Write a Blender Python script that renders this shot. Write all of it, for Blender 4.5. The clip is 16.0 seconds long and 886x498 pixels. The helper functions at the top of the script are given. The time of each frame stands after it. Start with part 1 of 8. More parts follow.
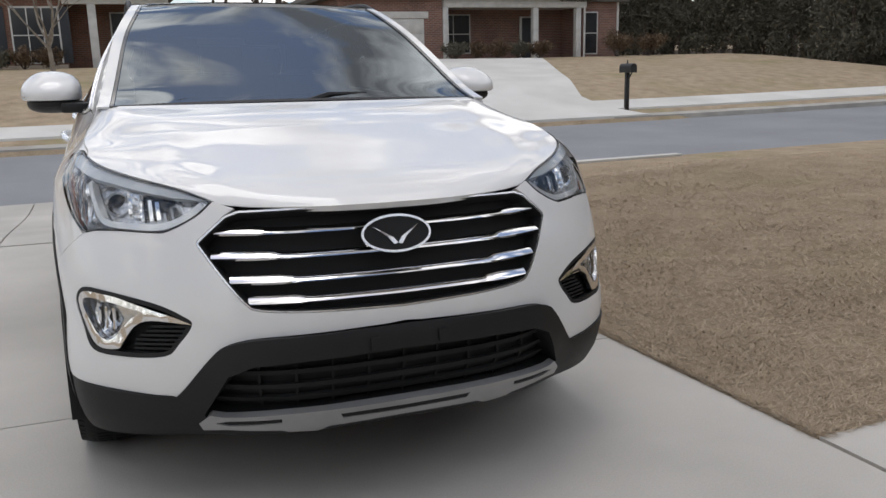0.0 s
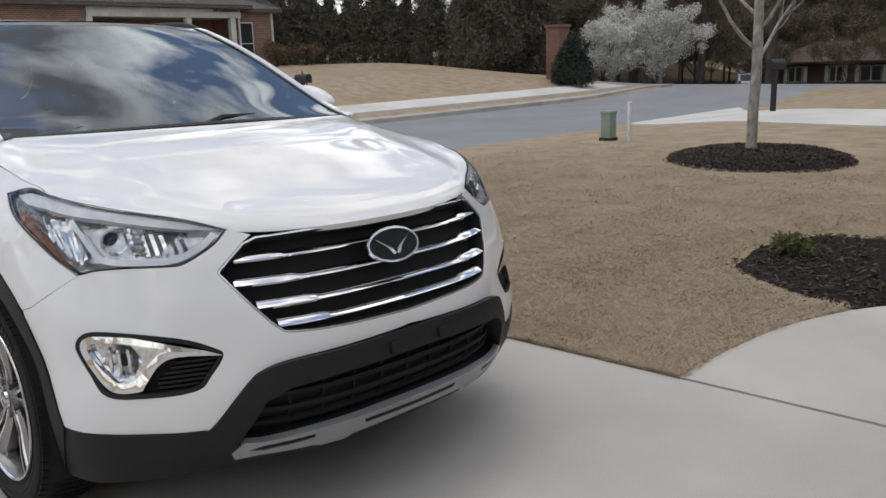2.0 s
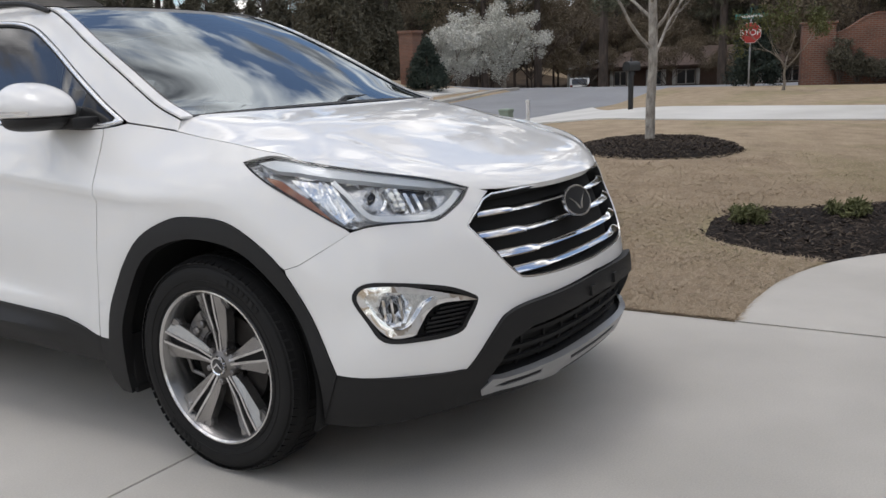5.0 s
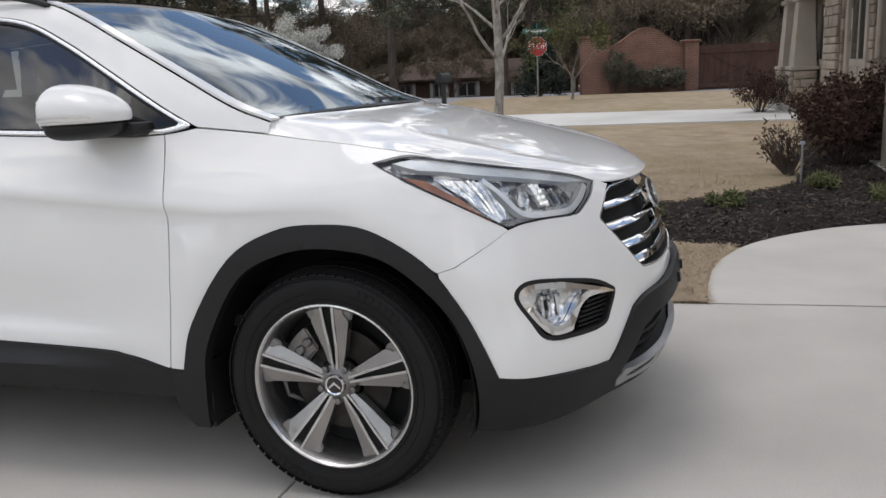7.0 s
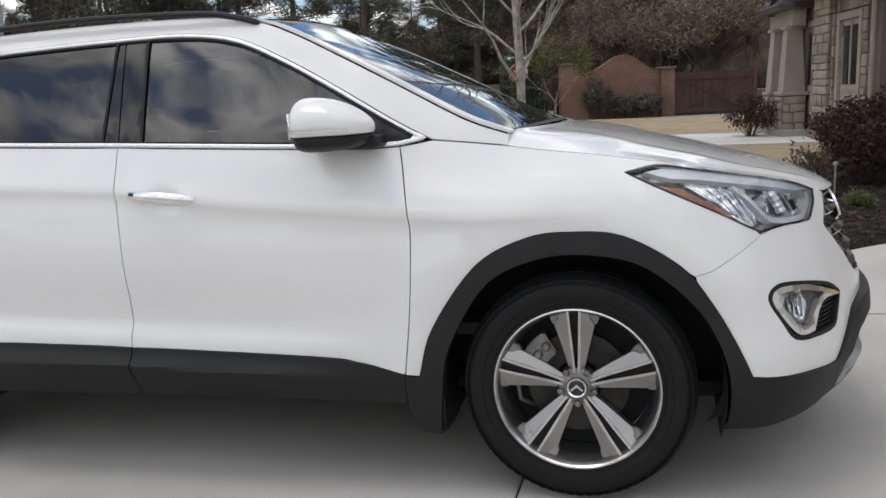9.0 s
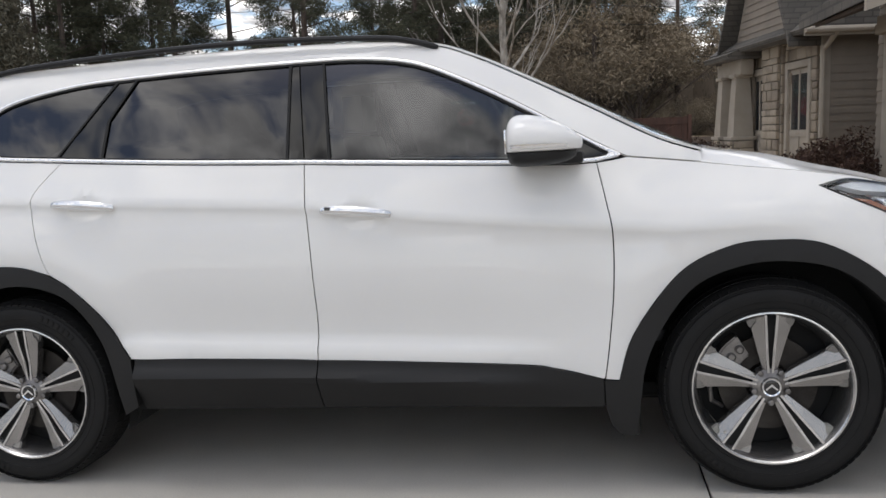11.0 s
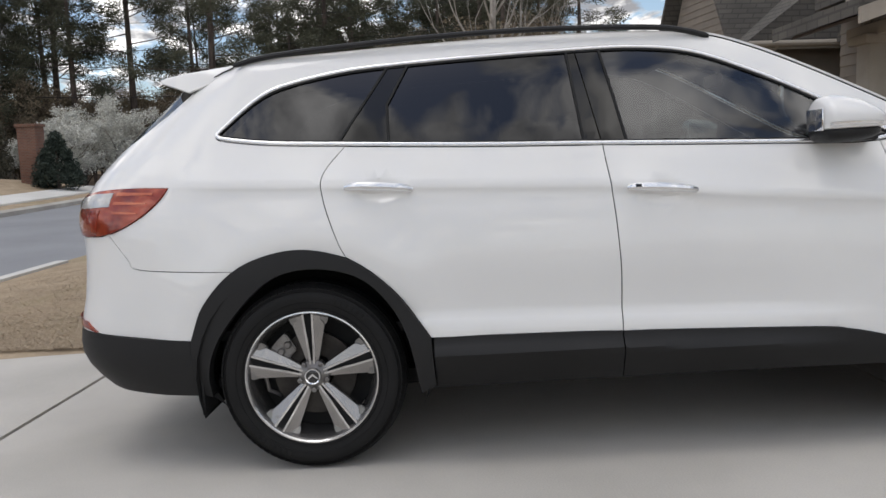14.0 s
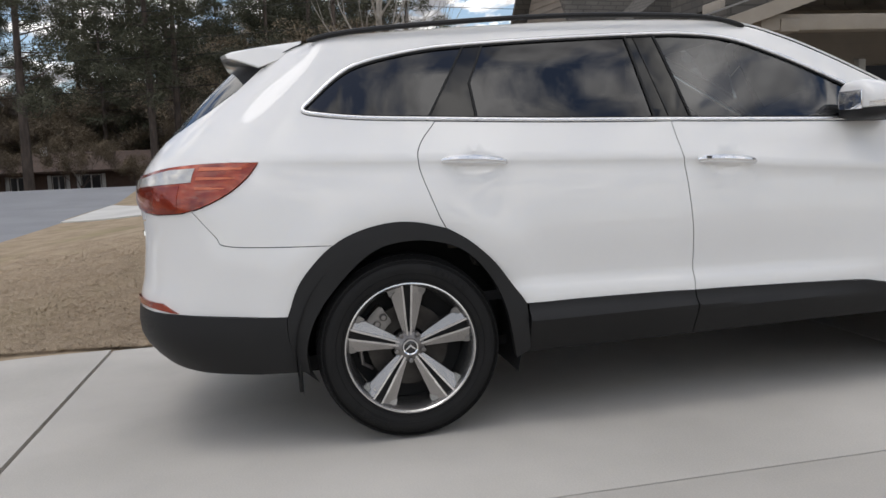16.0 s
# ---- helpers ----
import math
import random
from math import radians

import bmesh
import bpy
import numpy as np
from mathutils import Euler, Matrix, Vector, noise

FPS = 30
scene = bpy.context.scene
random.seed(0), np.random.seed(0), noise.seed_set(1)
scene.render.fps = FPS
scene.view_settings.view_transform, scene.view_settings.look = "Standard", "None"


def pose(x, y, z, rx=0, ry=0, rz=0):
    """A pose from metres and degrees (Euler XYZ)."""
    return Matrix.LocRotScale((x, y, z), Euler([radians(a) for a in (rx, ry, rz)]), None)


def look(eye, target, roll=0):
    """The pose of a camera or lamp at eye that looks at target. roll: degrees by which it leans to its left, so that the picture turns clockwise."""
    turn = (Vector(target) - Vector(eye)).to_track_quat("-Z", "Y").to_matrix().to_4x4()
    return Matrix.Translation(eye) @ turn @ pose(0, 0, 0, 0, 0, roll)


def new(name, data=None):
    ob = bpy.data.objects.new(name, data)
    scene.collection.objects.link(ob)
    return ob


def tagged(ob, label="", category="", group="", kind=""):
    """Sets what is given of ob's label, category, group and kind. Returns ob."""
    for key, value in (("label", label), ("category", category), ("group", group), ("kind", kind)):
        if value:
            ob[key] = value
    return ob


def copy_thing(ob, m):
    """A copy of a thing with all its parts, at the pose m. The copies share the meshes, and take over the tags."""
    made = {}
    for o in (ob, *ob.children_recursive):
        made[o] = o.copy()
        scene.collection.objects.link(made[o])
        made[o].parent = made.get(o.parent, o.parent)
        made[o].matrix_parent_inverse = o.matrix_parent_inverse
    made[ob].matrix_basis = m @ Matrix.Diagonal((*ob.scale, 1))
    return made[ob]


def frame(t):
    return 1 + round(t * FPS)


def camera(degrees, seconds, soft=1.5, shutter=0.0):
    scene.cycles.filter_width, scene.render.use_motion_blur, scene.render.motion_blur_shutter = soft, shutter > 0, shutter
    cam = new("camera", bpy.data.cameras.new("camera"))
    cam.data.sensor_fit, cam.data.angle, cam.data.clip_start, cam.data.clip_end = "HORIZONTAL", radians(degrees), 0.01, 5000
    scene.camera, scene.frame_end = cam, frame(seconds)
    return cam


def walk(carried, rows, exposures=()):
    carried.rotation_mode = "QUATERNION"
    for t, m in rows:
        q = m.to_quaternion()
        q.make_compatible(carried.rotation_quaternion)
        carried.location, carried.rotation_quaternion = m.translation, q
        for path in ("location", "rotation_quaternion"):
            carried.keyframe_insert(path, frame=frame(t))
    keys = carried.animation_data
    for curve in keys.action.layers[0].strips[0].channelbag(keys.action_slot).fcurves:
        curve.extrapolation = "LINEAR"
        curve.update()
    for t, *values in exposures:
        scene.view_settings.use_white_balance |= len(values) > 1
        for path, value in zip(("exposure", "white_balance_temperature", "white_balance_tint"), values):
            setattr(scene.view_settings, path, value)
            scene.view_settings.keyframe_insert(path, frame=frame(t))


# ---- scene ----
from mathutils import geometry

cam = camera(56.0, 16.0)
PATH = [
    (0, (-0.761, -3.172, 1.249), (-0.034, -1.35, 0.86), -1.1),
    (0.5, (-1.059, -3.032, 1.278), (-0.244, -1.248, 0.885), -1.2),
    (1, (-1.25, -2.94, 1.27), (-0.232, -1.265, 0.871), -1.6),
    (1.5, (-1.461, -2.859, 1.296), (-0.231, -1.334, 0.895), -2.1),
    (2, (-1.727, -2.815, 1.317), (-0.328, -1.441, 0.925), -2.3),
    (2.5, (-1.903, -2.72, 1.302), (-0.439, -1.416, 0.907), -2.4),
    (3, (-2.065, -2.608, 1.315), (-0.577, -1.329, 0.925), -2.4),
    (3.5, (-2.295, -2.515, 1.315), (-0.791, -1.251, 0.936), -2.4),
    (4, (-2.466, -2.398, 1.294), (-0.945, -1.156, 0.914), -2.5),
    (6.5, (-3.023, -1.391, 1.247), (-1.186, -0.706, 0.851), -3.6),
    (7, (-3.123, -1.099, 1.258), (-1.257, -0.492, 0.871), -3.7),
    (7.5, (-3.158, -0.865, 1.268), (-1.278, -0.294, 0.895), -3.7),
    (8, (-3.171, -0.656, 1.268), (-1.284, -0.096, 0.913), -3.7),
    (8.5, (-3.283, -0.474, 1.273), (-1.389, 0.072, 0.934), -3.7),
    (9, (-3.458, -0.285, 1.27), (-1.555, 0.234, 0.939), -3.7),
    (11.5, (-3.824, 0.838, 1.22), (-1.862, 1.158, 1.002), -3.3),
    (12, (-3.851, 1.093, 1.209), (-1.885, 1.401, 1.005), -3.5),
    (12.5, (-3.878, 1.375, 1.196), (-1.904, 1.619, 0.993), -3.4),
    (13, (-3.871, 1.648, 1.199), (-1.893, 1.835, 0.975), -3.6),
    (13.5, (-3.951, 1.898, 1.197), (-1.968, 2.049, 0.986), -3.6),
    (14, (-4.105, 2.129, 1.191), (-2.118, 2.207, 0.976), -3.6),
    (14.5, (-4.153, 2.413, 1.18), (-2.165, 2.397, 0.962), -3.7),
    (15, (-4.163, 2.631, 1.171), (-2.177, 2.528, 0.957), -3.8),
    (15.5, (-4.195, 2.968, 1.158), (-2.222, 2.722, 0.939), -3.7),
    (16, (-4.159, 3.234, 1.129), (-2.204, 2.878, 0.903), -3.7),
]
EXPOSURES = [(0, -0.04), (4.0, 0.04), (6.5, 0.10), (9.0, 0.15), (11.5, 0.08), (16, 0.0)]
walk(cam, [(t, look(eye, target, roll)) for t, eye, target, roll in PATH], EXPOSURES)

# ---- light ----
world = bpy.data.worlds.new("sky")
scene.world = world
world.use_nodes = True
SUN_EL, SUN_AZ = 76.0, 354.0


def build_world():
    nt = world.node_tree
    nt.nodes.clear()
    n = nt.nodes.new
    out, bg = n("ShaderNodeOutputWorld"), n("ShaderNodeBackground")
    sky = n("ShaderNodeTexSky")
    sky.sky_type, sky.sun_disc = "NISHITA", False
    sky.sun_elevation, sky.sun_rotation = radians(SUN_EL), radians(SUN_AZ)
    sky.air_density, sky.dust_density = 1.0, 1.2
    # the clouds lie in a flat layer overhead
    co, sep, lift, flat, mp = n("ShaderNodeTexCoord"), n("ShaderNodeSeparateXYZ"), n("ShaderNodeMath"), n("ShaderNodeVectorMath"), n("ShaderNodeMapping")
    nt.links.new(co.outputs["Generated"], sep.inputs[0])
    lift.operation, lift.inputs[1].default_value = "MAXIMUM", 0.0
    nt.links.new(sep.outputs["Z"], lift.inputs[0])
    lift2 = n("ShaderNodeMath")
    lift2.inputs[1].default_value = 0.12
    nt.links.new(lift.outputs[0], lift2.inputs[0])
    flat.operation = "DIVIDE"
    nt.links.new(co.outputs["Generated"], flat.inputs[0])
    nt.links.new(lift2.outputs[0], flat.inputs[1])
    mp.inputs["Scale"].default_value = (0.95, 1.5, 0.6)
    mp.inputs["Location"].default_value = (1.55, 0.35, 0.1)
    no, no2 = n("ShaderNodeTexNoise"), n("ShaderNodeTexNoise")
    no.inputs["Scale"].default_value, no.inputs["Detail"].default_value, no.inputs["Roughness"].default_value = 3.3, 7, 0.52
    no.inputs["Distortion"].default_value = 0.35
    no2.inputs["Scale"].default_value, no2.inputs["Detail"].default_value, no2.inputs["Roughness"].default_value = 3.0, 7, 0.55
    ramp, shade = n("ShaderNodeValToRGB"), n("ShaderNodeValToRGB")
    ramp.color_ramp.elements[0].position, ramp.color_ramp.elements[1].position = 0.44, 0.54
    shade.color_ramp.elements[0].position, shade.color_ramp.elements[1].position = 0.39, 0.63
    shade.color_ramp.elements[0].color = (2.6, 2.6, 2.75, 1)
    shade.color_ramp.elements[1].color = (14.2, 13.8, 13.4, 1)
    mix = n("ShaderNodeMix")
    mix.data_type = "RGBA"
    L = nt.links.new
    L(flat.outputs[0], mp.inputs["Vector"])
    L(mp.outputs["Vector"], no.inputs["Vector"])
    L(mp.outputs["Vector"], no2.inputs["Vector"])
    L(no.outputs["Fac"], ramp.inputs["Fac"])
    L(no2.outputs["Fac"], shade.inputs["Fac"])
    L(ramp.outputs["Color"], mix.inputs["Factor"])
    L(sky.outputs["Color"], mix.inputs["A"])
    L(shade.outputs["Color"], mix.inputs["B"])
    L(mix.outputs["Result"], bg.inputs["Color"])
    bg.inputs["Strength"].default_value = 0.15
    L(bg.outputs["Background"], out.inputs["Surface"])


build_world()
sun = new("sun", bpy.data.lights.new("sun", "SUN"))
sun.data.energy, sun.data.angle, sun.data.color = 0.54, radians(24), (1.0, 0.98, 0.96)
_az, _el = radians(SUN_AZ), radians(SUN_EL)
sun.matrix_world = look((0, 0, 40), Vector((0, 0, 40)) - Vector((math.sin(_az) * math.cos(_el), math.cos(_az) * math.cos(_el), math.sin(_el))))

# ---- materials ----
MATS = {}


def mat(name, col, rough=0.6, metal=0.0, col2=None, scale=6.0, fine=80.0, bump=0.0, bump_scale=60.0, coat=0.0, spec=0.5, vary=0.0, stretch=(1, 1, 1), mid=0.5, contrast=0.35, fine_amt=0.25):
    """A surface with colour variation at two scales, and relief."""
    if name in MATS:
        return MATS[name]
    m = bpy.data.materials.new(name)
    m.use_nodes = True
    nt = m.node_tree
    p = nt.nodes["Principled BSDF"]
    p.inputs["Roughness"].default_value, p.inputs["Metallic"].default_value = rough, metal
    p.inputs["Coat Weight"].default_value, p.inputs["Coat Roughness"].default_value = coat, 0.03
    p.inputs["Specular IOR Level"].default_value = spec
    n, L = nt.nodes.new, nt.links.new
    c2 = col2 or tuple(min(1, v * 0.8) for v in col)
    co, mp = n("ShaderNodeTexCoord"), n("ShaderNodeMapping")
    mp.inputs["Scale"].default_value = stretch
    L(co.outputs["Object"], mp.inputs["Vector"])
    a, b = n("ShaderNodeTexNoise"), n("ShaderNodeTexNoise")
    a.inputs["Scale"].default_value, a.inputs["Detail"].default_value = scale, 6
    b.inputs["Scale"].default_value, b.inputs["Detail"].default_value = fine, 4
    L(mp.outputs["Vector"], a.inputs["Vector"])
    L(mp.outputs["Vector"], b.inputs["Vector"])
    add = n("ShaderNodeMath")
    add.operation = "MULTIPLY_ADD"
    add.inputs[1].default_value = fine_amt
    L(b.outputs["Fac"], add.inputs[0])
    L(a.outputs["Fac"], add.inputs[2])
    last = add
    if vary:
        info, add2 = n("ShaderNodeObjectInfo"), n("ShaderNodeMath")
        add2.operation = "MULTIPLY_ADD"
        add2.inputs[1].default_value = vary
        L(info.outputs["Random"], add2.inputs[0])
        L(add.outputs[0], add2.inputs[2])
        last = add2
    ramp = n("ShaderNodeValToRGB")
    e = ramp.color_ramp.elements
    centre = mid + fine_amt * 0.5 + vary * 0.5
    e[0].position, e[1].position = max(0, centre - contrast / 2), min(1, centre + contrast / 2)
    e[0].color, e[1].color = (*c2, 1), (*col, 1)
    L(last.outputs[0], ramp.inputs["Fac"])
    L(ramp.outputs["Color"], p.inputs["Base Color"])
    if bump:
        bn, bp = n("ShaderNodeTexNoise"), n("ShaderNodeBump")
        bn.inputs["Scale"].default_value, bn.inputs["Detail"].default_value = bump_scale, 5
        L(mp.outputs["Vector"], bn.inputs["Vector"])
        bp.inputs["Strength"].default_value, bp.inputs["Distance"].default_value = 1.0, bump
        L(bn.outputs["Fac"], bp.inputs["Height"])
        L(bp.outputs["Normal"], p.inputs["Normal"])
    MATS[name] = m
    return m


def glass_mat(name, tint, ior=1.5, rough=0.0, gloss=(0.96, 0.97, 1.0)):
    """Tinted pane: clear through, glossy by the Fresnel law."""
    m = bpy.data.materials.new(name)
    m.use_nodes = True
    nt = m.node_tree
    nt.nodes.clear()
    n, L = nt.nodes.new, nt.links.new
    out, mix, tr, gl, fr = n("ShaderNodeOutputMaterial"), n("ShaderNodeMixShader"), n("ShaderNodeBsdfTransparent"), n("ShaderNodeBsdfGlossy"), n("ShaderNodeFresnel")
    tr.inputs["Color"].default_value = (*tint, 1)
    gl.inputs["Roughness"].default_value = rough
    gl.inputs["Color"].default_value = (*gloss, 1)
    fr.inputs["IOR"].default_value = ior
    L(fr.outputs[0], mix.inputs[0])
    L(tr.outputs[0], mix.inputs[1])
    L(gl.outputs[0], mix.inputs[2])
    L(mix.outputs[0], out.inputs["Surface"])
    return m


M_PAINT = mat("white_paint", (0.80, 0.79, 0.768), 0.55, 0, (0.775, 0.765, 0.748), 1.5, 700, coat=1.0, spec=0.2)
M_CLAD = mat("black_plastic", (0.0125, 0.0122, 0.0125), 0.52, 0, (0.009, 0.0088, 0.009), 3, 300, bump=0.0005, bump_scale=900, spec=0.36)
M_GLOSSBLACK = mat("gloss_black", (0.012, 0.012, 0.013), 0.12, 0, (0.009, 0.009, 0.01), 4, 90, coat=0.5)
M_PILLAR = mat("satin_black", (0.006, 0.006, 0.006), 0.06, 0, (0.005, 0.005, 0.005), 4, 90, spec=0.5)
M_ROOFGLASS = mat("roof_glass", (0.006, 0.006, 0.008), 0.12, 0, (0.005, 0.005, 0.006), 4, 90, spec=0.18)
M_BLACK = mat("matt_black", (0.008, 0.008, 0.008), 0.8, 0, (0.005, 0.005, 0.005))
M_CHROME = mat("chrome", (0.88, 0.88, 0.89), 0.07, 1, (0.80, 0.80, 0.81), 4, 60)
M_SATIN = mat("satin_chrome", (0.90, 0.90, 0.90), 0.24, 0.9, (0.82, 0.82, 0.82), 4, 60)
M_REARGLASS = mat("rear_glass", (0.010, 0.014, 0.022), 0.03, 0, (0.007, 0.009, 0.014), 4, 90, spec=0.5)
M_SILVER = mat("silver_paint", (0.42, 0.42, 0.42), 0.36, 0.6, (0.36, 0.36, 0.36), 5, 500)
M_RUBBER = mat("tyre_rubber", (0.010, 0.0095, 0.0095), 0.62, 0, (0.007, 0.007, 0.007), 9, 160, bump=0.001, bump_scale=300, spec=0.25)
M_ALLOY = mat("machined_alloy", (0.80, 0.79, 0.78), 0.20, 0.9, (0.52, 0.51, 0.50), 6, 300)
M_GUNMETAL = mat("grey_alloy", (0.40, 0.385, 0.375), 0.27, 0.9, (0.30, 0.29, 0.283), 6, 300)
M_BARREL = mat("rim_barrel", (0.34, 0.33, 0.325), 0.27, 0.9, (0.21, 0.21, 0.205), 5, 120)
M_DISC = mat("brake_disc", (0.060, 0.055, 0.050), 0.5, 0.8, (0.030, 0.027, 0.025), 12, 160)
M_STEEL = mat("brake_steel", (0.30, 0.29, 0.28), 0.38, 0.9, (0.16, 0.15, 0.145), 12, 160)
M_GLASS = glass_mat("window_glass", (0.30, 0.34, 0.33), 1.8)
M_SCREEN = glass_mat("windscreen_glass", (0.20, 0.24, 0.26), 2.35, gloss=(0.84, 0.93, 1.0))
M_PRIVACY = glass_mat("privacy_glass", (0.030, 0.030, 0.033), 1.66)
M_LENS = glass_mat("clear_lens", (0.97, 0.98, 0.98), 1.40)
M_AMBER = mat("amber_plastic", (0.36, 0.13, 0.05), 0.2, 0.3, (0.22, 0.07, 0.03), 14, 200, coat=0.8)
M_TAIL = mat("red_tail_lens", (0.40, 0.062, 0.020), 0.2, 0.3, (0.17, 0.016, 0.008), 9, 40, coat=0.8)
M_TAILCLEAR = mat("clear_tail_lens", (0.62, 0.60, 0.57), 0.15, 0.2, (0.45, 0.44, 0.42), 20, 90, coat=1.0)
M_REFLECTOR = mat("lamp_reflector", (0.90, 0.90, 0.91), 0.13, 0.92, (0.66, 0.67, 0.68), 60, 240)
M_GUIDE = mat("light_guide", (0.86, 0.87, 0.88), 0.2, 0.3, (0.76, 0.77, 0.78), 26, 120)
M_LAMPGREY = mat("lamp_housing", (0.80, 0.80, 0.81), 0.22, 0.8, (0.42, 0.42, 0.425), 30, 160, bump=0.002, bump_scale=70)
M_BROW = mat("lamp_brow", (0.80, 0.82, 0.84), 0.25, 0.1, (0.68, 0.70, 0.72), 8, 90)
M_SEAT = mat("beige_leather", (0.20, 0.175, 0.145), 0.6, 0, (0.15, 0.13, 0.105), 8, 150, bump=0.001)
M_DASH = mat("dark_trim", (0.035, 0.035, 0.037), 0.65, 0, (0.025, 0.025, 0.026), 8, 200)

# ---- mesh helpers ----


def finish(bm, name, material, parent=None, label="", smooth=True, angle=35.0):
    me = bpy.data.meshes.new(name)
    bm.normal_update()
    bm.to_mesh(me)
    bm.free()
    me.materials.append(material)
    if smooth and len(me.polygons):
        me.polygons.foreach_set("use_smooth", [True] * len(me.polygons))
        me.set_sharp_from_angle(angle=radians(angle))
    ob = new(name, me)
    if parent is not None:
        ob.parent = parent
    return tagged(ob, label)


def part(name, bm, material, parent, label="", smooth=True, angle=35.0):
    return finish(bm, name, material, parent, label, smooth, angle)


def thing(name, m, label, category, group="", kind=""):
    ob = new(name)
    ob.empty_display_size = 0.2
    ob.matrix_world = m
    return tagged(ob, label, category, group, kind)


def add_box(bm, x0, x1, y0, y1, z0, z1, bevel=0.0, m=None):
    vs = [bm.verts.new((x, y, z)) for z in (z0, z1) for y in (y0, y1) for x in (x0, x1)]
    fs = [bm.faces.new([vs[i] for i in f]) for f in ((0, 2, 3, 1), (4, 5, 7, 6), (0, 1, 5, 4), (2, 6, 7, 3), (0, 4, 6, 2), (1, 3, 7, 5))]
    if bevel:
        bmesh.ops.bevel(bm, geom=list({e for f in fs for e in f.edges}), offset=bevel, segments=2, affect="EDGES", profile=0.5)
    if m is not None:
        bmesh.ops.transform(bm, matrix=m, verts=[v for v in bm.verts if v.is_valid] if len(bm.verts) < 200 else vs)
    return vs


def box(x0, x1, y0, y1, z0, z1, bevel=0.0):
    bm = bmesh.new()
    add_box(bm, x0, x1, y0, y1, z0, z1, bevel)
    return bm


def add_prism(bm, poly, axis, a, b):
    """A polygon of 2D points, drawn out along an axis from a to b."""
    put = {"x": lambda p, t: (t, p[0], p[1]), "y": lambda p, t: (p[0], t, p[1]), "z": lambda p, t: (p[0], p[1], t)}[axis]
    lo, hi = [bm.verts.new(put(p, a)) for p in poly], [bm.verts.new(put(p, b)) for p in poly]
    fs = [bm.faces.new(lo), bm.faces.new(hi[::-1])]
    n = len(poly)
    fs += [bm.faces.new((lo[i], hi[i], hi[(i + 1) % n], lo[(i + 1) % n])) for i in range(n)]
    bmesh.ops.recalc_face_normals(bm, faces=fs)
    return lo + hi


def prism(poly, axis, a, b):
    bm = bmesh.new()
    add_prism(bm, poly, axis, a, b)
    return bm


def add_tube(bm, pts, radii, sides=8, caps=True):
    """A tapered tube along a line of points."""
    pts = [Vector(p) for p in pts]
    if not hasattr(radii, "__len__"):
        radii = [radii] * len(pts)
    rings = []
    ref = Vector((0, 0, 1))
    for i, p in enumerate(pts):
        d = (pts[min(i + 1, len(pts) - 1)] - pts[max(i - 1, 0)]).normalized()
        r = ref if abs(d.dot(ref)) < 0.95 else Vector((1, 0, 0))
        u = d.cross(r).normalized()
        v = u.cross(d)
        rings.append([bm.verts.new(p + (u * math.cos(a) + v * math.sin(a)) * radii[i]) for a in [2 * math.pi * k / sides for k in range(sides)]])
    for a, b in zip(rings, rings[1:]):
        for k in range(sides):
            bm.faces.new((a[k], a[(k + 1) % sides], b[(k + 1) % sides], b[k]))
    if caps:
        bm.faces.new(rings[0][::-1])
        bm.faces.new(rings[-1])
    return rings


def tube(pts, radii, sides=8):
    bm = bmesh.new()
    add_tube(bm, pts, radii, sides)
    return bm


def lathe(profile, axis="x", n=48, arc=1.0):
    """A profile of (distance along the axis, radius) turned round it."""
    bm = bmesh.new()
    rings = []
    for a, r in profile:
        ring = []
        for k in range(n):
            t = 2 * math.pi * k / n
            c, s = r * math.cos(t), r * math.sin(t)
            ring.append(bm.verts.new((a, c, s) if axis == "x" else (c, s, a)))
        rings.append(ring)
    for p, q in zip(rings, rings[1:]):
        for k in range(n):
            bm.faces.new((p[k], p[(k + 1) % n], q[(k + 1) % n], q[k]))
    bmesh.ops.remove_doubles(bm, verts=bm.verts, dist=1e-5)
    bmesh.ops.recalc_face_normals(bm, faces=bm.faces)
    return bm


def spline(ps, n=6, closed=False):
    """A smooth line through points of any dimension."""
    ps = [np.array(p, float) for p in ps]
    q = [ps[-1], *ps, ps[0], ps[1]] if closed else [2 * ps[0] - ps[1], *ps, 2 * ps[-1] - ps[-2]]
    out = []
    for i in range(1, len(q) - 2):
        a, b, c, d = q[i - 1 : i + 3]
        for k in range(n):
            t = k / n
            out.append(0.5 * (2 * b + (c - a) * t + (2 * a - 5 * b + 4 * c - d) * t * t + (3 * b - a - 3 * c + d) * t**3))
    return out if closed else [*out, ps[-1]]


def inside(p, poly):
    x, y = p
    hit = False
    for (x0, y0), (x1, y1) in zip(poly, poly[1:] + poly[:1]):
        if (y0 > y) != (y1 > y) and x < (x1 - x0) * (y - y0) / (y1 - y0) + x0:
            hit = not hit
    return hit


def dense(poly, step, closed=True):
    out = []
    ends = zip(poly, poly[1:] + poly[:1]) if closed else zip(poly, poly[1:])
    for a, b in ends:
        n = max(1, int(math.ceil(math.hypot(b[0] - a[0], b[1] - a[1]) / step)))
        out += [(a[0] + (b[0] - a[0]) * k / n, a[1] + (b[1] - a[1]) * k / n) for k in range(n)]
    return out if closed else [*out, tuple(poly[-1])]


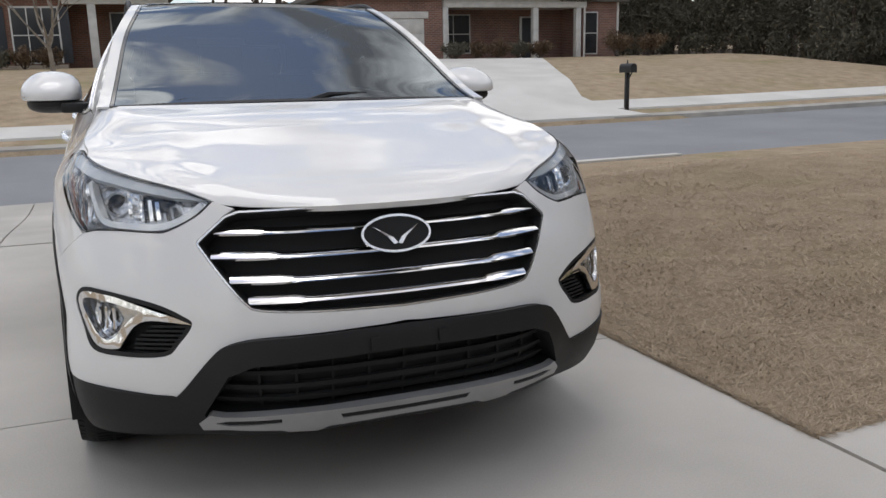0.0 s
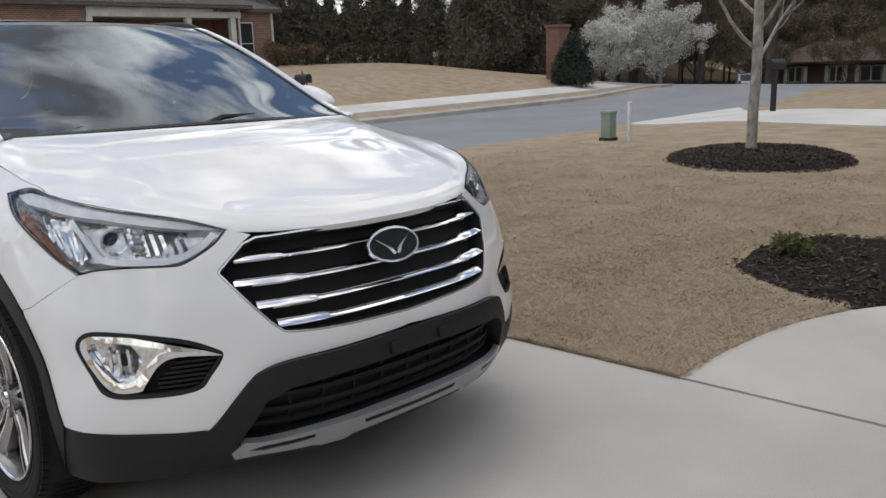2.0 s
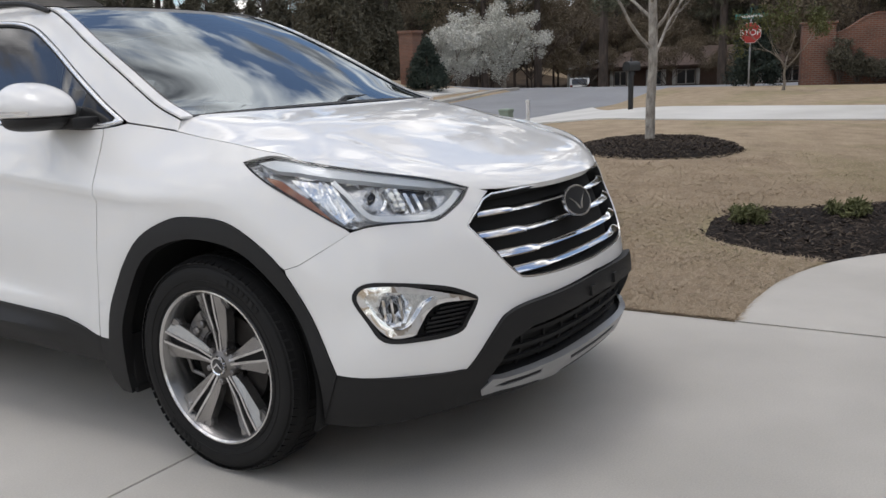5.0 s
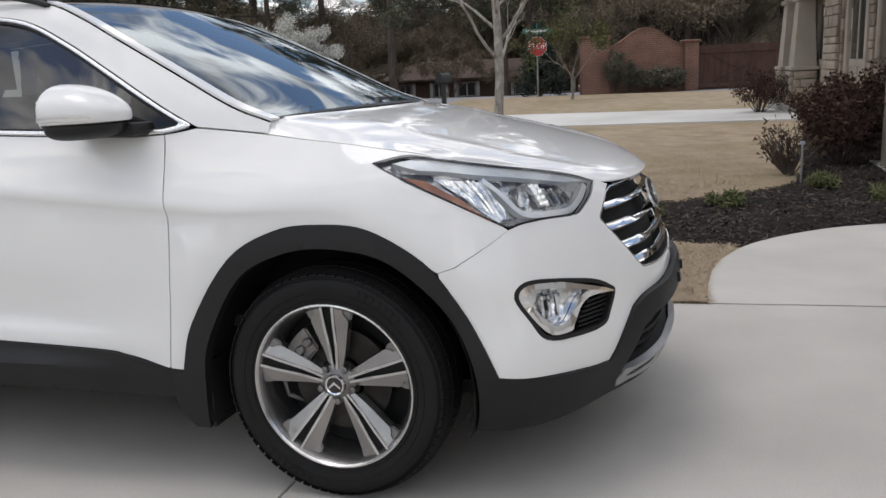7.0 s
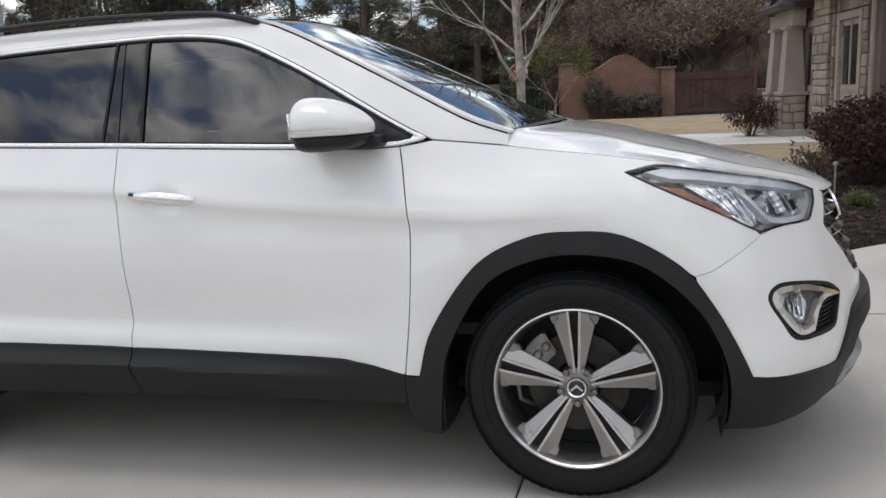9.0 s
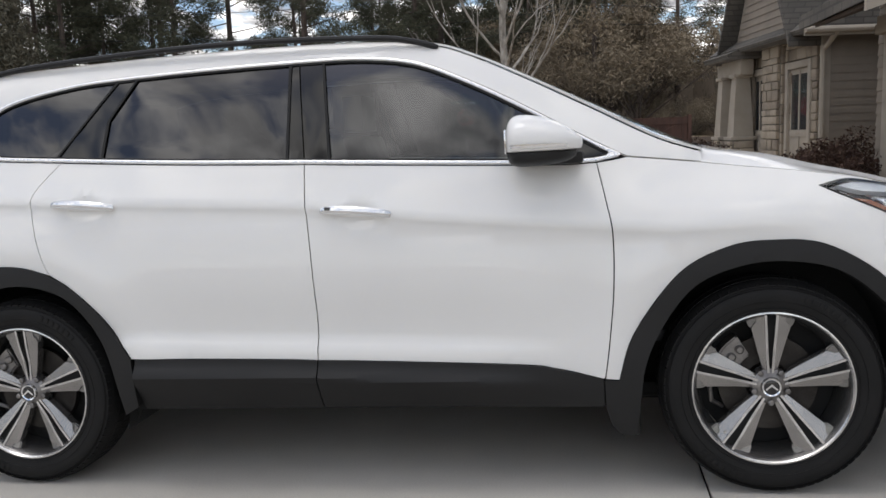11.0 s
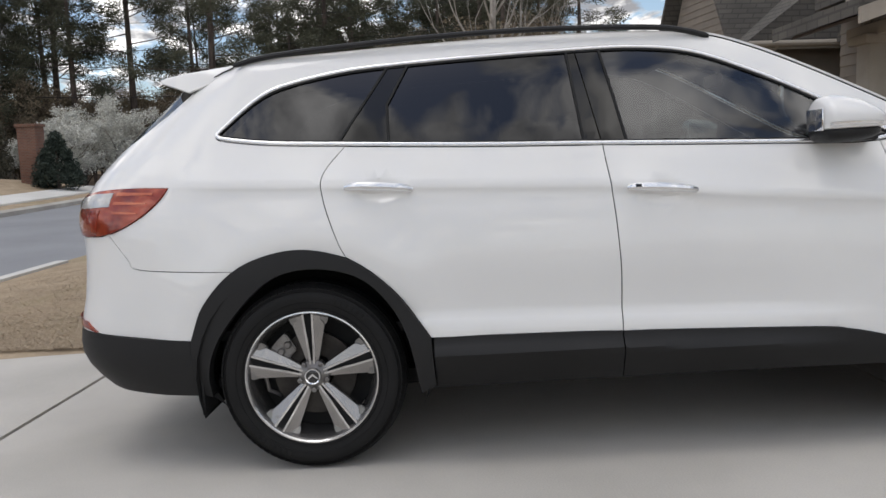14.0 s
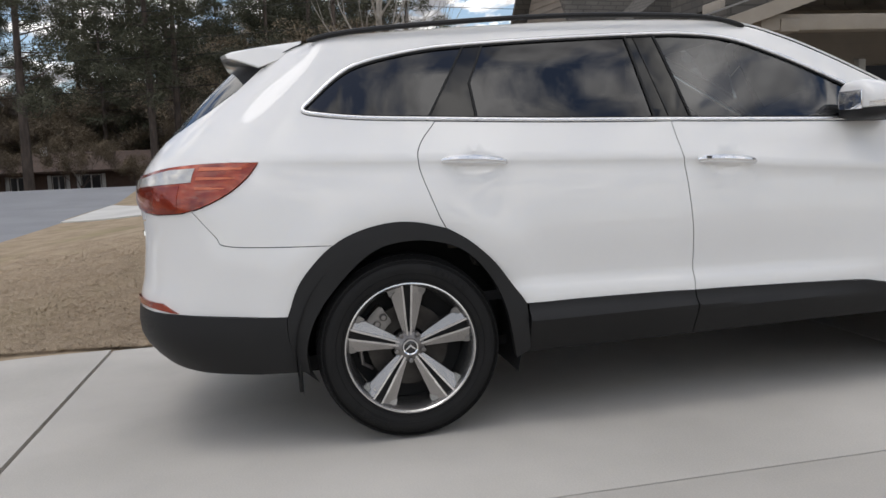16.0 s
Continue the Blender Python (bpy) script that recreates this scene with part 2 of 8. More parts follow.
def fill(poly, holes=(), step=0.05, extra=()):
    """Triangles over a flat polygon with holes: points, faces, and the number of border points of each loop."""
    loops = [dense([tuple(map(float, p)) for p in lp], step) for lp in (poly, *holes)]
    pts, edges = [], []
    for lp in loops:
        base = len(pts)
        pts += lp
        edges += [(base + i, base + (i + 1) % len(lp)) for i in range(len(lp))]
    xs, ys = [p[0] for p in poly], [p[1] for p in poly]
    edge_pts = np.array(pts)
    pts += [p for p in extra if inside(p, loops[0]) and not any(inside(p, h) for h in loops[1:]) and np.hypot(*(edge_pts - p).T).min() > 0.009]
    border = np.array(pts)
    i = 0
    y = min(ys) + step * 0.5
    while y < max(ys):
        x = min(xs) + step * (0.5 if i % 2 else 1.0)
        while x < max(xs):
            if inside((x, y), loops[0]) and not any(inside((x, y), h) for h in loops[1:]) and np.hypot(*(border - (x, y)).T).min() > step * 0.45:
                pts.append((x, y))
            x += step
        y += step * 0.87
        i += 1
    vs, _, fs, ov, _, _ = geometry.delaunay_2d_cdt([Vector(p) for p in pts], edges, [], 0, 1e-6)
    tri = []
    for f in fs:
        c = ((vs[f[0]][0] + vs[f[1]][0] + vs[f[2]][0]) / 3, (vs[f[0]][1] + vs[f[1]][1] + vs[f[2]][1]) / 3)
        if inside(c, loops[0]) and not any(inside(c, h) for h in loops[1:]):
            tri.append(tuple(f))
    return [tuple(v) for v in vs], tri

# ---- the car's skin ----
CAR = thing("suv_car", Matrix.Identity(4), "white mid-size crossover car with black plastic cladding on the driveway", "car")

OUTLINE = spline([(0, -0.935), (0.25, -0.925), (0.42, -0.89), (0.58, -0.822), (0.74, -0.73), (0.86, -0.605), (0.917, -0.42), (0.94, -0.15), (0.944, 0.3), (0.946, 1.0), (0.945, 1.8), (0.942, 2.4), (0.935, 2.85), (0.912, 3.2), (0.86, 3.52), (0.76, 3.74), (0.58, 3.86), (0.30, 3.915), (0, 3.93)], 12)
OX, OY = np.array([p[0] for p in OUTLINE]), np.array([p[1] for p in OUTLINE])
OS = np.r_[0, np.cumsum(np.hypot(np.diff(OX), np.diff(OY)))]
OS = OS - np.interp(0.0, OY, OS)
S_NOSE, S_TAIL = float(OS[0]), float(OS[-1])


def ease(t):
    t = min(1.0, max(0.0, t))
    return t * t * (3 - 2 * t)


WZ = spline([(0.15, 0.90), (0.3, 0.93), (0.45, 0.945), (0.6, 0.943), (0.75, 0.945), (0.9, 0.932), (1.0, 0.918), (1.08, 0.895), (1.14, 0.872), (1.2, 0.843), (1.3, 0.788), (1.4, 0.731), (1.5, 0.674), (1.6, 0.612), (1.7, 0.54)], 6)
WZ_Z, WZ_W = [p[0] for p in WZ], [p[1] for p in WZ]
NOSE = spline([(0.15, 0.14), (0.2, 0.10), (0.3, 0.03), (0.45, 0), (0.6, 0), (0.7, 0.02), (0.8, 0.055), (0.9, 0.095), (1.0, 0.16), (1.1, 0.3)], 6)
TAILZ = spline([(0.15, 0.32), (0.2, 0.26), (0.3, 0.15), (0.45, 0.02), (0.6, 0.02), (0.85, 0.05), (1.05, 0.04), (1.15, 0.08), (1.25, 0.16), (1.4, 0.305), (1.55, 0.465), (1.65, 0.57)], 6)
NZ, NY = [p[0] for p in NOSE], [p[1] for p in NOSE]
TZ, TY = [p[0] for p in TAILZ], [p[1] for p in TAILZ]


def skin(s, z):
    """The body's outer surface: s runs round the plan from the nose (through the right-hand side) to the tail, z is the height."""
    side = -1.0
    if s < S_NOSE:
        s, side = 2 * S_NOSE - s, 1.0
    if s > S_TAIL:
        s, side = 2 * S_TAIL - s, 1.0
    x, y = float(np.interp(s, OS, OX)), float(np.interp(s, OS, OY))
    x = x * float(np.interp(z, WZ_Z, WZ_W)) / 0.945 - 0.07 * ease((z - 0.95) / 0.2) * ease((0.9 - y) / 0.7) * min(1, x / 0.5)
    y += ease((0.05 - y) / 0.8) * float(np.interp(z, NZ, NY))
    y -= ease((y - 2.9) / 0.9) * float(np.interp(z, TZ, TY))
    # a full, slightly pointed nose, widest low down
    low = ease((0.62 - z) / 0.2)
    x *= 1 + (0.010 + 0.020 * low) * ease((-0.3 - y) / 0.35)
    y -= (0.024 * max(0.0, 1 - (x / 0.58) ** 2) + 0.010 * low) * ease((-0.40 - y) / 0.3)
    return Vector((side * x, y, z))


def skin_normal(s, z):
    a, b = skin(s + 0.01, z) - skin(s - 0.01, z), skin(s, z + 0.01) - skin(s, z - 0.01)
    n = b.cross(a) if True else a
    n.normalize()
    c = skin(s, z) - Vector((0, 1.5, 0.7))
    c.y *= 0.5
    return n if n.dot(c) > 0 else -n


def on_skin(poly, holes=(), off=0.0, step=0.05, lip=0.014, dome=0.0, shape=None, extra=()):
    """A sheet of the skin inside a border of (s, z) points, with its edge turned in. off: how far it stands out."""
    pts, tri = fill(poly, holes, step, extra)
    bm = bmesh.new()
    vs = []
    for p in pts:
        o = off(p) if callable(off) else off
        base = shape(*p) if shape else skin(*p)
        vs.append(bm.verts.new(base + skin_normal(*p) * o))
    for f in tri:
        try:
            bm.faces.new([vs[i] for i in f])
        except ValueError:
            pass
    loose = [v for v in bm.verts if not v.link_faces]
    bmesh.ops.delete(bm, geom=loose, context="VERTS")
    bmesh.ops.recalc_face_normals(bm, faces=bm.faces)
    bm.normal_update()
    mid = sum((v.co for v in bm.verts), Vector()) / max(1, len(bm.verts))
    k = min(range(len(pts)), key=lambda i: (vs[i].co - mid).length if vs[i].is_valid else 9e9)
    if vs[k].normal.dot(skin_normal(*pts[k])) < 0:
        bmesh.ops.reverse_faces(bm, faces=bm.faces)
        bm.normal_update()
    if lip:
        rim = [e for e in bm.edges if e.is_boundary]
        nrm = {v: v.normal.copy() for e in rim for v in e.verts}
        made = bmesh.ops.extrude_edge_only(bm, edges=rim)["geom"]
        new_vs = [g for g in made if isinstance(g, bmesh.types.BMVert)]
        old = {}
        for v in nrm:
            for e in v.link_edges:
                w = e.other_vert(v)
                if w not in nrm and (w.co - v.co).length < 1e-9:
                    old[w] = v
        for w in new_vs:
            v = old.get(w)
            if v is not None:
                w.co = v.co - nrm[v] * lip
        for v, nn in nrm.items():
            v.co -= nn * min(0.0015, lip * 0.2)
    return bm


def mirrored(bm):
    other = bm.copy()
    for v in other.verts:
        v.co.x = -v.co.x
    bmesh.ops.reverse_faces(other, faces=other.faces)
    return other


def pair(name, make, material, parent=None, label="", angle=35.0):
    """The same part on both flanks."""
    parent = parent or CAR
    bm = make() if callable(make) else make
    a = part(name, mirrored(bm), material, parent if not isinstance(parent, tuple) else parent[1], label, angle=angle)
    b = part(name, bm, material, parent if not isinstance(parent, tuple) else parent[0], label, angle=angle)
    return b, a


def both(half):
    """A border over the nose: the half given from the middle out and back to the middle, and its mirror image."""
    return [*half, *[(2 * S_NOSE - s, z) for s, z in half[::-1] if abs(s - S_NOSE) > 1e-4]]


def both_tail(half):
    return [*half, *[(2 * S_TAIL - s, z) for s, z in half[::-1] if abs(s - S_TAIL) > 1e-4]]


def t2(ps, n=5):
    return [tuple(p) for p in spline(ps, n)]


SEAM1 = t2([(0.556, 1.158), (0.53, 1.03), (0.511, 0.907), (0.515, 0.725), (0.535, 0.536), (0.552, 0.42)])
SEAM2 = t2([(1.614, 1.207), (1.612, 1.17), (1.59, 0.95), (1.578, 0.726), (1.58, 0.58), (1.582, 0.494)])
SEAM3 = t2([(2.622, 1.264), (2.70, 1.17), (2.712, 1.08), (2.66, 0.906), (2.63, 0.838)])
BELT = t2([(3.11, 1.308), (2.9, 1.284), (2.62, 1.264), (2.13, 1.232), (1.6, 1.205), (0.96, 1.170), (0.58, 1.153)])
HOODSEAM = t2([(0.45, 1.173), (0.22, 1.144), (0.02, 1.115), (-0.284, 1.086), (-0.463, 1.068), (-0.536, 1.050)])
WINTOP = t2([(0.478, 1.189), (0.59, 1.25), (0.8, 1.373), (1.0, 1.48), (1.21, 1.570), (1.43, 1.606), (1.69, 1.612), (2.1, 1.608), (2.415, 1.598), (2.64, 1.583), (2.88, 1.538), (3.03, 1.475), (3.19, 1.378), (3.225, 1.345), (3.20, 1.322), (3.11, 1.308)])
ARCH_F = t2([(0.505, 0.412), (0.45, 0.575), (0.30, 0.775), (0.14, 0.858), (0, 0.875), (-0.176, 0.858), (-0.344, 0.763), (-0.426, 0.632), (-0.527, 0.423)])
ARCH_FI = t2([(0.45, 0.21), (0.435, 0.34), (0.40, 0.51), (0.27, 0.715), (0.10, 0.795), (-0.071, 0.804), (-0.238, 0.761), (-0.374, 0.631), (-0.455, 0.456), (-0.485, 0.272)])
ARCH_R = t2([(3.275, 0.537), (3.217, 0.674), (3.087, 0.80), (2.93, 0.862), (2.77, 0.872), (2.60, 0.82), (2.46, 0.707), (2.364, 0.575), (2.32, 0.508)])
ARCH_RI = t2([(3.25, 0.31), (3.215, 0.42), (3.128, 0.585), (2.95, 0.755), (2.78, 0.800), (2.6, 0.765), (2.485, 0.666), (2.41, 0.514), (2.37, 0.29)])
SILL = t2([(2.32, 0.508), (1.95, 0.503), (1.58, 0.495), (0.87, 0.47), (0.72, 0.453), (0.60, 0.428), (0.552, 0.417), (0.505, 0.412)])
LAMP_TOP = t2([(-0.222, 1.046), (-0.400, 1.062), (-0.531, 1.050), (-0.743, 1.013), (-0.952, 0.971), (-1.063, 0.934)])
LAMP_LOW = t2([(-1.063, 0.934), (-1.013, 0.893), (-0.931, 0.854), (-0.881, 0.850), (-0.781, 0.855), (-0.695, 0.853), (-0.644, 0.846), (-0.602, 0.866), (-0.464, 0.941), (-0.222, 1.046)])
GRILLE = t2([(S_NOSE, 0.912), (-1.333, 0.912), (-1.132, 0.908)]) + t2([(-1.093, 0.895), (-1.033, 0.845), (-1.011, 0.822), (-1.023, 0.800), (-1.083, 0.715), (-1.132, 0.655), (-1.172, 0.637), (-1.323, 0.627), (S_NOSE, 0.620)])
FOG = [tuple(p) for p in spline([(-0.585, 0.648), (-0.626, 0.690), (-0.713, 0.690), (-0.870, 0.661), (-0.957, 0.623), (-0.977, 0.599), (-0.941, 0.547), (-0.900, 0.511), (-0.769, 0.507), (-0.667, 0.518), (-0.622, 0.574)], 4, True)]
BUMP_LINE = t2([(S_NOSE, 0.575), (-1.323, 0.568), (-1.152, 0.561), (-1.073, 0.542), (-1.033, 0.510), (-0.941, 0.402), (-0.900, 0.394), (-0.710, 0.407), (-0.527, 0.423)])
ROOFEDGE = t2([(0.20, 1.177), (0.35, 1.233), (0.584, 1.360), (0.79, 1.470), (0.98, 1.565), (1.15, 1.628), (1.4, 1.660), (1.84, 1.672), (2.3, 1.669), (2.75, 1.656), (3.1, 1.643), (3.5, 1.626), (3.66, 1.616)])
TAIL_TOP = t2([(3.376, 1.141), (3.544, 1.149), (3.686, 1.148), (3.817, 1.140), (3.95, 1.124), (4.10, 1.110), (4.30, 1.10)])
TAIL_LOW = t2([(3.376, 1.141), (3.408, 1.089), (3.48, 1.034), (3.591, 0.987), (3.69, 0.965), (3.805, 0.961), (3.907, 0.968), (4.05, 0.985), (4.30, 1.03)])
TAIL = [*TAIL_TOP, (4.33, 1.07), *TAIL_LOW[:0:-1]]
BUMPSEAM = t2([(3.66, 0.972), (3.57, 0.868), (3.5, 0.825), (3.08, 0.803)])
GAP = 0.0022


def shrink(poly, d):
    """The border drawn in by d."""
    n = len(poly)
    area = sum(poly[i][0] * poly[(i + 1) % n][1] - poly[(i + 1) % n][0] * poly[i][1] for i in range(n))
    sgn = 1 if area > 0 else -1
    out = []
    for i in range(n):
        (x0, y0), (x1, y1), (x2, y2) = poly[i - 1], poly[i], poly[(i + 1) % n]
        nx, ny = 0.0, 0.0
        for ax, ay in ((x1 - x0, y1 - y0), (x2 - x1, y2 - y1)):
            l = math.hypot(ax, ay) or 1
            nx, ny = nx - ay / l, ny + ax / l
        l = math.hypot(nx, ny) or 1
        out.append((x1 + sgn * d * nx / l, y1 + sgn * d * ny / l))
    return out


def clean(poly):
    out = []
    for p in poly:
        if not out or math.hypot(p[0] - out[-1][0], p[1] - out[-1][1]) > 0.003:
            out.append((float(p[0]), float(p[1])))
    if math.hypot(out[0][0] - out[-1][0], out[0][1] - out[-1][1]) < 0.003:
        out.pop()
    return out


def upto(line, s, axis=0, more=True):
    return [p for p in line if (p[axis] >= s) == more]


HANDLES = ((1.405, 1.026), (2.485, 1.092))


def crease_points():
    """Places where the panels need finer triangles: along the creases and round the handles."""
    out = []
    for s in np.arange(-0.1, 3.6, 0.03):
        line = float(np.interp(s, [-0.1, 0.33, 0.52, 1.16, 1.58, 2.6, 3.4], [0.93, 0.922, 0.936, 0.992, 1.05, 1.105, 1.15]))
        if not any(abs(s - a) < 0.11 for a, _ in HANDLES):
            out += [(float(s), line + d) for d in (-0.027, -0.012, 0.0, 0.03)]
        low = float(np.interp(s, [0.5, 1.6, 2.4], [0.50, 0.535, 0.56]))
        if 0.5 < s < 2.5:
            out += [(float(s), low + d) for d in (0.0, 0.02, 0.045, 0.065, 0.09)]
    for cs, cz in HANDLES:
        out += [(cs + a, cz + b) for a in np.arange(-0.105, 0.106, 0.0131) for b in np.arange(-0.066, 0.045, 0.0131)]
    return out


def crease(p):
    """The shoulder line along the doors, and the tucked-in lower doors."""
    s, z = p
    line = float(np.interp(s, [-0.1, 0.33, 0.52, 1.16, 1.58, 2.6, 3.4], [0.93, 0.922, 0.936, 0.992, 1.05, 1.105, 1.15]))
    fade = ease((s + 0.15) / 0.5) * ease((3.6 - s) / 0.5)
    d = z - line
    o = (0.013 * ease(1 - d / 0.085) if d > 0 else 0.013 * ease(1 + d / 0.026)) * fade
    for cs, cz in HANDLES:
        q = ((s - cs) / 0.088) ** 2 + ((z - cz + 0.011) / 0.046) ** 2
        o -= 0.020 * max(0.0, 1 - q) ** 0.8
    low = float(np.interp(s, [0.5, 1.6, 2.4], [0.50, 0.535, 0.56]))
    door = ease((s - 0.5) / 0.7) * ease((2.55 - s) / 0.3)
    d = z - low
    o -= 0.020 * (ease(1 - (d - 0.045) / 0.26) if d > 0.045 else min(1.0, max(0.0, d / 0.045))) * door
    # swelling over the wheels
    for c in (0.0, 2.8):
        d = math.hypot(s - c, z - 0.37)
        o += 0.014 * math.exp(-(((d - 0.56) / 0.09) ** 2))
    return o


CP = crease_points()
fender = clean([*SEAM1, *upto(SILL, 0.556, more=False), *[p for p in ARCH_F[1:] if p[0] > -0.368 or p[1] > 0.742], (-0.381, 0.731), (-0.439, 0.746), (-0.639, 0.840), *[p for p in LAMP_LOW if p[0] > -0.628 and p[1] > 0.835], *LAMP_TOP[:12], *HOODSEAM[::-1][1:], (0.50, 1.165)])
pair("front_fender", lambda: on_skin(shrink(fender, GAP), off=crease, extra=CP), M_PAINT)
front_door = clean([*SEAM1, *[p for p in SILL[::-1] if 0.555 < p[0] < 1.579], *SEAM2[::-1], *[p for p in BELT if 0.58 < p[0] < 1.60]])
rear_door = clean([*SEAM2, *[p for p in SILL[::-1] if 1.585 < p[0] < 2.32], *[p for p in ARCH_R[::-1] if p[0] < 2.61], *SEAM3[::-1], *[p for p in BELT if 1.62 < p[0] < 2.62]])
FDOOR = pair("front_door", lambda: on_skin(shrink(front_door, GAP), off=crease, extra=CP), M_PAINT)
RDOOR = pair("rear_door", lambda: on_skin(shrink(rear_door, GAP), off=crease, extra=CP), M_PAINT)
side_frame = clean([*ROOFEDGE, (3.755, 1.583), (3.768, 1.532), (3.78, 1.44), (3.84, 1.36), (3.935, 1.302), (4.03, 1.266), (4.06, 1.24), (4.06, 1.116), *[p for p in TAIL_TOP if p[0] < 4.05][::-1], *[p for p in TAIL_LOW[1:] if p[0] < 3.655], *BUMPSEAM, *[p for p in ARCH_R if 2.635 < p[0] < 3.08], *SEAM3[::-1], *[p for p in BELT[::-1] if 2.63 < p[0] < 3.10], *WINTOP[::-1], (0.45, 1.1755), (0.20, 1.1435)])
pair("body_side", lambda: on_skin(shrink(side_frame, GAP * 0.7), off=crease, step=0.045, extra=CP), M_PAINT)

# the nose
FOG_R = [(2 * S_NOSE - s, z) for s, z in FOG]
bumper = both(clean([(S_NOSE, 0.578), *BUMP_LINE[1:], *[p for p in ARCH_F[::-1] if p[0] < -0.378 and 0.428 < p[1] < 0.728], (-0.382, 0.7325), (-0.4385, 0.7475), (-0.640, 0.8425), *[p for p in LAMP_LOW[::-1] if p[0] < -0.648], (-1.073, 0.932), (-1.123, 0.914), *[p for p in GRILLE if p[1] < 0.90]]))
part("front_bumper", on_skin(shrink(bumper, GAP * 0.6), [FOG, FOG_R], step=0.05, lip=0.03, off=lambda p: crease(p) if p[0] > -0.78 else 0.004 * ease((-0.78 - p[0]) / 0.1)), M_PAINT, CAR)


def proud(p, base=0.010):
    """The lower bumper juts forward across the nose."""
    s = p[0] if p[0] >= S_NOSE else 2 * S_NOSE - p[0]
    return base + 0.022 * ease((-0.90 - s) / 0.30) * ease((0.60 - p[1]) / 0.04) * (0.2 + 0.8 * ease((p[1] - 0.30) / 0.12))


INTAKE = clean([(S_NOSE, 0.505), (-1.283, 0.498), (-1.152, 0.489), (-1.083, 0.460), (-1.002, 0.335), (-1.033, 0.315), (-1.232, 0.323), (S_NOSE, 0.330)])
lower = both(clean([(S_NOSE, 0.280), (-1.232, 0.276), (-1.033, 0.272), (-0.877, 0.262), (-0.630, 0.247), (-0.488, 0.248), *[p for p in ARCH_FI[::-1] if p[0] < -0.373 and p[1] > 0.26], *[p for p in ARCH_F if p[0] < -0.43], *BUMP_LINE[::-1]]))
part("lower_bumper", on_skin(lower, [both(INTAKE)], off=proud, lip=0.085, step=0.04), M_CLAD, CAR, "black grained plastic lower bumper")
part("intake_back", on_skin(both(clean([(S_NOSE, 0.54), (-1.083, 0.520), (-0.962, 0.302), (S_NOSE, 0.29)])), off=lambda p: proud(p, -0.062), lip=0, step=0.07), M_BLACK, CAR)
for z in (0.365, 0.41, 0.455):
    bm = on_skin(both([(S_NOSE, z + 0.009), (-1.03, z + 0.006), (-1.03, z - 0.006), (S_NOSE, z - 0.008)]), off=lambda p: proud(p, -0.040), lip=0.015, step=0.06)
    part("intake_slat", bm, M_BLACK, CAR)
for k in range(-4, 5):
    q = S_NOSE + 0.105 * k
    part("intake_rib", on_skin([(q - 0.004, 0.335), (q + 0.004, 0.335), (q + 0.004, 0.488), (q - 0.004, 0.488)], off=lambda p: proud(p, -0.046), lip=0.012, step=0.08), M_BLACK, CAR)
for sg in (-1, 1):
    part("plate_mount", on_skin([(S_NOSE + sg * 0.10 - 0.014, 0.545), (S_NOSE + sg * 0.10 + 0.014, 0.545), (S_NOSE + sg * 0.10 + 0.014, 0.512), (S_NOSE + sg * 0.10 - 0.014, 0.512)], off=lambda p: proud(p, 0.020), lip=0.012, step=0.03), M_CLAD, CAR)
skid = both(clean([(S_NOSE, 0.348), (-1.232, 0.344), (-1.06, 0.335), (-1.02, 0.340), (-0.985, 0.310), (-0.995, 0.288), (-1.06, 0.293), (-1.212, 0.289), (-1.232, 0.283), (-1.313, 0.278), (-1.344, 0.290), (S_NOSE, 0.295)]))
slot = [(-1.215, 0.314), (-1.07, 0.306), (-1.03, 0.313), (-1.07, 0.322), (-1.215, 0.328)]
slotm = [(S_NOSE - 0.19, 0.311), (S_NOSE + 0.19, 0.311), (S_NOSE + 0.20, 0.327), (S_NOSE - 0.20, 0.327)]
part("skid_plate", on_skin(skid, [slot, [(2 * S_NOSE - s, z) for s, z in slot], slotm], off=lambda p: proud(p, 0.014), lip=0.025, step=0.04), M_SILVER, CAR, "silver painted skid plate")

# grille
gin = both(clean(GRILLE))
part("grille_back", on_skin(shrink(gin, 0.004), off=-0.055, lip=0, step=0.06), M_BLACK, CAR)


def ring(poly, width, off, lip=0.02, step=0.03, holes=()):
    return on_skin(poly, [shrink(poly, width)], off=off, lip=lip, step=step)


part("grille_wall", ring(shrink(gin, 0.005), 0.003, -0.001, 0.055), M_BLACK, CAR)
part("grille_frame", ring(gin, 0.005, 0.0015, 0.003), M_SATIN, CAR, "chrome grille surround")


def grille_left(z):
    pts = sorted([p for p in GRILLE if p[1] < 0.9], key=lambda p: p[1])
    return float(np.interp(z, [p[1] for p in pts], [p[0] for p in pts]))




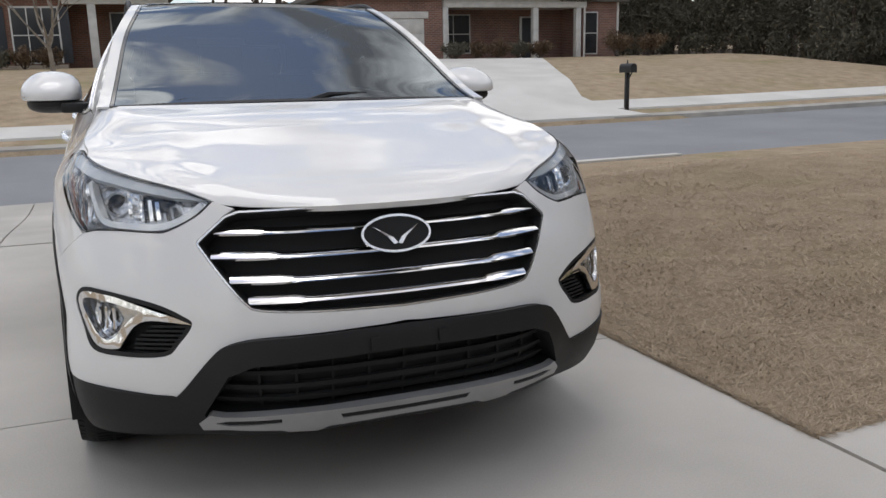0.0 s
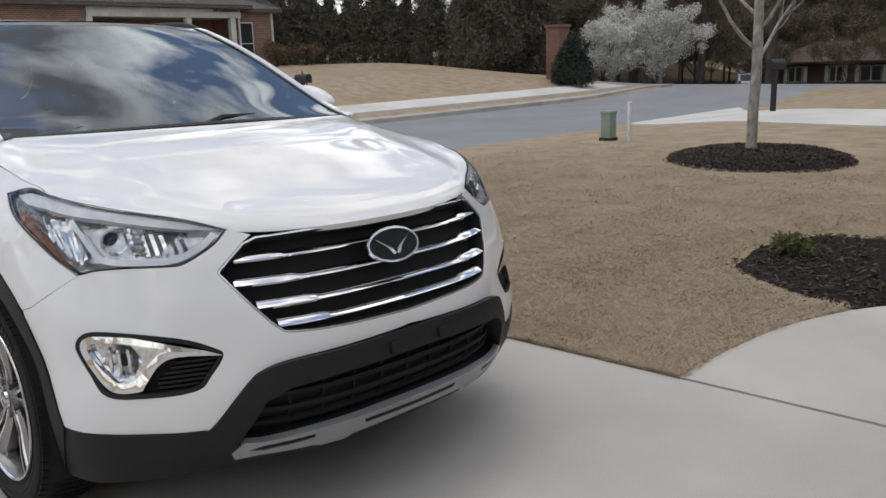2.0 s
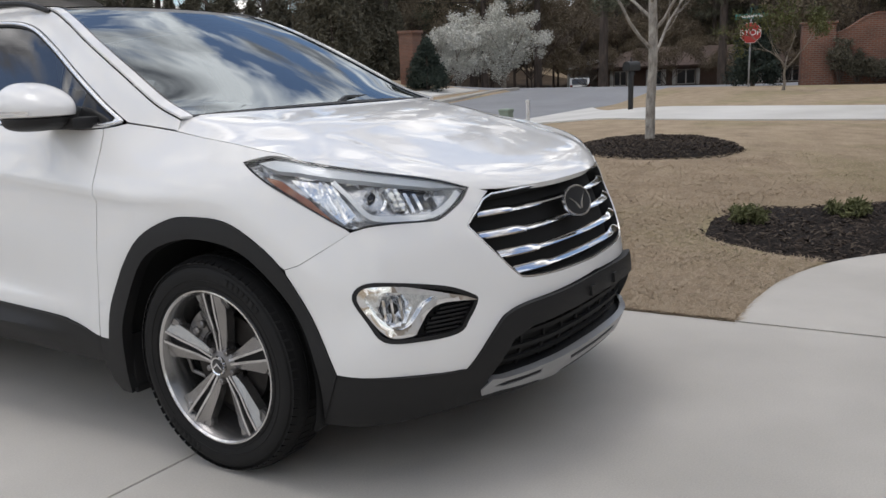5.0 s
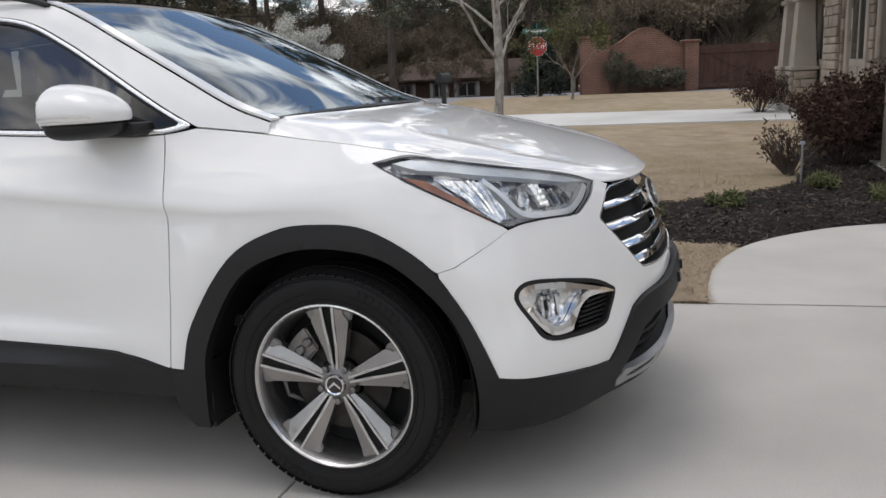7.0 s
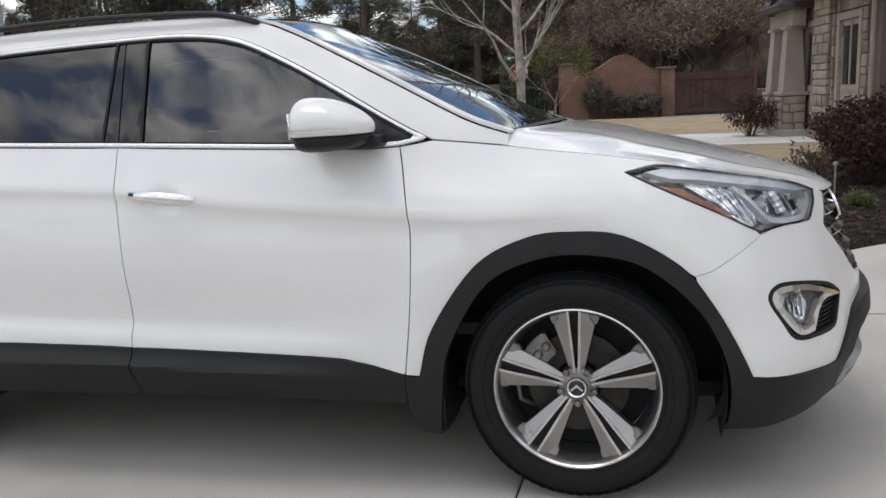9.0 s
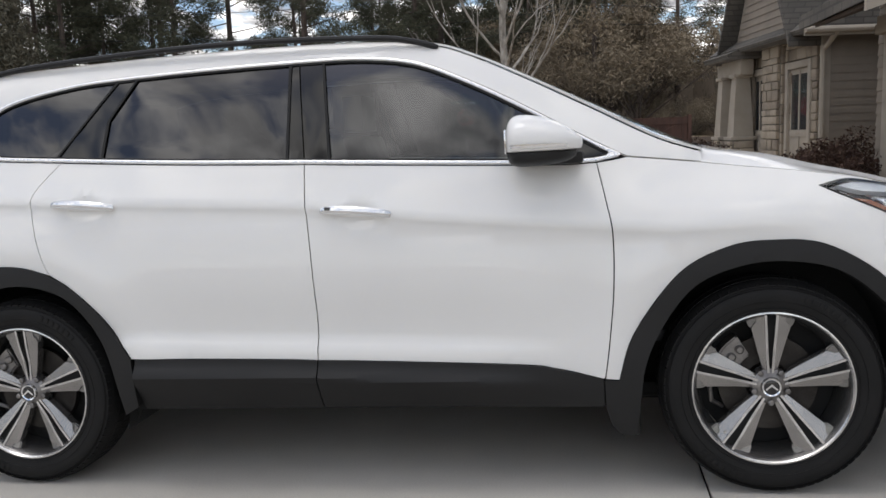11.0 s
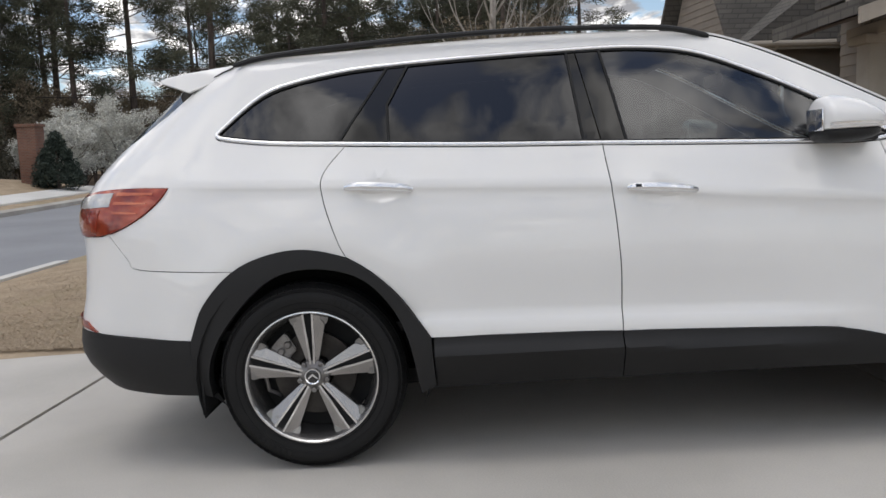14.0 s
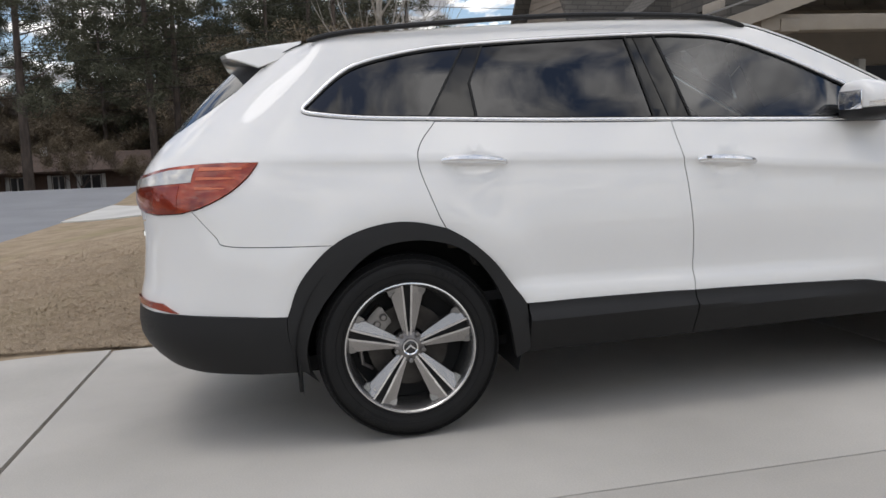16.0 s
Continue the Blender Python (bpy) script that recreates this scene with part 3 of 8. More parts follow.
def sweep_bar(z, e, k, hi=0.0155, lo=0.012, deep=0.019):
    """A bar across the grille with a step in its upper edge at k."""
    bm = bmesh.new()
    half = [*np.arange(e, k, -0.02), k + 0.012, k, k - 0.012, *np.arange(k - 0.03, S_NOSE, -0.03), S_NOSE]
    line = [*half, *[2 * S_NOSE - q for q in half[-2::-1]]]
    rows = []
    for q in line:
        qq = q if q >= S_NOSE else 2 * S_NOSE - q
        up = hi * (0.70 + 0.30 * ease((qq - k) / 0.03))
        dn = lo * (0.78 + 0.22 * ease((qq - k) / 0.03))
        n = skin_normal(q, z)
        rows.append([bm.verts.new(skin(q, z + dz) + n * o) for dz, o in ((up, -deep - 0.003), (up, -0.020), (up * 0.6, -0.013), (-dn * 0.6, -0.003), (-dn, -0.009), (-dn, -deep))])
    for a, b in zip(rows, rows[1:]):
        for m in range(5):
            bm.faces.new((a[m], a[m + 1], b[m + 1], b[m]))
    bm.faces.new(rows[0]), bm.faces.new(rows[-1][::-1])
    bmesh.ops.recalc_face_normals(bm, faces=bm.faces)
    return bm


for z in (0.855, 0.788, 0.722, 0.664):
    part("grille_bar", sweep_bar(z, grille_left(z) - 0.014, -1.235 - 0.5 * (0.80 - z)), M_CHROME, CAR, "chrome grille bar", angle=25)
# emblem: a plain winged oval
oval = [(S_NOSE + 0.106 * math.cos(a), 0.822 + 0.053 * math.sin(a)) for a in [2 * math.pi * k / 40 for k in range(40)]]
oval_in = [(S_NOSE + 0.099 * math.cos(a), 0.822 + 0.0465 * math.sin(a)) for a in [2 * math.pi * k / 40 for k in range(40)]]
part("emblem_ring", on_skin(oval, [oval_in], off=0.014, lip=0.010, step=0.02), M_SATIN, CAR, "chrome oval emblem ring")
part("emblem_plate", on_skin(oval_in, off=0.009, lip=0, step=0.02), M_BLACK, CAR)
wing = [(S_NOSE, 0.795), (S_NOSE + 0.012, 0.812), (S_NOSE + 0.07, 0.845), (S_NOSE + 0.03, 0.815), (S_NOSE + 0.012, 0.792)]
for sgn in (1, -1):
    part("emblem_wing", on_skin([(S_NOSE + sgn * (s - S_NOSE), z) for s, z in wing], off=0.013, lip=0.004, step=0.02), M_SATIN, CAR)

# head lamps
lamp = clean([*LAMP_TOP, *LAMP_LOW[1:-1]])
lamp_in = shrink(lamp, 0.0045)
HEAD = pair("headlamp", lambda: on_skin(shrink(lamp, 0.002), [lamp_in], off=0.003, lip=0.008, step=0.03), M_GLOSSBLACK, label="headlamp with a clear lens and an amber corner")


def per_side(name, make, material, parents, label="", angle=35.0):
    bm = make()
    other = mirrored(bm)
    part(name, bm, material, parents[0], label, angle=angle)
    part(name, other, material, parents[1], label, angle=angle)


per_side("lamp_bowl", lambda: on_skin(shrink(lamp, 0.006), off=lambda p: -0.045 if min(math.hypot(p[0] - a, p[1] - b) for a, b in lamp) > 0.02 else -0.022, lip=0, step=0.02), M_LAMPGREY, HEAD)
per_side("lens", lambda: on_skin(lamp_in, off=0.003, lip=0, step=0.05), M_LENS, HEAD, "clear polycarbonate lens")
amber = clean([(-0.345, 1.010), (-0.43, 0.998), (-0.53, 0.935), (-0.607, 0.862), (-0.585, 0.876), (-0.47, 0.945)])
per_side("corner_reflector", lambda: on_skin(amber, off=-0.014, lip=0.01, step=0.03), M_AMBER, HEAD, "amber corner reflector")
refl = clean([(-0.47, 1.006), (-0.63, 0.990), (-0.672, 0.890), (-0.625, 0.866), (-0.545, 0.940)])
per_side("turn_reflector", lambda: on_skin(refl, off=lambda p: -0.020 - 0.012 * max(0.0, 1 - (math.hypot(p[0] + 0.60, p[1] - 0.935) / 0.07) ** 2), lip=0.03, step=0.02), M_REFLECTOR, HEAD, angle=8)


def band(line, w):
    """A border of width w along a line of (s, z) points."""
    a, b = [], []
    for i, p in enumerate(line):
        q0, q1 = line[max(0, i - 1)], line[min(len(line) - 1, i + 1)]
        dx, dy = q1[0] - q0[0], q1[1] - q0[1]
        l = math.hypot(dx, dy)
        a.append((p[0] - dy / l * w / 2, p[1] + dx / l * w / 2))
        b.append((p[0] + dy / l * w / 2, p[1] - dx / l * w / 2))
    return clean([*a, *b[::-1]])


guide = band(t2([(-0.640, 0.990), (-0.668, 0.950), (-0.700, 0.896), (-0.735, 0.876), (-0.817, 0.869), (-0.905, 0.868), (-0.975, 0.893), (-1.028, 0.928)], 4), 0.017)
per_side("light_guide", lambda: on_skin(guide, off=-0.010, lip=0.03, step=0.02), M_GUIDE, HEAD, "bright light guide strip")
for k in range(7):
    f = k / 6
    q0, q1 = (-0.50 - 0.135 * f, 0.998 - 0.004 * f), (-0.560 - 0.090 * f, 0.930 - 0.058 * f)
    per_side("reflector_flute", lambda: on_skin(band([q0, q1], 0.010), off=-0.016 - 0.004 * (k % 2), lip=0.010, step=0.03), M_REFLECTOR, HEAD)
for k in range(5):
    q = -0.835 - 0.026 * k
    per_side("inner_flute", lambda: on_skin(band([(q, 0.958 - 0.008 * k), (q - 0.006, 0.888 + 0.002 * k)], 0.012), off=-0.026 - 0.006 * (k % 2), lip=0.014, step=0.03), M_REFLECTOR if k < 3 else M_GLOSSBLACK, HEAD)
brow = clean([(-0.32, 1.046), (-0.42, 1.054), (-0.53, 1.045), (-0.743, 1.008), (-0.952, 0.966), (-1.042, 0.937), (-0.95, 0.945), (-0.743, 0.985), (-0.53, 1.017), (-0.42, 1.024)])
per_side("lamp_brow", lambda: on_skin(brow, off=-0.006, lip=0.02, step=0.02), M_BROW, HEAD, "pale translucent upper band of the lamp")
inner = clean([(-0.835, 0.962), (-0.94, 0.945), (-0.90, 0.920), (-0.872, 0.892), (-0.825, 0.892)])
per_side("inner_bowl", lambda: on_skin(inner, off=-0.034, lip=0.02, step=0.02), M_GLOSSBLACK, HEAD)
facet = clean([(-0.792, 0.970), (-0.845, 0.960), (-0.842, 0.895), (-0.80, 0.895)])
per_side("inner_reflector", lambda: on_skin(facet, off=lambda p: -0.026 + 0.005 * (int(p[0] * 90) % 2), lip=0.01, step=0.01), M_REFLECTOR, HEAD, angle=8)


def lamp_barrel(s, z, r, deep, material, name):
    c, n = skin(s, z), skin_normal(s, z)
    fwd = Vector((n.x * 0.35, n.y, n.z * 0.1)).normalized()
    bm = lathe([(0.0, r * 0.99), (0.004, r), (-0.002, r * 0.82), (-deep, r * 0.66)], "x", 28)
    m = Matrix.Translation(c - n * 0.028) @ fwd.to_track_quat("X", "Z").to_matrix().to_4x4()
    bmesh.ops.transform(bm, matrix=m, verts=bm.verts)
    ball = bmesh.new()
    bmesh.ops.create_uvsphere(ball, u_segments=20, v_segments=12, radius=r * 0.66)
    bmesh.ops.transform(ball, matrix=m @ Matrix.Translation((-deep, 0, 0)) @ Matrix.Diagonal((0.6, 1, 1, 1)), verts=ball.verts)
    return bm, ball


per_side("projector_ring", lambda: lamp_barrel(-0.757, 0.932, 0.037, 0.03, None, "")[0], M_REFLECTOR, HEAD)
per_side("projector_lens", lambda: lamp_barrel(-0.757, 0.932, 0.037, 0.03, None, "")[1], M_GLOSSBLACK, HEAD)

# fog lamps
FOGS = pair("fog_lamp", lambda: on_skin(FOG, [shrink(FOG, 0.013)], off=0.003, lip=0.05, step=0.02), M_CLAD, label="fog lamp in a black bezel with a chrome hook")
per_side("grid_back", lambda: on_skin(shrink(FOG, 0.008), off=-0.05, lip=0, step=0.03), M_BLACK, FOGS)
for z in np.arange(0.515, 0.60, 0.0125):
    a = -0.80 - 0.05 * ease((z - 0.545) / 0.05)
    b = -0.892 - 0.078 * min(1, (z - 0.507) / 0.09)
    per_side("grid_slat", lambda: on_skin([(a, z), (b, z), (b, z + 0.006), (a, z + 0.006)], off=-0.012, lip=0.02, step=0.03), M_CLAD, FOGS)
foglens = [tuple(p) for p in spline([(-0.612, 0.645), (-0.642, 0.670), (-0.724, 0.664), (-0.790, 0.651), (-0.846, 0.632), (-0.805, 0.610), (-0.750, 0.552), (-0.698, 0.544), (-0.648, 0.585)], 3, True)]
per_side("fog_reflector", lambda: on_skin(foglens, off=lambda p: -0.018 - 0.03 * max(0.0, 1 - math.hypot(p[0] + 0.705, p[1] - 0.61) / 0.05), lip=0.0, step=0.012), M_REFLECTOR, FOGS, angle=10)
for q in (-0.675, -0.70, -0.727):
    per_side("fog_flute", lambda: on_skin([(q - 0.004, 0.640), (q + 0.004, 0.640), (q + 0.003, 0.578), (q - 0.004, 0.578)], off=-0.014, lip=0.006, step=0.02), M_CHROME, FOGS)
per_side("fog_lens", lambda: on_skin(foglens, off=-0.004, lip=0.0, step=0.03), M_LENS, FOGS)
hook = clean([*t2([(-0.978, 0.600), (-0.86, 0.611), (-0.807, 0.593), (-0.771, 0.545), (-0.754, 0.527), (-0.685, 0.530), (-0.634, 0.580), (-0.600, 0.646), (-0.634, 0.680), (-0.724, 0.677), (-0.786, 0.664), (-0.93, 0.620)], 4), ])
per_side("chrome_hook", lambda: on_skin(hook, [[tuple(q) for q in spline([(-0.622, 0.643), (-0.648, 0.664), (-0.724, 0.659), (-0.786, 0.646), (-0.838, 0.632), (-0.796, 0.614), (-0.744, 0.560), (-0.702, 0.552), (-0.658, 0.589)], 4, True)]], off=0.004, lip=0.02, step=0.02), M_CHROME, FOGS, "chrome hook-shaped fog lamp trim")

# black cladding
arch_f = clean([*[p for p in ARCH_F], *ARCH_FI[::-1], (0.50, 0.212), (0.535, 0.250), (0.552, 0.310), (0.555, 0.414)])
pair("front_arch_trim", lambda: on_skin(arch_f, off=0.016, lip=0.045, step=0.035), M_CLAD)
arch_r = clean([*ARCH_R, (2.312, 0.322), *[p for p in ARCH_RI[::-1]], (3.285, 0.318)])
pair("rear_arch_trim", lambda: on_skin(arch_r, off=0.016, lip=0.045, step=0.035), M_CLAD)


SILL_LINE = list(zip(*sorted(SILL)))


def sill_off(p):
    d = float(np.interp(p[0], *SILL_LINE)) - p[1]
    full = ease((p[0] - 0.66) / 0.4)
    return 0.012 - 0.006 * full + 0.030 * full * ease((d - 0.018) / 0.045) - (0.012 + 0.043 * full) * max(0.0, (d - 0.066) / 0.12)


for a, b in ((0.558, 1.581), (1.585, 2.309)):
    sill = clean([(a, 0.495 if a > 1 else 0.418), *[p for p in SILL[::-1] if a < p[0] < b], (b, 0.506 if b > 2 else 0.495), (b, 0.290 if b > 2 else 0.302), (a, 0.302 if a > 1 else 0.315)])
    pair("sill_trim", lambda: on_skin(sill, off=sill_off, lip=0.03, step=0.018), M_CLAD)
# tail
rear_bumper = both_tail(clean([(S_TAIL, 0.60), (4.2, 0.585), (3.72, 0.567), (3.45, 0.548), (3.279, 0.537), *[p for p in ARCH_R if p[0] > 3.08], *BUMPSEAM[::-1], (3.70, 0.963), (3.85, 0.960), (3.985, 0.972), (3.99, 0.936), (S_TAIL, 0.90)]))
part("rear_bumper", on_skin(shrink(rear_bumper, 0.002), off=lambda p: crease(p) + 0.012 * ease((0.70 - p[1]) / 0.1) * ease((p[0] - 3.5) / 0.3), step=0.05), M_PAINT, CAR)
rear_low = both_tail(clean([(S_TAIL, 0.60), (4.2, 0.585), (3.72, 0.567), (3.45, 0.548), (3.279, 0.537), (3.285, 0.315), (3.5, 0.318), (3.75, 0.33), (4.0, 0.36), (4.2, 0.37), (S_TAIL, 0.37)]))
part("rear_lower_bumper", on_skin(rear_low, off=0.014, lip=0.05, step=0.05), M_CLAD, CAR, "black grained plastic rear bumper")
tailgate = both_tail(clean([(S_TAIL, 0.905), (3.995, 0.940), (3.99, 0.974), *[p for p in TAIL_LOW if p[0] > 3.995], (4.33, 1.07), *[p for p in TAIL_TOP[::-1] if p[0] > 4.07], (4.066, 1.120), (4.066, 1.24), (4.075, 1.258), (4.2, 1.245), (S_TAIL, 1.235)]))
part("tailgate", on_skin(tailgate, off=0.0, step=0.06), M_PAINT, CAR)
rglass = both_tail([(S_TAIL, 1.24), (4.2, 1.24), (4.05, 1.266), (3.94, 1.306), (3.845, 1.364), (3.785, 1.444), (3.773, 1.536), (3.78, 1.585), (4.1, 1.60), (S_TAIL, 1.605)])
part("rear_window", on_skin(rglass, off=-0.004, lip=0, step=0.08), M_REARGLASS, CAR, "dark tinted rear window")
TAILS = pair("tail_lamp", lambda: on_skin(shrink(clean(TAIL), 0.002), off=0.008, lip=0.03, step=0.035), M_TAIL, label="red-orange tail lamp with a clear upper band")
clear = clean([(3.651, 1.131), (3.774, 1.129), (3.926, 1.108), (4.26, 1.085), (4.28, 1.055), (3.894, 1.073), (3.765, 1.076), (3.648, 1.079)])
per_side("reverse_lens", lambda: on_skin(clear, off=0.011, lip=0.004, step=0.03), M_TAILCLEAR, TAILS, "clear reversing lens")
rr = clean([(3.72, 0.572), (3.80, 0.612), (4.1, 0.622), (4.12, 0.60), (3.85, 0.588)])
# darker inner field and ribs of the tail lamp
field = clean([(3.70, 1.068), (3.86, 1.064), (4.28, 1.046), (4.22, 1.028), (4.05, 0.998), (3.86, 0.978), (3.72, 0.981)])
M_TAILDEEP = mat("deep_red_lens", (0.30, 0.035, 0.014), 0.18, 0.3, (0.17, 0.016, 0.008), 12, 60, coat=0.7)
per_side("lamp_field", lambda: on_skin(field, off=0.0105, lip=0.004, step=0.03), M_TAILDEEP, TAILS, "deep red brake field")
M_TAILPALE = mat("orange_lens", (0.62, 0.17, 0.07), 0.2, 0.3, (0.45, 0.10, 0.04), 14, 60, coat=0.7)
for za, zb, s0 in ((1.128, 1.116, 3.44), (1.092, 1.082, 3.46), (1.055, 1.046, 3.50)):
    per_side("lamp_rib", lambda: on_skin([(s0, za - 0.004), (3.63, za + 0.006), (3.63, zb + 0.004), (s0, zb)], off=0.010, lip=0.004, step=0.03), M_TAILPALE, TAILS)
badge = [(4.06, 0.888), (4.20, 0.884), (4.20, 0.866), (4.06, 0.870)]
part("badge_bar", on_skin(badge, off=0.006, lip=0.006, step=0.03), M_CHROME, CAR, "small dark chrome badge bar")
pair("rear_reflector", lambda: on_skin(rr, off=0.02, lip=0.02, step=0.03), M_TAIL, label="small red bumper reflector")

# side windows
BP = 0.012
qglass = clean([(2.64, 1.268), *[p for p in BELT[::-1] if 2.65 < p[0] < 3.1], *[p for p in WINTOP[::-1] if p[0] > 2.44], (2.43, 1.588)])
fglass = clean([(1.518, 1.206), (1.583, 1.600), *[p for p in WINTOP[::-1] if 0.62 < p[0] < 1.58], (0.70, 1.30), (0.70, 1.162), *[p for p in BELT[::-1] if 0.72 < p[0] < 1.5]])
rglass2 = clean([(2.445, 1.252), (2.452, 1.42), (2.36, 1.592), (2.1, 1.603), (1.717, 1.606), (1.683, 1.212), (2.1, 1.232)])
pair("quarter_window", lambda: on_skin(shrink(qglass, 0.010), off=-0.006, lip=0.004, step=0.06), M_PRIVACY, label="dark privacy glass")
per_side("window_glass", lambda: on_skin(rglass2, off=-0.006, lip=0.004, step=0.06), M_PRIVACY, RDOOR, "dark privacy glass")
per_side("window_glass", lambda: on_skin(fglass, off=-0.006, lip=0.004, step=0.06), M_GLASS, FDOOR, "lightly tinted side glass")
bpil1 = clean([(1.518, 1.206), (1.583, 1.602), (1.680, 1.607), (1.613, 1.209)])
bpil2 = clean([(1.618, 1.210), (1.685, 1.607), (1.717, 1.606), (1.683, 1.212)])
cpil = clean([(2.445, 1.252), (2.452, 1.42), (2.36, 1.592), (2.44, 1.592), (2.655, 1.268)])
apil = clean([(0.70, 1.162), (0.70, 1.31), (0.60, 1.250), (0.487, 1.188), (0.50, 1.172), (0.58, 1.158)])
per_side("pillar_trim", lambda: on_skin(bpil1, off=-0.003, lip=0.01, step=0.06), M_PILLAR, FDOOR)
per_side("pillar_trim", lambda: on_skin(bpil2, off=-0.003, lip=0.01, step=0.06), M_PILLAR, RDOOR)
per_side("corner_trim", lambda: on_skin(cpil, off=-0.003, lip=0.01, step=0.06), M_PILLAR, RDOOR)
for a, b, door in (((2.655, 1.268), (2.44, 1.592), RDOOR), ((2.452, 1.42), (2.36, 1.592), RDOOR), ((2.447, 1.254), (2.452, 1.42), RDOOR), ((1.518, 1.206), (1.583, 1.600), FDOOR), ((1.683, 1.212), (1.717, 1.606), RDOOR)):
    per_side("glass_seal", lambda: on_skin([(a[0] - 0.005, a[1]), (b[0] - 0.005, b[1]), (b[0] + 0.005, b[1]), (a[0] + 0.005, a[1])], off=0.0015, lip=0.004, step=0.05), M_BLACK, door)
per_side("mirror_base_trim", lambda: on_skin(apil, off=-0.002, lip=0.01, step=0.05), M_PILLAR, FDOOR)
edge = clean([*BELT[:-1], (0.56, 1.158), (0.50, 1.168), (0.472, 1.179), *WINTOP])


def bead():
    bm = bmesh.new()
    loop = dense(shrink(edge, 0.0095), 0.02)
    loop += loop[:2]
    rows = []
    for i, p in enumerate(loop):
        a, b = skin(*loop[i - 1] if i else loop[-3]), skin(*loop[(i + 1) % len(loop)])
        d, n = (b - a).normalized(), skin_normal(*p)
        v = n.cross(d).normalized()
        c = skin(*p)
        rows.append([bm.verts.new(c + v * q + n * o) for q, o in ((-0.0080, -0.006), (-0.0075, 0.002), (-0.0045, 0.0062), (0.0, 0.0074), (0.0045, 0.0062), (0.0075, 0.002), (0.0080, -0.006))])
    for a, b in zip(rows, rows[1:]):
        for k in range(6):
            bm.faces.new((a[k], a[k + 1], b[k + 1], b[k]))
    bmesh.ops.recalc_face_normals(bm, faces=bm.faces)
    return bm


seal = shrink(edge, 0.0145)
pair("window_seal", lambda: on_skin(seal, [shrink(seal, 0.008)], off=0.001, lip=0.006, step=0.03), M_BLACK)
tip = [(0.53, 1.1655), (0.50, 1.170), (0.471, 1.1798), (0.480, 1.1885), (0.505, 1.200), (0.516, 1.186)]
pair("chrome_corner", lambda: on_skin(tip, off=0.004, lip=0.006, step=0.01), M_SATIN)
pair("window_chrome", bead, M_SATIN, label="bright chrome strip round the side windows")

# ---- bonnet, windscreen, roof ----


def loft(rows, n=24):
    """A sheet from rows of points, each a function of -1..1 across."""
    bm = bmesh.new()
    grid = [[bm.verts.new(r(-1 + 2 * k / n)) for k in range(n + 1)] for r in rows]
    for a, b in zip(grid, grid[1:]):
        for k in range(n):
            bm.faces.new((a[k], a[k + 1], b[k + 1], b[k]))
    bmesh.ops.recalc_face_normals(bm, faces=bm.faces)
    bm.normal_update()
    if sum(f.normal.z for f in bm.faces) < 0:
        bmesh.ops.reverse_faces(bm, faces=bm.faces)
    return bm


def turn_in(bm, d=0.02):
    bm.normal_update()
    rim = [e for e in bm.edges if e.is_boundary]
    nrm = {v: v.normal.copy() for e in rim for v in e.verts}
    made = bmesh.ops.extrude_edge_only(bm, edges=rim)["geom"]
    for w in [g for g in made if isinstance(g, bmesh.types.BMVert)]:
        near = [v for v in nrm if (v.co - w.co).length < 1e-9]
        if near:
            w.co = w.co - nrm[near[0]] * d
    return bm


bonnet_edge = [tuple(skin(*p)) for p in [*HOODSEAM[5:], *[q for q in LAMP_TOP if q[0] < -0.545]]] + [tuple(skin(-1.093, 0.924)), tuple(skin(-1.163, 0.917))]
bonnet_edge = [np.array(p) for p in spline(bonnet_edge, 2)]
nb = len(bonnet_edge)
spine = spline([(0.10, 1.186), (-0.1, 1.148), (-0.35, 1.085), (-0.55, 1.030), (-0.73, 0.980), (-0.828, 0.942), (-0.876, 0.914)], 12)


def bonnet_row(i):
    e = bonnet_edge[i]
    f = i / (nb - 1)
    c = spine[min(len(spine) - 1, round(f * (len(spine) - 1)))]
    xe = abs(e[0]) - 0.003

    def row(u):
        a = abs(u)
        y = c[0] + (e[1] - c[0]) * a**2.4
        z = c[1] + (e[2] - c[1]) * a ** (2.6 + 30 * max(0.0, 1 - f * 3.5) ** 2)
        ridge = 0.006 * math.exp(-(((a - 0.70) / 0.065) ** 2)) * math.sin(math.pi * min(1, f * 1.15))
        dip = -0.003 * math.exp(-(((a - 0.86) / 0.06) ** 2)) * math.sin(math.pi * f)
        return Vector((u * xe, y, z + ridge + dip + (0.004 if f == 0 else 0)))

    return row


part("bonnet", turn_in(loft([bonnet_row(i) for i in range(nb)], 56), 0.022), M_PAINT, CAR)

screen_edge = [tuple(skin(s, z)) for s, z in ROOFEDGE if s <= 1.16]
screen_edge = [np.array(p) for p in spline(screen_edge, 2)]
ns = len(screen_edge)


def screen_row(i, grow=0.0):
    e = screen_edge[i]
    f = i / (ns - 1)
    cy = 0.135 + (1.03 - 0.135) * f
    cz = 1.19 + (1.630 - 1.19) * (f**1.0)

    def row(u):
        a = abs(u)
        return Vector((u * (abs(e[0]) - 0.004), cy + (e[1] - cy) * a**2.2, cz + (e[2] + 0.004 - cz) * a**2.2))

    return row


part("windscreen", loft([screen_row(i) for i in range(ns)], 28), M_SCREEN, CAR, "sloping windscreen glass")
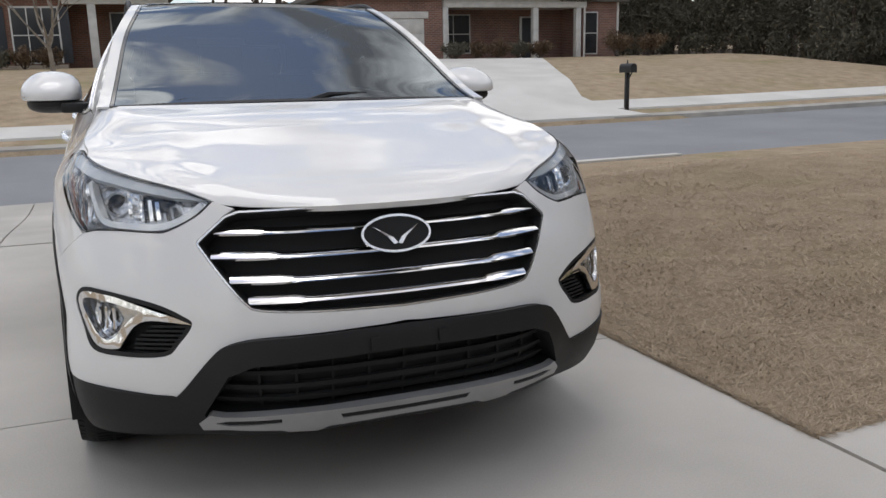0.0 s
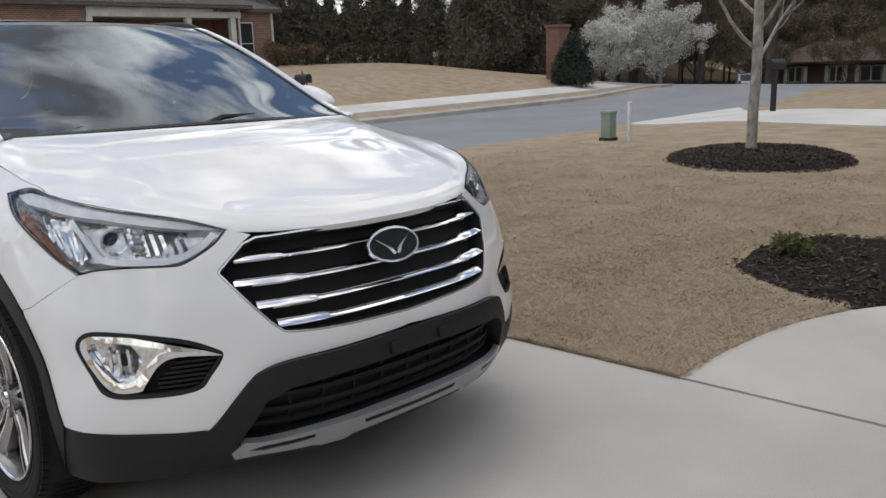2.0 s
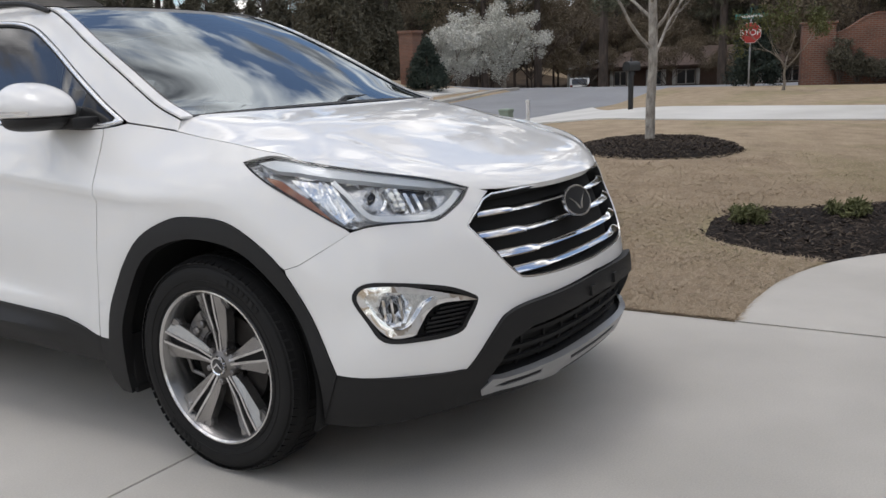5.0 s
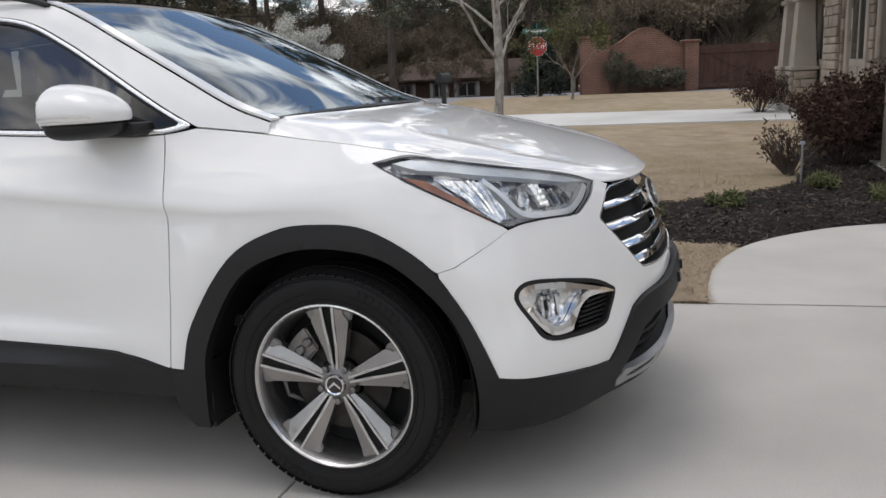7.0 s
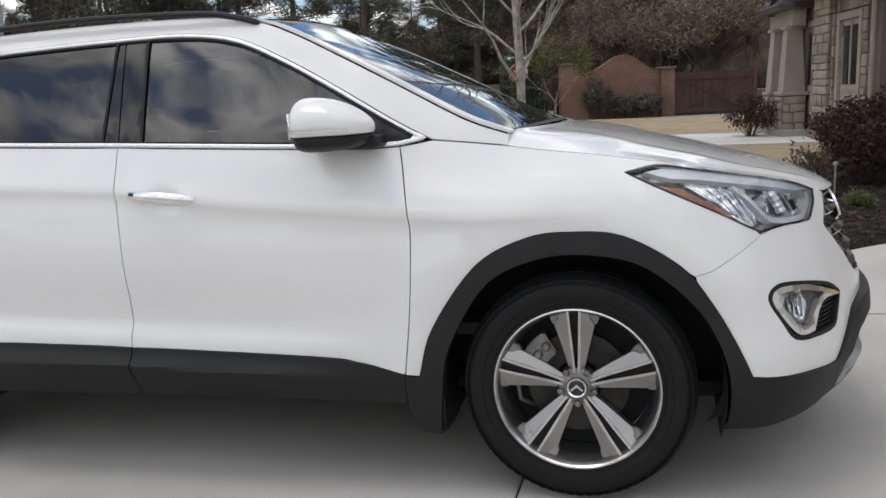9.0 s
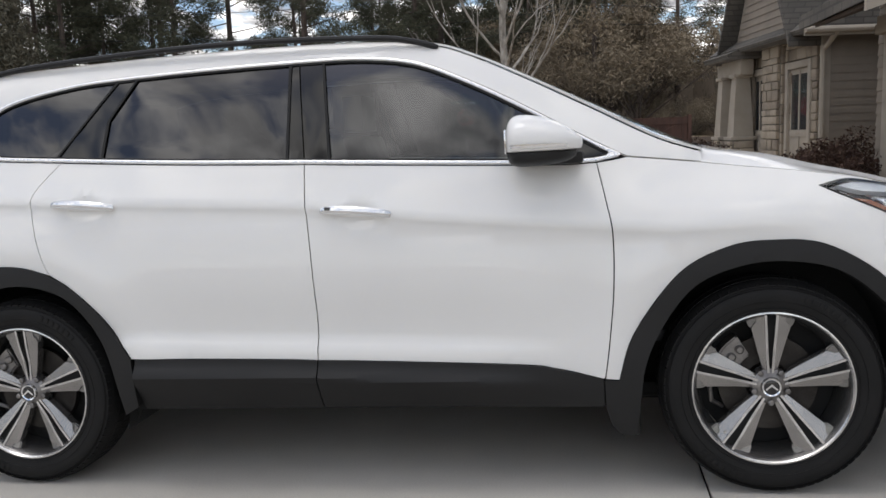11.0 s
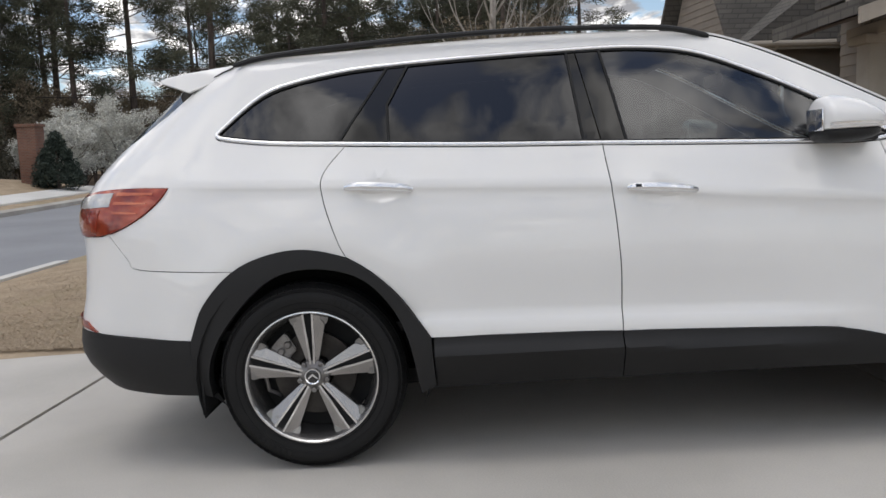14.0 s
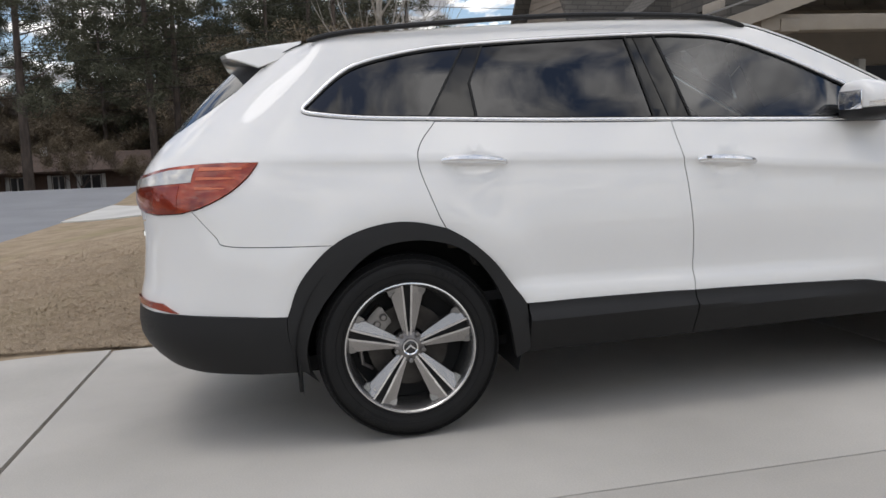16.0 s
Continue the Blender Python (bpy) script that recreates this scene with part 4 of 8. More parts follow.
# dark band round the windscreen
for u0, u1, up, name, material in ((-0.952, -0.930, 0.004, "windscreen_band", M_GLOSSBLACK), (0.930, 0.952, 0.004, "windscreen_band", M_GLOSSBLACK), (-1.004, -0.948, 0.007, "windscreen_pillar", M_PAINT), (0.948, 1.004, 0.007, "windscreen_pillar", M_PAINT)):
    bm = bmesh.new()
    us = [u0 + (u1 - u0) * k / 4 for k in range(5)]
    g = [[bm.verts.new(screen_row(i)(u) + Vector((0, -0.7 * up, up))) for u in us] for i in range(ns)]
    for a, b in zip(g, g[1:]):
        for k in range(4):
            bm.faces.new((a[k], a[k + 1], b[k + 1], b[k]))
    part(name, turn_in(bm, 0.008), material, CAR)
bm = bmesh.new()
g = [[bm.verts.new(screen_row(i)(-1 + 2 * k / 28) + Vector((0, -0.003, 0.004))) for k in range(29)] for i in (0, 1)]
for a, b in zip(g, g[1:]):
    for k in range(28):
        bm.faces.new((a[k], a[k + 1], b[k + 1], b[k]))
part("scuttle", bm, M_CLAD, CAR, "black plastic scuttle below the windscreen")

roof_edge = [np.array(p) for p in spline([tuple(skin(s, z)) for s, z in ROOFEDGE if s >= 1.14], 2)]
nr = len(roof_edge)


def roof_row(i):
    e = roof_edge[i]
    y = e[1]
    cz = float(np.interp(y, [0.95, 1.1, 1.4, 1.8, 2.3, 2.8, 3.2, 3.45], [1.628, 1.646, 1.666, 1.680, 1.682, 1.671, 1.654, 1.637]))

    def row(u):
        a = abs(u)
        yy = y - 0.09 * (1 - a**2) * ease((1.5 - y) / 0.5)
        return Vector((u * (abs(e[0]) - 0.003), yy, cz + (e[2] + 0.003 - cz) * a**2.6))

    return row


part("roof_panel", turn_in(loft([roof_row(i) for i in range(nr)], 28), 0.015), M_PAINT, CAR)
bm = bmesh.new()
g = [[bm.verts.new(roof_row(i)(-0.90 + 1.80 * k / 20) + Vector((0, 0, 0.005))) for k in range(21)] for i in range(0, int(nr * 0.78))]
for a, b in zip(g, g[1:]):
    for k in range(20):
        bm.faces.new((a[k], a[k + 1], b[k + 1], b[k]))
part("glass_roof", bm, M_ROOFGLASS, CAR, "dark panoramic glass roof")

# roof rails
for sg in (-1, 1):
    line = []
    for p in spline([(1.13, 1.620, 0.600), (1.22, 1.647, 0.600), (1.38, 1.673, 0.598), (1.85, 1.695, 0.590), (2.3, 1.693, 0.584), (2.75, 1.674, 0.585), (2.98, 1.656, 0.578), (3.10, 1.632, 0.572)], 5):
        line.append((sg * p[2], p[0], p[1]))
    bm = bmesh.new()
    add_tube(bm, line, [0.007] + [0.0115] * (len(line) - 2) + [0.007], 8)
    part("roof_rail", bm, M_CLAD, CAR, "black roof rail")

# spoiler
sp = bmesh.new()
prof = [(3.12, 1.643), (3.21, 1.634), (3.32, 1.621), (3.41, 1.609), (3.438, 1.598), (3.430, 1.582), (3.37, 1.560), (3.305, 1.533), (3.27, 1.545), (3.15, 1.585)]
rings = []
for u in (-1.0, -0.985, -0.95, *np.linspace(-0.85, 0.85, 15), 0.95, 0.985, 1.0):
    row = []
    for y, z in prof:
        half = float(np.interp(z, [1.53, 1.58, 1.62, 1.645], [0.554, 0.530, 0.512, 0.500])) - 0.10 * max(0.0, y - 3.32)
        pull = 0.09 if abs(u) == 1.0 else 0.0
        row.append(sp.verts.new((u * half, y + (3.30 - y) * pull + 0.045 * (1 - abs(u) ** 3) * ease((y - 3.2) / 0.2), z + (1.59 - z) * pull + 0.024 * (1 - u * u))))
    rings.append(row)
for a, b in zip(rings, rings[1:]):
    for k in range(len(prof)):
        sp.faces.new((a[k], a[(k + 1) % len(prof)], b[(k + 1) % len(prof)], b[k]))
sp.faces.new(rings[0]), sp.faces.new(rings[-1][::-1])
bmesh.ops.recalc_face_normals(sp, faces=sp.faces)
SPOILER = part("rear_spoiler", sp, M_PAINT, CAR)
per_side("spoiler_seam", lambda: tube([skin(s, z) + skin_normal(s, z) * 0.003 for s, z in ((3.56, 1.627), (3.66, 1.612), (3.715, 1.590), (3.755, 1.536))], 0.003, 6), M_BLACK, (SPOILER, SPOILER))
rw = tube([(0, 3.73, 1.27), (0.15, 3.72, 1.285), (0.42, 3.69, 1.30)], 0.012, 6)
part("rear_wiper", rw, M_CLAD, CAR)

for ob in bpy.data.objects:
    if ob.name.startswith(("lens", "fog_lens")):
        ob.visible_shadow = False

# dark inner shell behind the gaps
WHEEL_HOLES = [[(c + 0.43 * math.cos(a), 0.37 + 0.43 * math.sin(a)) for a in [math.pi * 2 * k / 28 for k in range(28)]] for c in (0.0, 2.8)]
shell = [(-0.95, 0.27), (-0.47, 0.26), *[(0.46 * math.cos(a), 0.37 + 0.46 * math.sin(a)) for a in np.linspace(math.pi * 1.09, -math.pi * 0.09, 18)], (0.5, 0.30), (2.33, 0.29), *[(2.8 + 0.46 * math.cos(a), 0.37 + 0.46 * math.sin(a)) for a in np.linspace(math.pi * 1.09, -math.pi * 0.09, 18)], (3.3, 0.30), (4.2, 0.30), (4.2, 1.05), (3.4, 1.12), (2.6, 1.23), (1.6, 1.17), (0.6, 1.12), (0.2, 1.10), (-0.35, 1.02), (-0.50, 0.80), (-0.95, 0.78)]
pair("inner_panel", lambda: on_skin(clean(shell), off=-0.035, lip=0, step=0.12), M_BLACK)
bm = box(-0.70, 0.70, -0.60, 3.35, 0.29, 0.33)
part("underbody", bm, M_BLACK, CAR)
for c in (0.0, 2.8):
    for sg in (-1, 1):
        bm = bmesh.new()
        ri = []
        for x in (0.56 * sg, 0.938 * sg):
            ri.append([bm.verts.new((x, c + 0.455 * math.cos(a), 0.37 + 0.455 * math.sin(a))) for a in np.linspace(math.pi * 1.10, -math.pi * 0.10, 22)])
        for k in range(21):
            bm.faces.new((ri[0][k], ri[0][k + 1], ri[1][k + 1], ri[1][k]))
        bm.faces.new(ri[0])
        part("wheel_arch_liner", bm, M_BLACK, CAR)
        x0, x1 = sorted((sg * 0.55, sg * 0.58))
        part("wheel_well_panel", box(x0, x1, c - 0.52, c + 0.52, 0.24, 0.84, 0.01), M_BLACK, CAR)
for sg in (-1, 1):
    for y0, y1, zt in ((0.435, 0.452, 0.33), (3.235, 3.25, 0.34)):
        x0, x1 = sorted((sg * 0.72, sg * 0.915))
        part("mud_flap", box(x0, x1, y0, y1, 0.205 if y0 < 1 else 0.235, zt + 0.1, 0.006), M_CLAD, CAR)

# mirrors
def cap_point(x, y, z):
    """A point of the unit sphere drawn out into the mirror's housing."""
    k = 1 - 0.30 * max(0, -x) ** 2
    sx = math.copysign(abs(x) ** 0.8, x)
    sz = math.copysign(abs(z) ** 0.72, z)
    p = Vector((-0.955 + 0.118 * sx, 0.785 + (0.070 * abs(y) ** 0.5 if y > 0 else -0.185 * abs(y) ** 0.85), 1.240 + 0.086 * sz * k * (1 - 0.16 * max(0.0, -y))))
    f = min(1.0, max(0.0, (0.85 - p.y) / 0.24))
    if p.z > 1.213:
        p.z = 1.213 + (p.z - 1.213) * (1.06 - 0.4 * f**3)
    else:
        p.z = 1.213 + (p.z - 1.213) * 0.15
    return p


def mirror_cap():
    bm = bmesh.new()
    bmesh.ops.create_uvsphere(bm, u_segments=36, v_segments=24, radius=1)
    for v in bm.verts:
        v.co = cap_point(*v.co)
    return bm


def indicator():
    bm = bmesh.new()
    rows = []
    for a in np.linspace(-0.75, 0.62, 16):
        row = []
        for z in (-0.20, -0.15, -0.10, -0.05):
            r = math.sqrt(1 - z * z)
            q = Vector((-math.cos(a) * r, math.sin(a) * r, z))
            out = Vector((q.x, q.y, 0)).normalized()
            row.append(bm.verts.new(cap_point(*q) + out * 0.0025))
        rows.append(row)
    for p, q in zip(rows, rows[1:]):
        for k in range(3):
            bm.faces.new((p[k], q[k], q[k + 1], p[k + 1]))
    bmesh.ops.recalc_face_normals(bm, faces=bm.faces)
    return bm


MIR = pair("door_mirror", mirror_cap, M_PAINT, label="white door mirror with a black lower half")


def mirror_low():
    bm = bmesh.new()
    bmesh.ops.create_uvsphere(bm, u_segments=24, v_segments=14, radius=1)
    for v in bm.verts:
        x, y, z = v.co
        v.co = Vector((-0.945 + 0.110 * math.copysign(abs(x) ** 0.75, x), 0.785 + (0.128 if y > 0 else 0.165) * y, 1.204 + 0.046 * math.copysign(abs(z) ** 0.7, z)))
        if v.co.y > 0.785:
            v.co.y = 0.785 + 0.068 * min(1.0, (v.co.y - 0.785) / 0.128) ** 0.6
        if v.co.z > 1.208:
            v.co.z = 1.208
    add_box(bm, -0.92, -0.77, 0.60, 0.80, 1.160, 1.202, 0.012)
    return bm


per_side("mirror_base", mirror_low, M_CLAD, MIR)
per_side("indicator_strip", indicator, M_SATIN, MIR, "silver-edged indicator strip")
per_side("mirror_glass", lambda: box(-1.030, -0.885, 0.850, 0.857, 1.205, 1.285, 0.003), M_CHROME, MIR)


# door handles
def handle(s0, s1, z0, z1):
    bm = bmesh.new()
    line, rad = [], []
    for k in range(15):
        f = k / 14
        s, z = s0 + (s1 - s0) * f, z0 + (z1 - z0) * f
        line.append(skin(s, z) + skin_normal(s, z) * (0.008 + 0.030 * math.sin(math.pi * f) ** 0.45))
        rad.append(0.009 + 0.0085 * math.sin(math.pi * min(1.0, f * 0.85 + 0.08)) ** 0.6)
    add_tube(bm, line, rad, 10)
    return bm


per_side("door_handle", lambda: handle(1.285, 1.535, 1.014, 1.036), M_SATIN, FDOOR, "chrome pull handle")
per_side("door_handle", lambda: handle(2.363, 2.616, 1.079, 1.100), M_SATIN, RDOOR, "chrome pull handle")
per_side("key_button", lambda: on_skin([(1.492, 1.028), (1.515, 1.030), (1.515, 1.040), (1.492, 1.038)], off=0.046, lip=0.006, step=0.02), M_GLOSSBLACK, FDOOR)

# wipers
for x0, x1, d in ((-0.62, 0.02, 0.0), (0.02, 0.62, 0.0)):
    a, b = (x0 + 0.10, x1) if x0 < 0 else (x0 + 0.02, x1)
    pts = []
    for f in np.linspace(0, 1, 6):
        x = a + (b - a) * f
        pts.append((x, 0.185 + 0.12 * abs(x) ** 2 + 0.015, 1.203 + 0.012 * f - 0.045 * abs(x) ** 2))
    bm = tube(pts, 0.006, 6)
    add_tube(bm, [(a - 0.03, 0.16 + 0.12 * a * a, 1.19 - 0.045 * a * a), (a + 0.05, 0.185 + 0.12 * a * a, 1.215 - 0.045 * a * a), (a + 0.22, 0.21 + 0.1 * a * a, 1.218 - 0.04 * a * a)], [0.016, 0.012, 0.006], 6)
    part("wiper", bm, M_CLAD, CAR, "black wiper arm and blade")

# ---- wheels ----
RIM_R, TYRE_R = 0.262, 0.370


def spoke_half(sign):
    """One arm of a double spoke, pointing up, with a machined face and a dark flank."""
    pts = [(0.006, 0.040), (0.021, 0.046), (0.035, 0.10), (0.052, 0.165), (0.062, 0.203), (0.057, 0.216), (0.048, 0.226), (0.047, 0.251), (0.017, 0.255), (0.012, 0.15)]
    return [(sign * a, b) for a, b in pts]


def build_wheel():
    w = thing("wheel", Matrix.Identity(4), "alloy wheel with five double spokes and a black tyre", "wheel")
    prof = [(0.10, 0.262), (0.105, 0.285), (0.112, 0.315), (0.108, 0.338), (0.096, 0.355), (0.080, 0.366), (0.05, 0.370), (0, 0.3705), (-0.05, 0.370), (-0.080, 0.366), (-0.096, 0.355), (-0.108, 0.338), (-0.112, 0.315), (-0.10, 0.262)]
    prof = [(-a, r) for a, r in prof]
    tyre = part("tyre", lathe(prof, "x", 72), M_RUBBER, w, "black rubber tyre")
    tr = bmesh.new()
    for k in range(72):
        a0 = 2 * math.pi * k / 72
        for x0, x1, sh in ((-0.106, -0.060, 0.0), (-0.052, -0.004, 0.35), (0.004, 0.052, 0.7), (0.060, 0.104, 0.2)):
            vs = []
            for r in (0.352 if abs(x0) > 0.055 else 0.366, 0.3722 if abs(x0) < 0.055 else 0.3702):
                for x in (x0, x1):
                    rr = r - (0.014 if (abs(x) > 0.1 and r > 0.36) else 0)
                    for da in (0.006, 0.074):
                        t = a0 + da + sh * 0.08 + x * 0.35
                        vs.append(tr.verts.new((x, rr * math.cos(t), rr * math.sin(t))))
            for f in ((4, 5, 7, 6), (0, 1, 5, 4), (2, 6, 7, 3), (0, 4, 6, 2), (1, 3, 7, 5)):
                tr.faces.new([vs[i] for i in f])
    bmesh.ops.recalc_face_normals(tr, faces=tr.faces)
    part("tread", tr, M_RUBBER, tyre, smooth=False)
    rim = lathe([(-0.101, 0.2545), (-0.107, 0.259), (-0.106, 0.264), (-0.100, 0.266)], "x", 72)
    rim_o = part("rim", rim, M_ALLOY, w, "bright alloy rim")
    part("rim_barrel", lathe([(-0.101, 0.2545), (-0.090, 0.247), (-0.02, 0.228), (0.09, 0.235)], "x", 72), M_BARREL, w, "dark inner barrel of the rim")
    for k in range(5):
        m = Matrix.Rotation(2 * math.pi * k / 5, 4, "X")
        for sg in (-1, 1):
            pts = spoke_half(sg)
            bm = bmesh.new()
            def xf(r):
                return -0.070 - 0.026 * ease((r - 0.08) / 0.17)
            lo = [bm.verts.new((xf(b) + 0.045, a, b)) for a, b in pts]
            hi = [bm.verts.new((xf(b) + (0.010 if abs(a) > 0.02 and i in (1, 2, 3, 4, 5, 6, 7) else 0.0), a, b)) for i, (a, b) in enumerate(pts)]
            n = len(pts)
            bm.faces.new(hi)
            for i in range(n):
                bm.faces.new((hi[i], lo[i], lo[(i + 1) % n], hi[(i + 1) % n]))
            bmesh.ops.transform(bm, matrix=m, verts=bm.verts)
            bmesh.ops.recalc_face_normals(bm, faces=bm.faces)
            part("spoke", bm, M_GUNMETAL, w, "dark grey spoke arm", angle=20)
            sh = bmesh.new()
            foot = [(0.057, 0.198), (0.072, 0.212), (0.078, 0.232), (0.075, 0.247), (0.044, 0.253), (0.044, 0.222)]
            top = [sh.verts.new((-0.074 - 0.010 * (b - 0.198) / 0.05, sg * a, b)) for a, b in foot]
            low = [sh.verts.new((-0.050, sg * a, b)) for a, b in foot]
            sh.faces.new(top)
            for i in range(6):
                sh.faces.new((top[i], low[i], low[(i + 1) % 6], top[(i + 1) % 6]))
            bmesh.ops.bevel(sh, geom=[q for q in sh.edges if all(v in top for v in q.verts)], offset=0.004, segments=2, affect="EDGES")
            bmesh.ops.transform(sh, matrix=m, verts=sh.verts)
            bmesh.ops.recalc_face_normals(sh, faces=sh.faces)
            part("spoke_foot", sh, M_BARREL, w, angle=30)
            ed = bmesh.new()
            line = [(xf(b) - 0.0015, sg * a, b) for a, b in ((0.006, 0.045), (0.0105, 0.12), (0.0145, 0.19), (0.018, 0.252))]
            q = [[ed.verts.new((x, y + sg * d, z)) for d in (-0.003, 0.005)] for x, y, z in line]
            q2 = [[ed.verts.new((x + 0.006, y + sg * d, z)) for d in (-0.003, 0.0065)] for x, y, z in line]
            for i in range(3):
                ed.faces.new((q[i][0], q[i][1], q[i + 1][1], q[i + 1][0]))
                ed.faces.new((q[i][0], q[i + 1][0], q2[i + 1][0], q2[i][0]))
                ed.faces.new((q[i][1], q2[i][1], q2[i + 1][1], q[i + 1][1]))
            bmesh.ops.transform(ed, matrix=m, verts=ed.verts)
            bmesh.ops.recalc_face_normals(ed, faces=ed.faces)
            part("spoke_edge", ed, M_ALLOY, w)
        gap = bmesh.new()
        add_box(gap, -0.076, -0.05, -0.018, 0.018, 0.05, 0.25)
        for v in gap.verts:
            v.co.x += 0.026 if v.co.z < 0.1 else 0.0
        bmesh.ops.transform(gap, matrix=m, verts=gap.verts)
        part("spoke_slot", gap, M_BLACK, w)
        a = 2 * math.pi * (k + 0.5) / 5
        nut = lathe([(-0.080, 0.0), (-0.080, 0.007), (-0.078, 0.010), (-0.045, 0.011)], "x", 6)
        bmesh.ops.transform(nut, matrix=Matrix.Translation((0, 0.057 * math.sin(a), 0.057 * math.cos(a))), verts=nut.verts)
        part("wheel_nut", nut, M_STEEL, w)
    part("hub", lathe([(-0.062, 0.060), (-0.070, 0.050), (-0.078, 0.034), (-0.04, 0.034)], "x", 32), M_STEEL, w)
    part("hub_back", lathe([(-0.062, 0.060), (-0.03, 0.066)], "x", 32), M_BARREL, w)
    cap = part("hub_cap", lathe([(-0.086, 0.0), (-0.086, 0.022), (-0.084, 0.027)], "x", 28), M_GLOSSBLACK, w)
    part("cap_ring", lathe([(-0.080, 0.033), (-0.088, 0.031), (-0.086, 0.026), (-0.082, 0.026)], "x", 28), M_CHROME, w)
    for sg in (-1, 1):
        bm = prism([(0, 0.012), (sg * 0.020, -0.006), (sg * 0.018, -0.011), (0, 0.003)], "x", -0.0885, -0.086)
        part("cap_wing", bm, M_CHROME, cap)
    part("brake_disc", lathe([(-0.005, 0.06), (-0.02, 0.075), (-0.02, 0.165), (0.0, 0.165), (0.0, 0.06)], "x", 48), M_DISC, w)
    bm = bmesh.new()
    arc = np.linspace(0.55, 1.25, 9)
    add_prism(bm, [(0.200 * math.sin(a), 0.200 * math.cos(a)) for a in arc] + [(0.118 * math.sin(a), 0.118 * math.cos(a)) for a in arc[::-1]], "x", -0.046, 0.03)
    bmesh.ops.bevel(bm, geom=list(bm.edges), offset=0.006, segments=2, affect="EDGES")
    part("brake_caliper", bm, M_STEEL, w, "grey brake caliper")
    for a in (0.66, 0.90, 1.14):
        pin = lathe([(-0.062, 0.0), (-0.062, 0.010), (-0.056, 0.015), (-0.030, 0.016)], "x", 14)
        bmesh.ops.transform(pin, matrix=Matrix.Translation((0, 0.158 * math.sin(a), 0.158 * math.cos(a))), verts=pin.verts)
        part("caliper_pin", pin, M_STEEL, w)
    part("caliper_hose", tube([(-0.03, 0.17 * math.sin(1.2), 0.17 * math.cos(1.2)), (-0.045, 0.20, 0.02), (-0.03, 0.19, -0.06), (0.0, 0.15, -0.09)], 0.008, 8), M_STEEL, w)
    valve = tube([(-0.070, 0.148, -0.148), (-0.094, 0.156, -0.156)], [0.005, 0.004], 8)
    part("tyre_valve", valve, M_ALLOY, w)
    for r0, hh in ((0.276, 0.003), (0.300, 0.002), (0.342, 0.003)):
        part("sidewall_rib", lathe([(float(np.interp(r0, [0.262, 0.285, 0.315, 0.338, 0.355], [-0.10, -0.105, -0.112, -0.108, -0.096])) + 0.002, r0 - 0.003), (float(np.interp(r0, [0.262, 0.285, 0.315, 0.338, 0.355], [-0.10, -0.105, -0.112, -0.108, -0.096])) - hh, r0), (float(np.interp(r0, [0.262, 0.285, 0.315, 0.338, 0.355], [-0.10, -0.105, -0.112, -0.108, -0.096])) + 0.002, r0 + 0.003)], "x", 72), M_RUBBER, tyre)
    for k in range(14):
        a = 0.35 + (k % 7) * 0.075 + (math.pi if k > 6 else 0)
        bar = box(-0.1135, -0.108, -0.008, 0.008, 0.309, 0.331, 0.001)
        bmesh.ops.transform(bar, matrix=Matrix.Rotation(a, 4, "X"), verts=bar.verts)
        part("sidewall_mark", bar, M_RUBBER, tyre)
    part("wheel_back", lathe([(0.03, 0.0), (0.03, 0.23)], "x", 32), M_BLACK, w)
    return w


W0 = build_wheel()
WHEEL_X = 0.825
W0.matrix_world = pose(-WHEEL_X, 0, 0.37)
wheels = [W0, copy_thing(W0, pose(-WHEEL_X, 2.80, 0.37)), copy_thing(W0, pose(WHEEL_X, 0, 0.37, 0, 0, 180)), copy_thing(W0, pose(WHEEL_X, 2.80, 0.37, 0, 0, 180))]
for w in wheels:
    w.parent = CAR
    if "category" in w:
        del w["category"]

# ---- cabin ----
dash = bmesh.new()
add_prism(dash, [(0.30, 0.75), (0.30, 1.12), (0.55, 1.155), (0.80, 1.13), (0.86, 1.08), (0.84, 0.80)], "x", -0.70, 0.70)
part("dashboard", dash, M_DASH, CAR, "dark dashboard")
st = bmesh.new()
ringpts = [(0.36 + 0.185 * math.cos(a), 0.98 - 0.06 * math.sin(a), 1.03 + 0.175 * math.sin(a)) for a in np.linspace(0, 2 * math.pi, 25)]
add_tube(st, ringpts, 0.015, 8)
add_box(st, 0.20, 0.52, 0.965, 0.995, 1.0, 1.05, 0.01)
add_box(st, 0.31, 0.41, 0.95, 1.0, 0.97, 1.09, 0.02)
part("steering_wheel", st, M_DASH, CAR, "dark steering wheel")


def seat(x, y, wide=0.25):
    bm = bmesh.new()
    add_box(bm, x - wide, x + wide, y - 0.5, y + 0.05, 0.62, 0.80, 0.05)
    vs = add_box(bm, x - wide, x + wide, y, y + 0.14, 0.72, 1.32)
    for v in vs:
        if v.co.z > 1.2:
            v.co.y += 0.16
            v.co.x = x + (v.co.x - x) * 0.82
    vs = add_box(bm, x - 0.13, x + 0.13, y + 0.17, y + 0.27, 1.35, 1.52)
    return bm


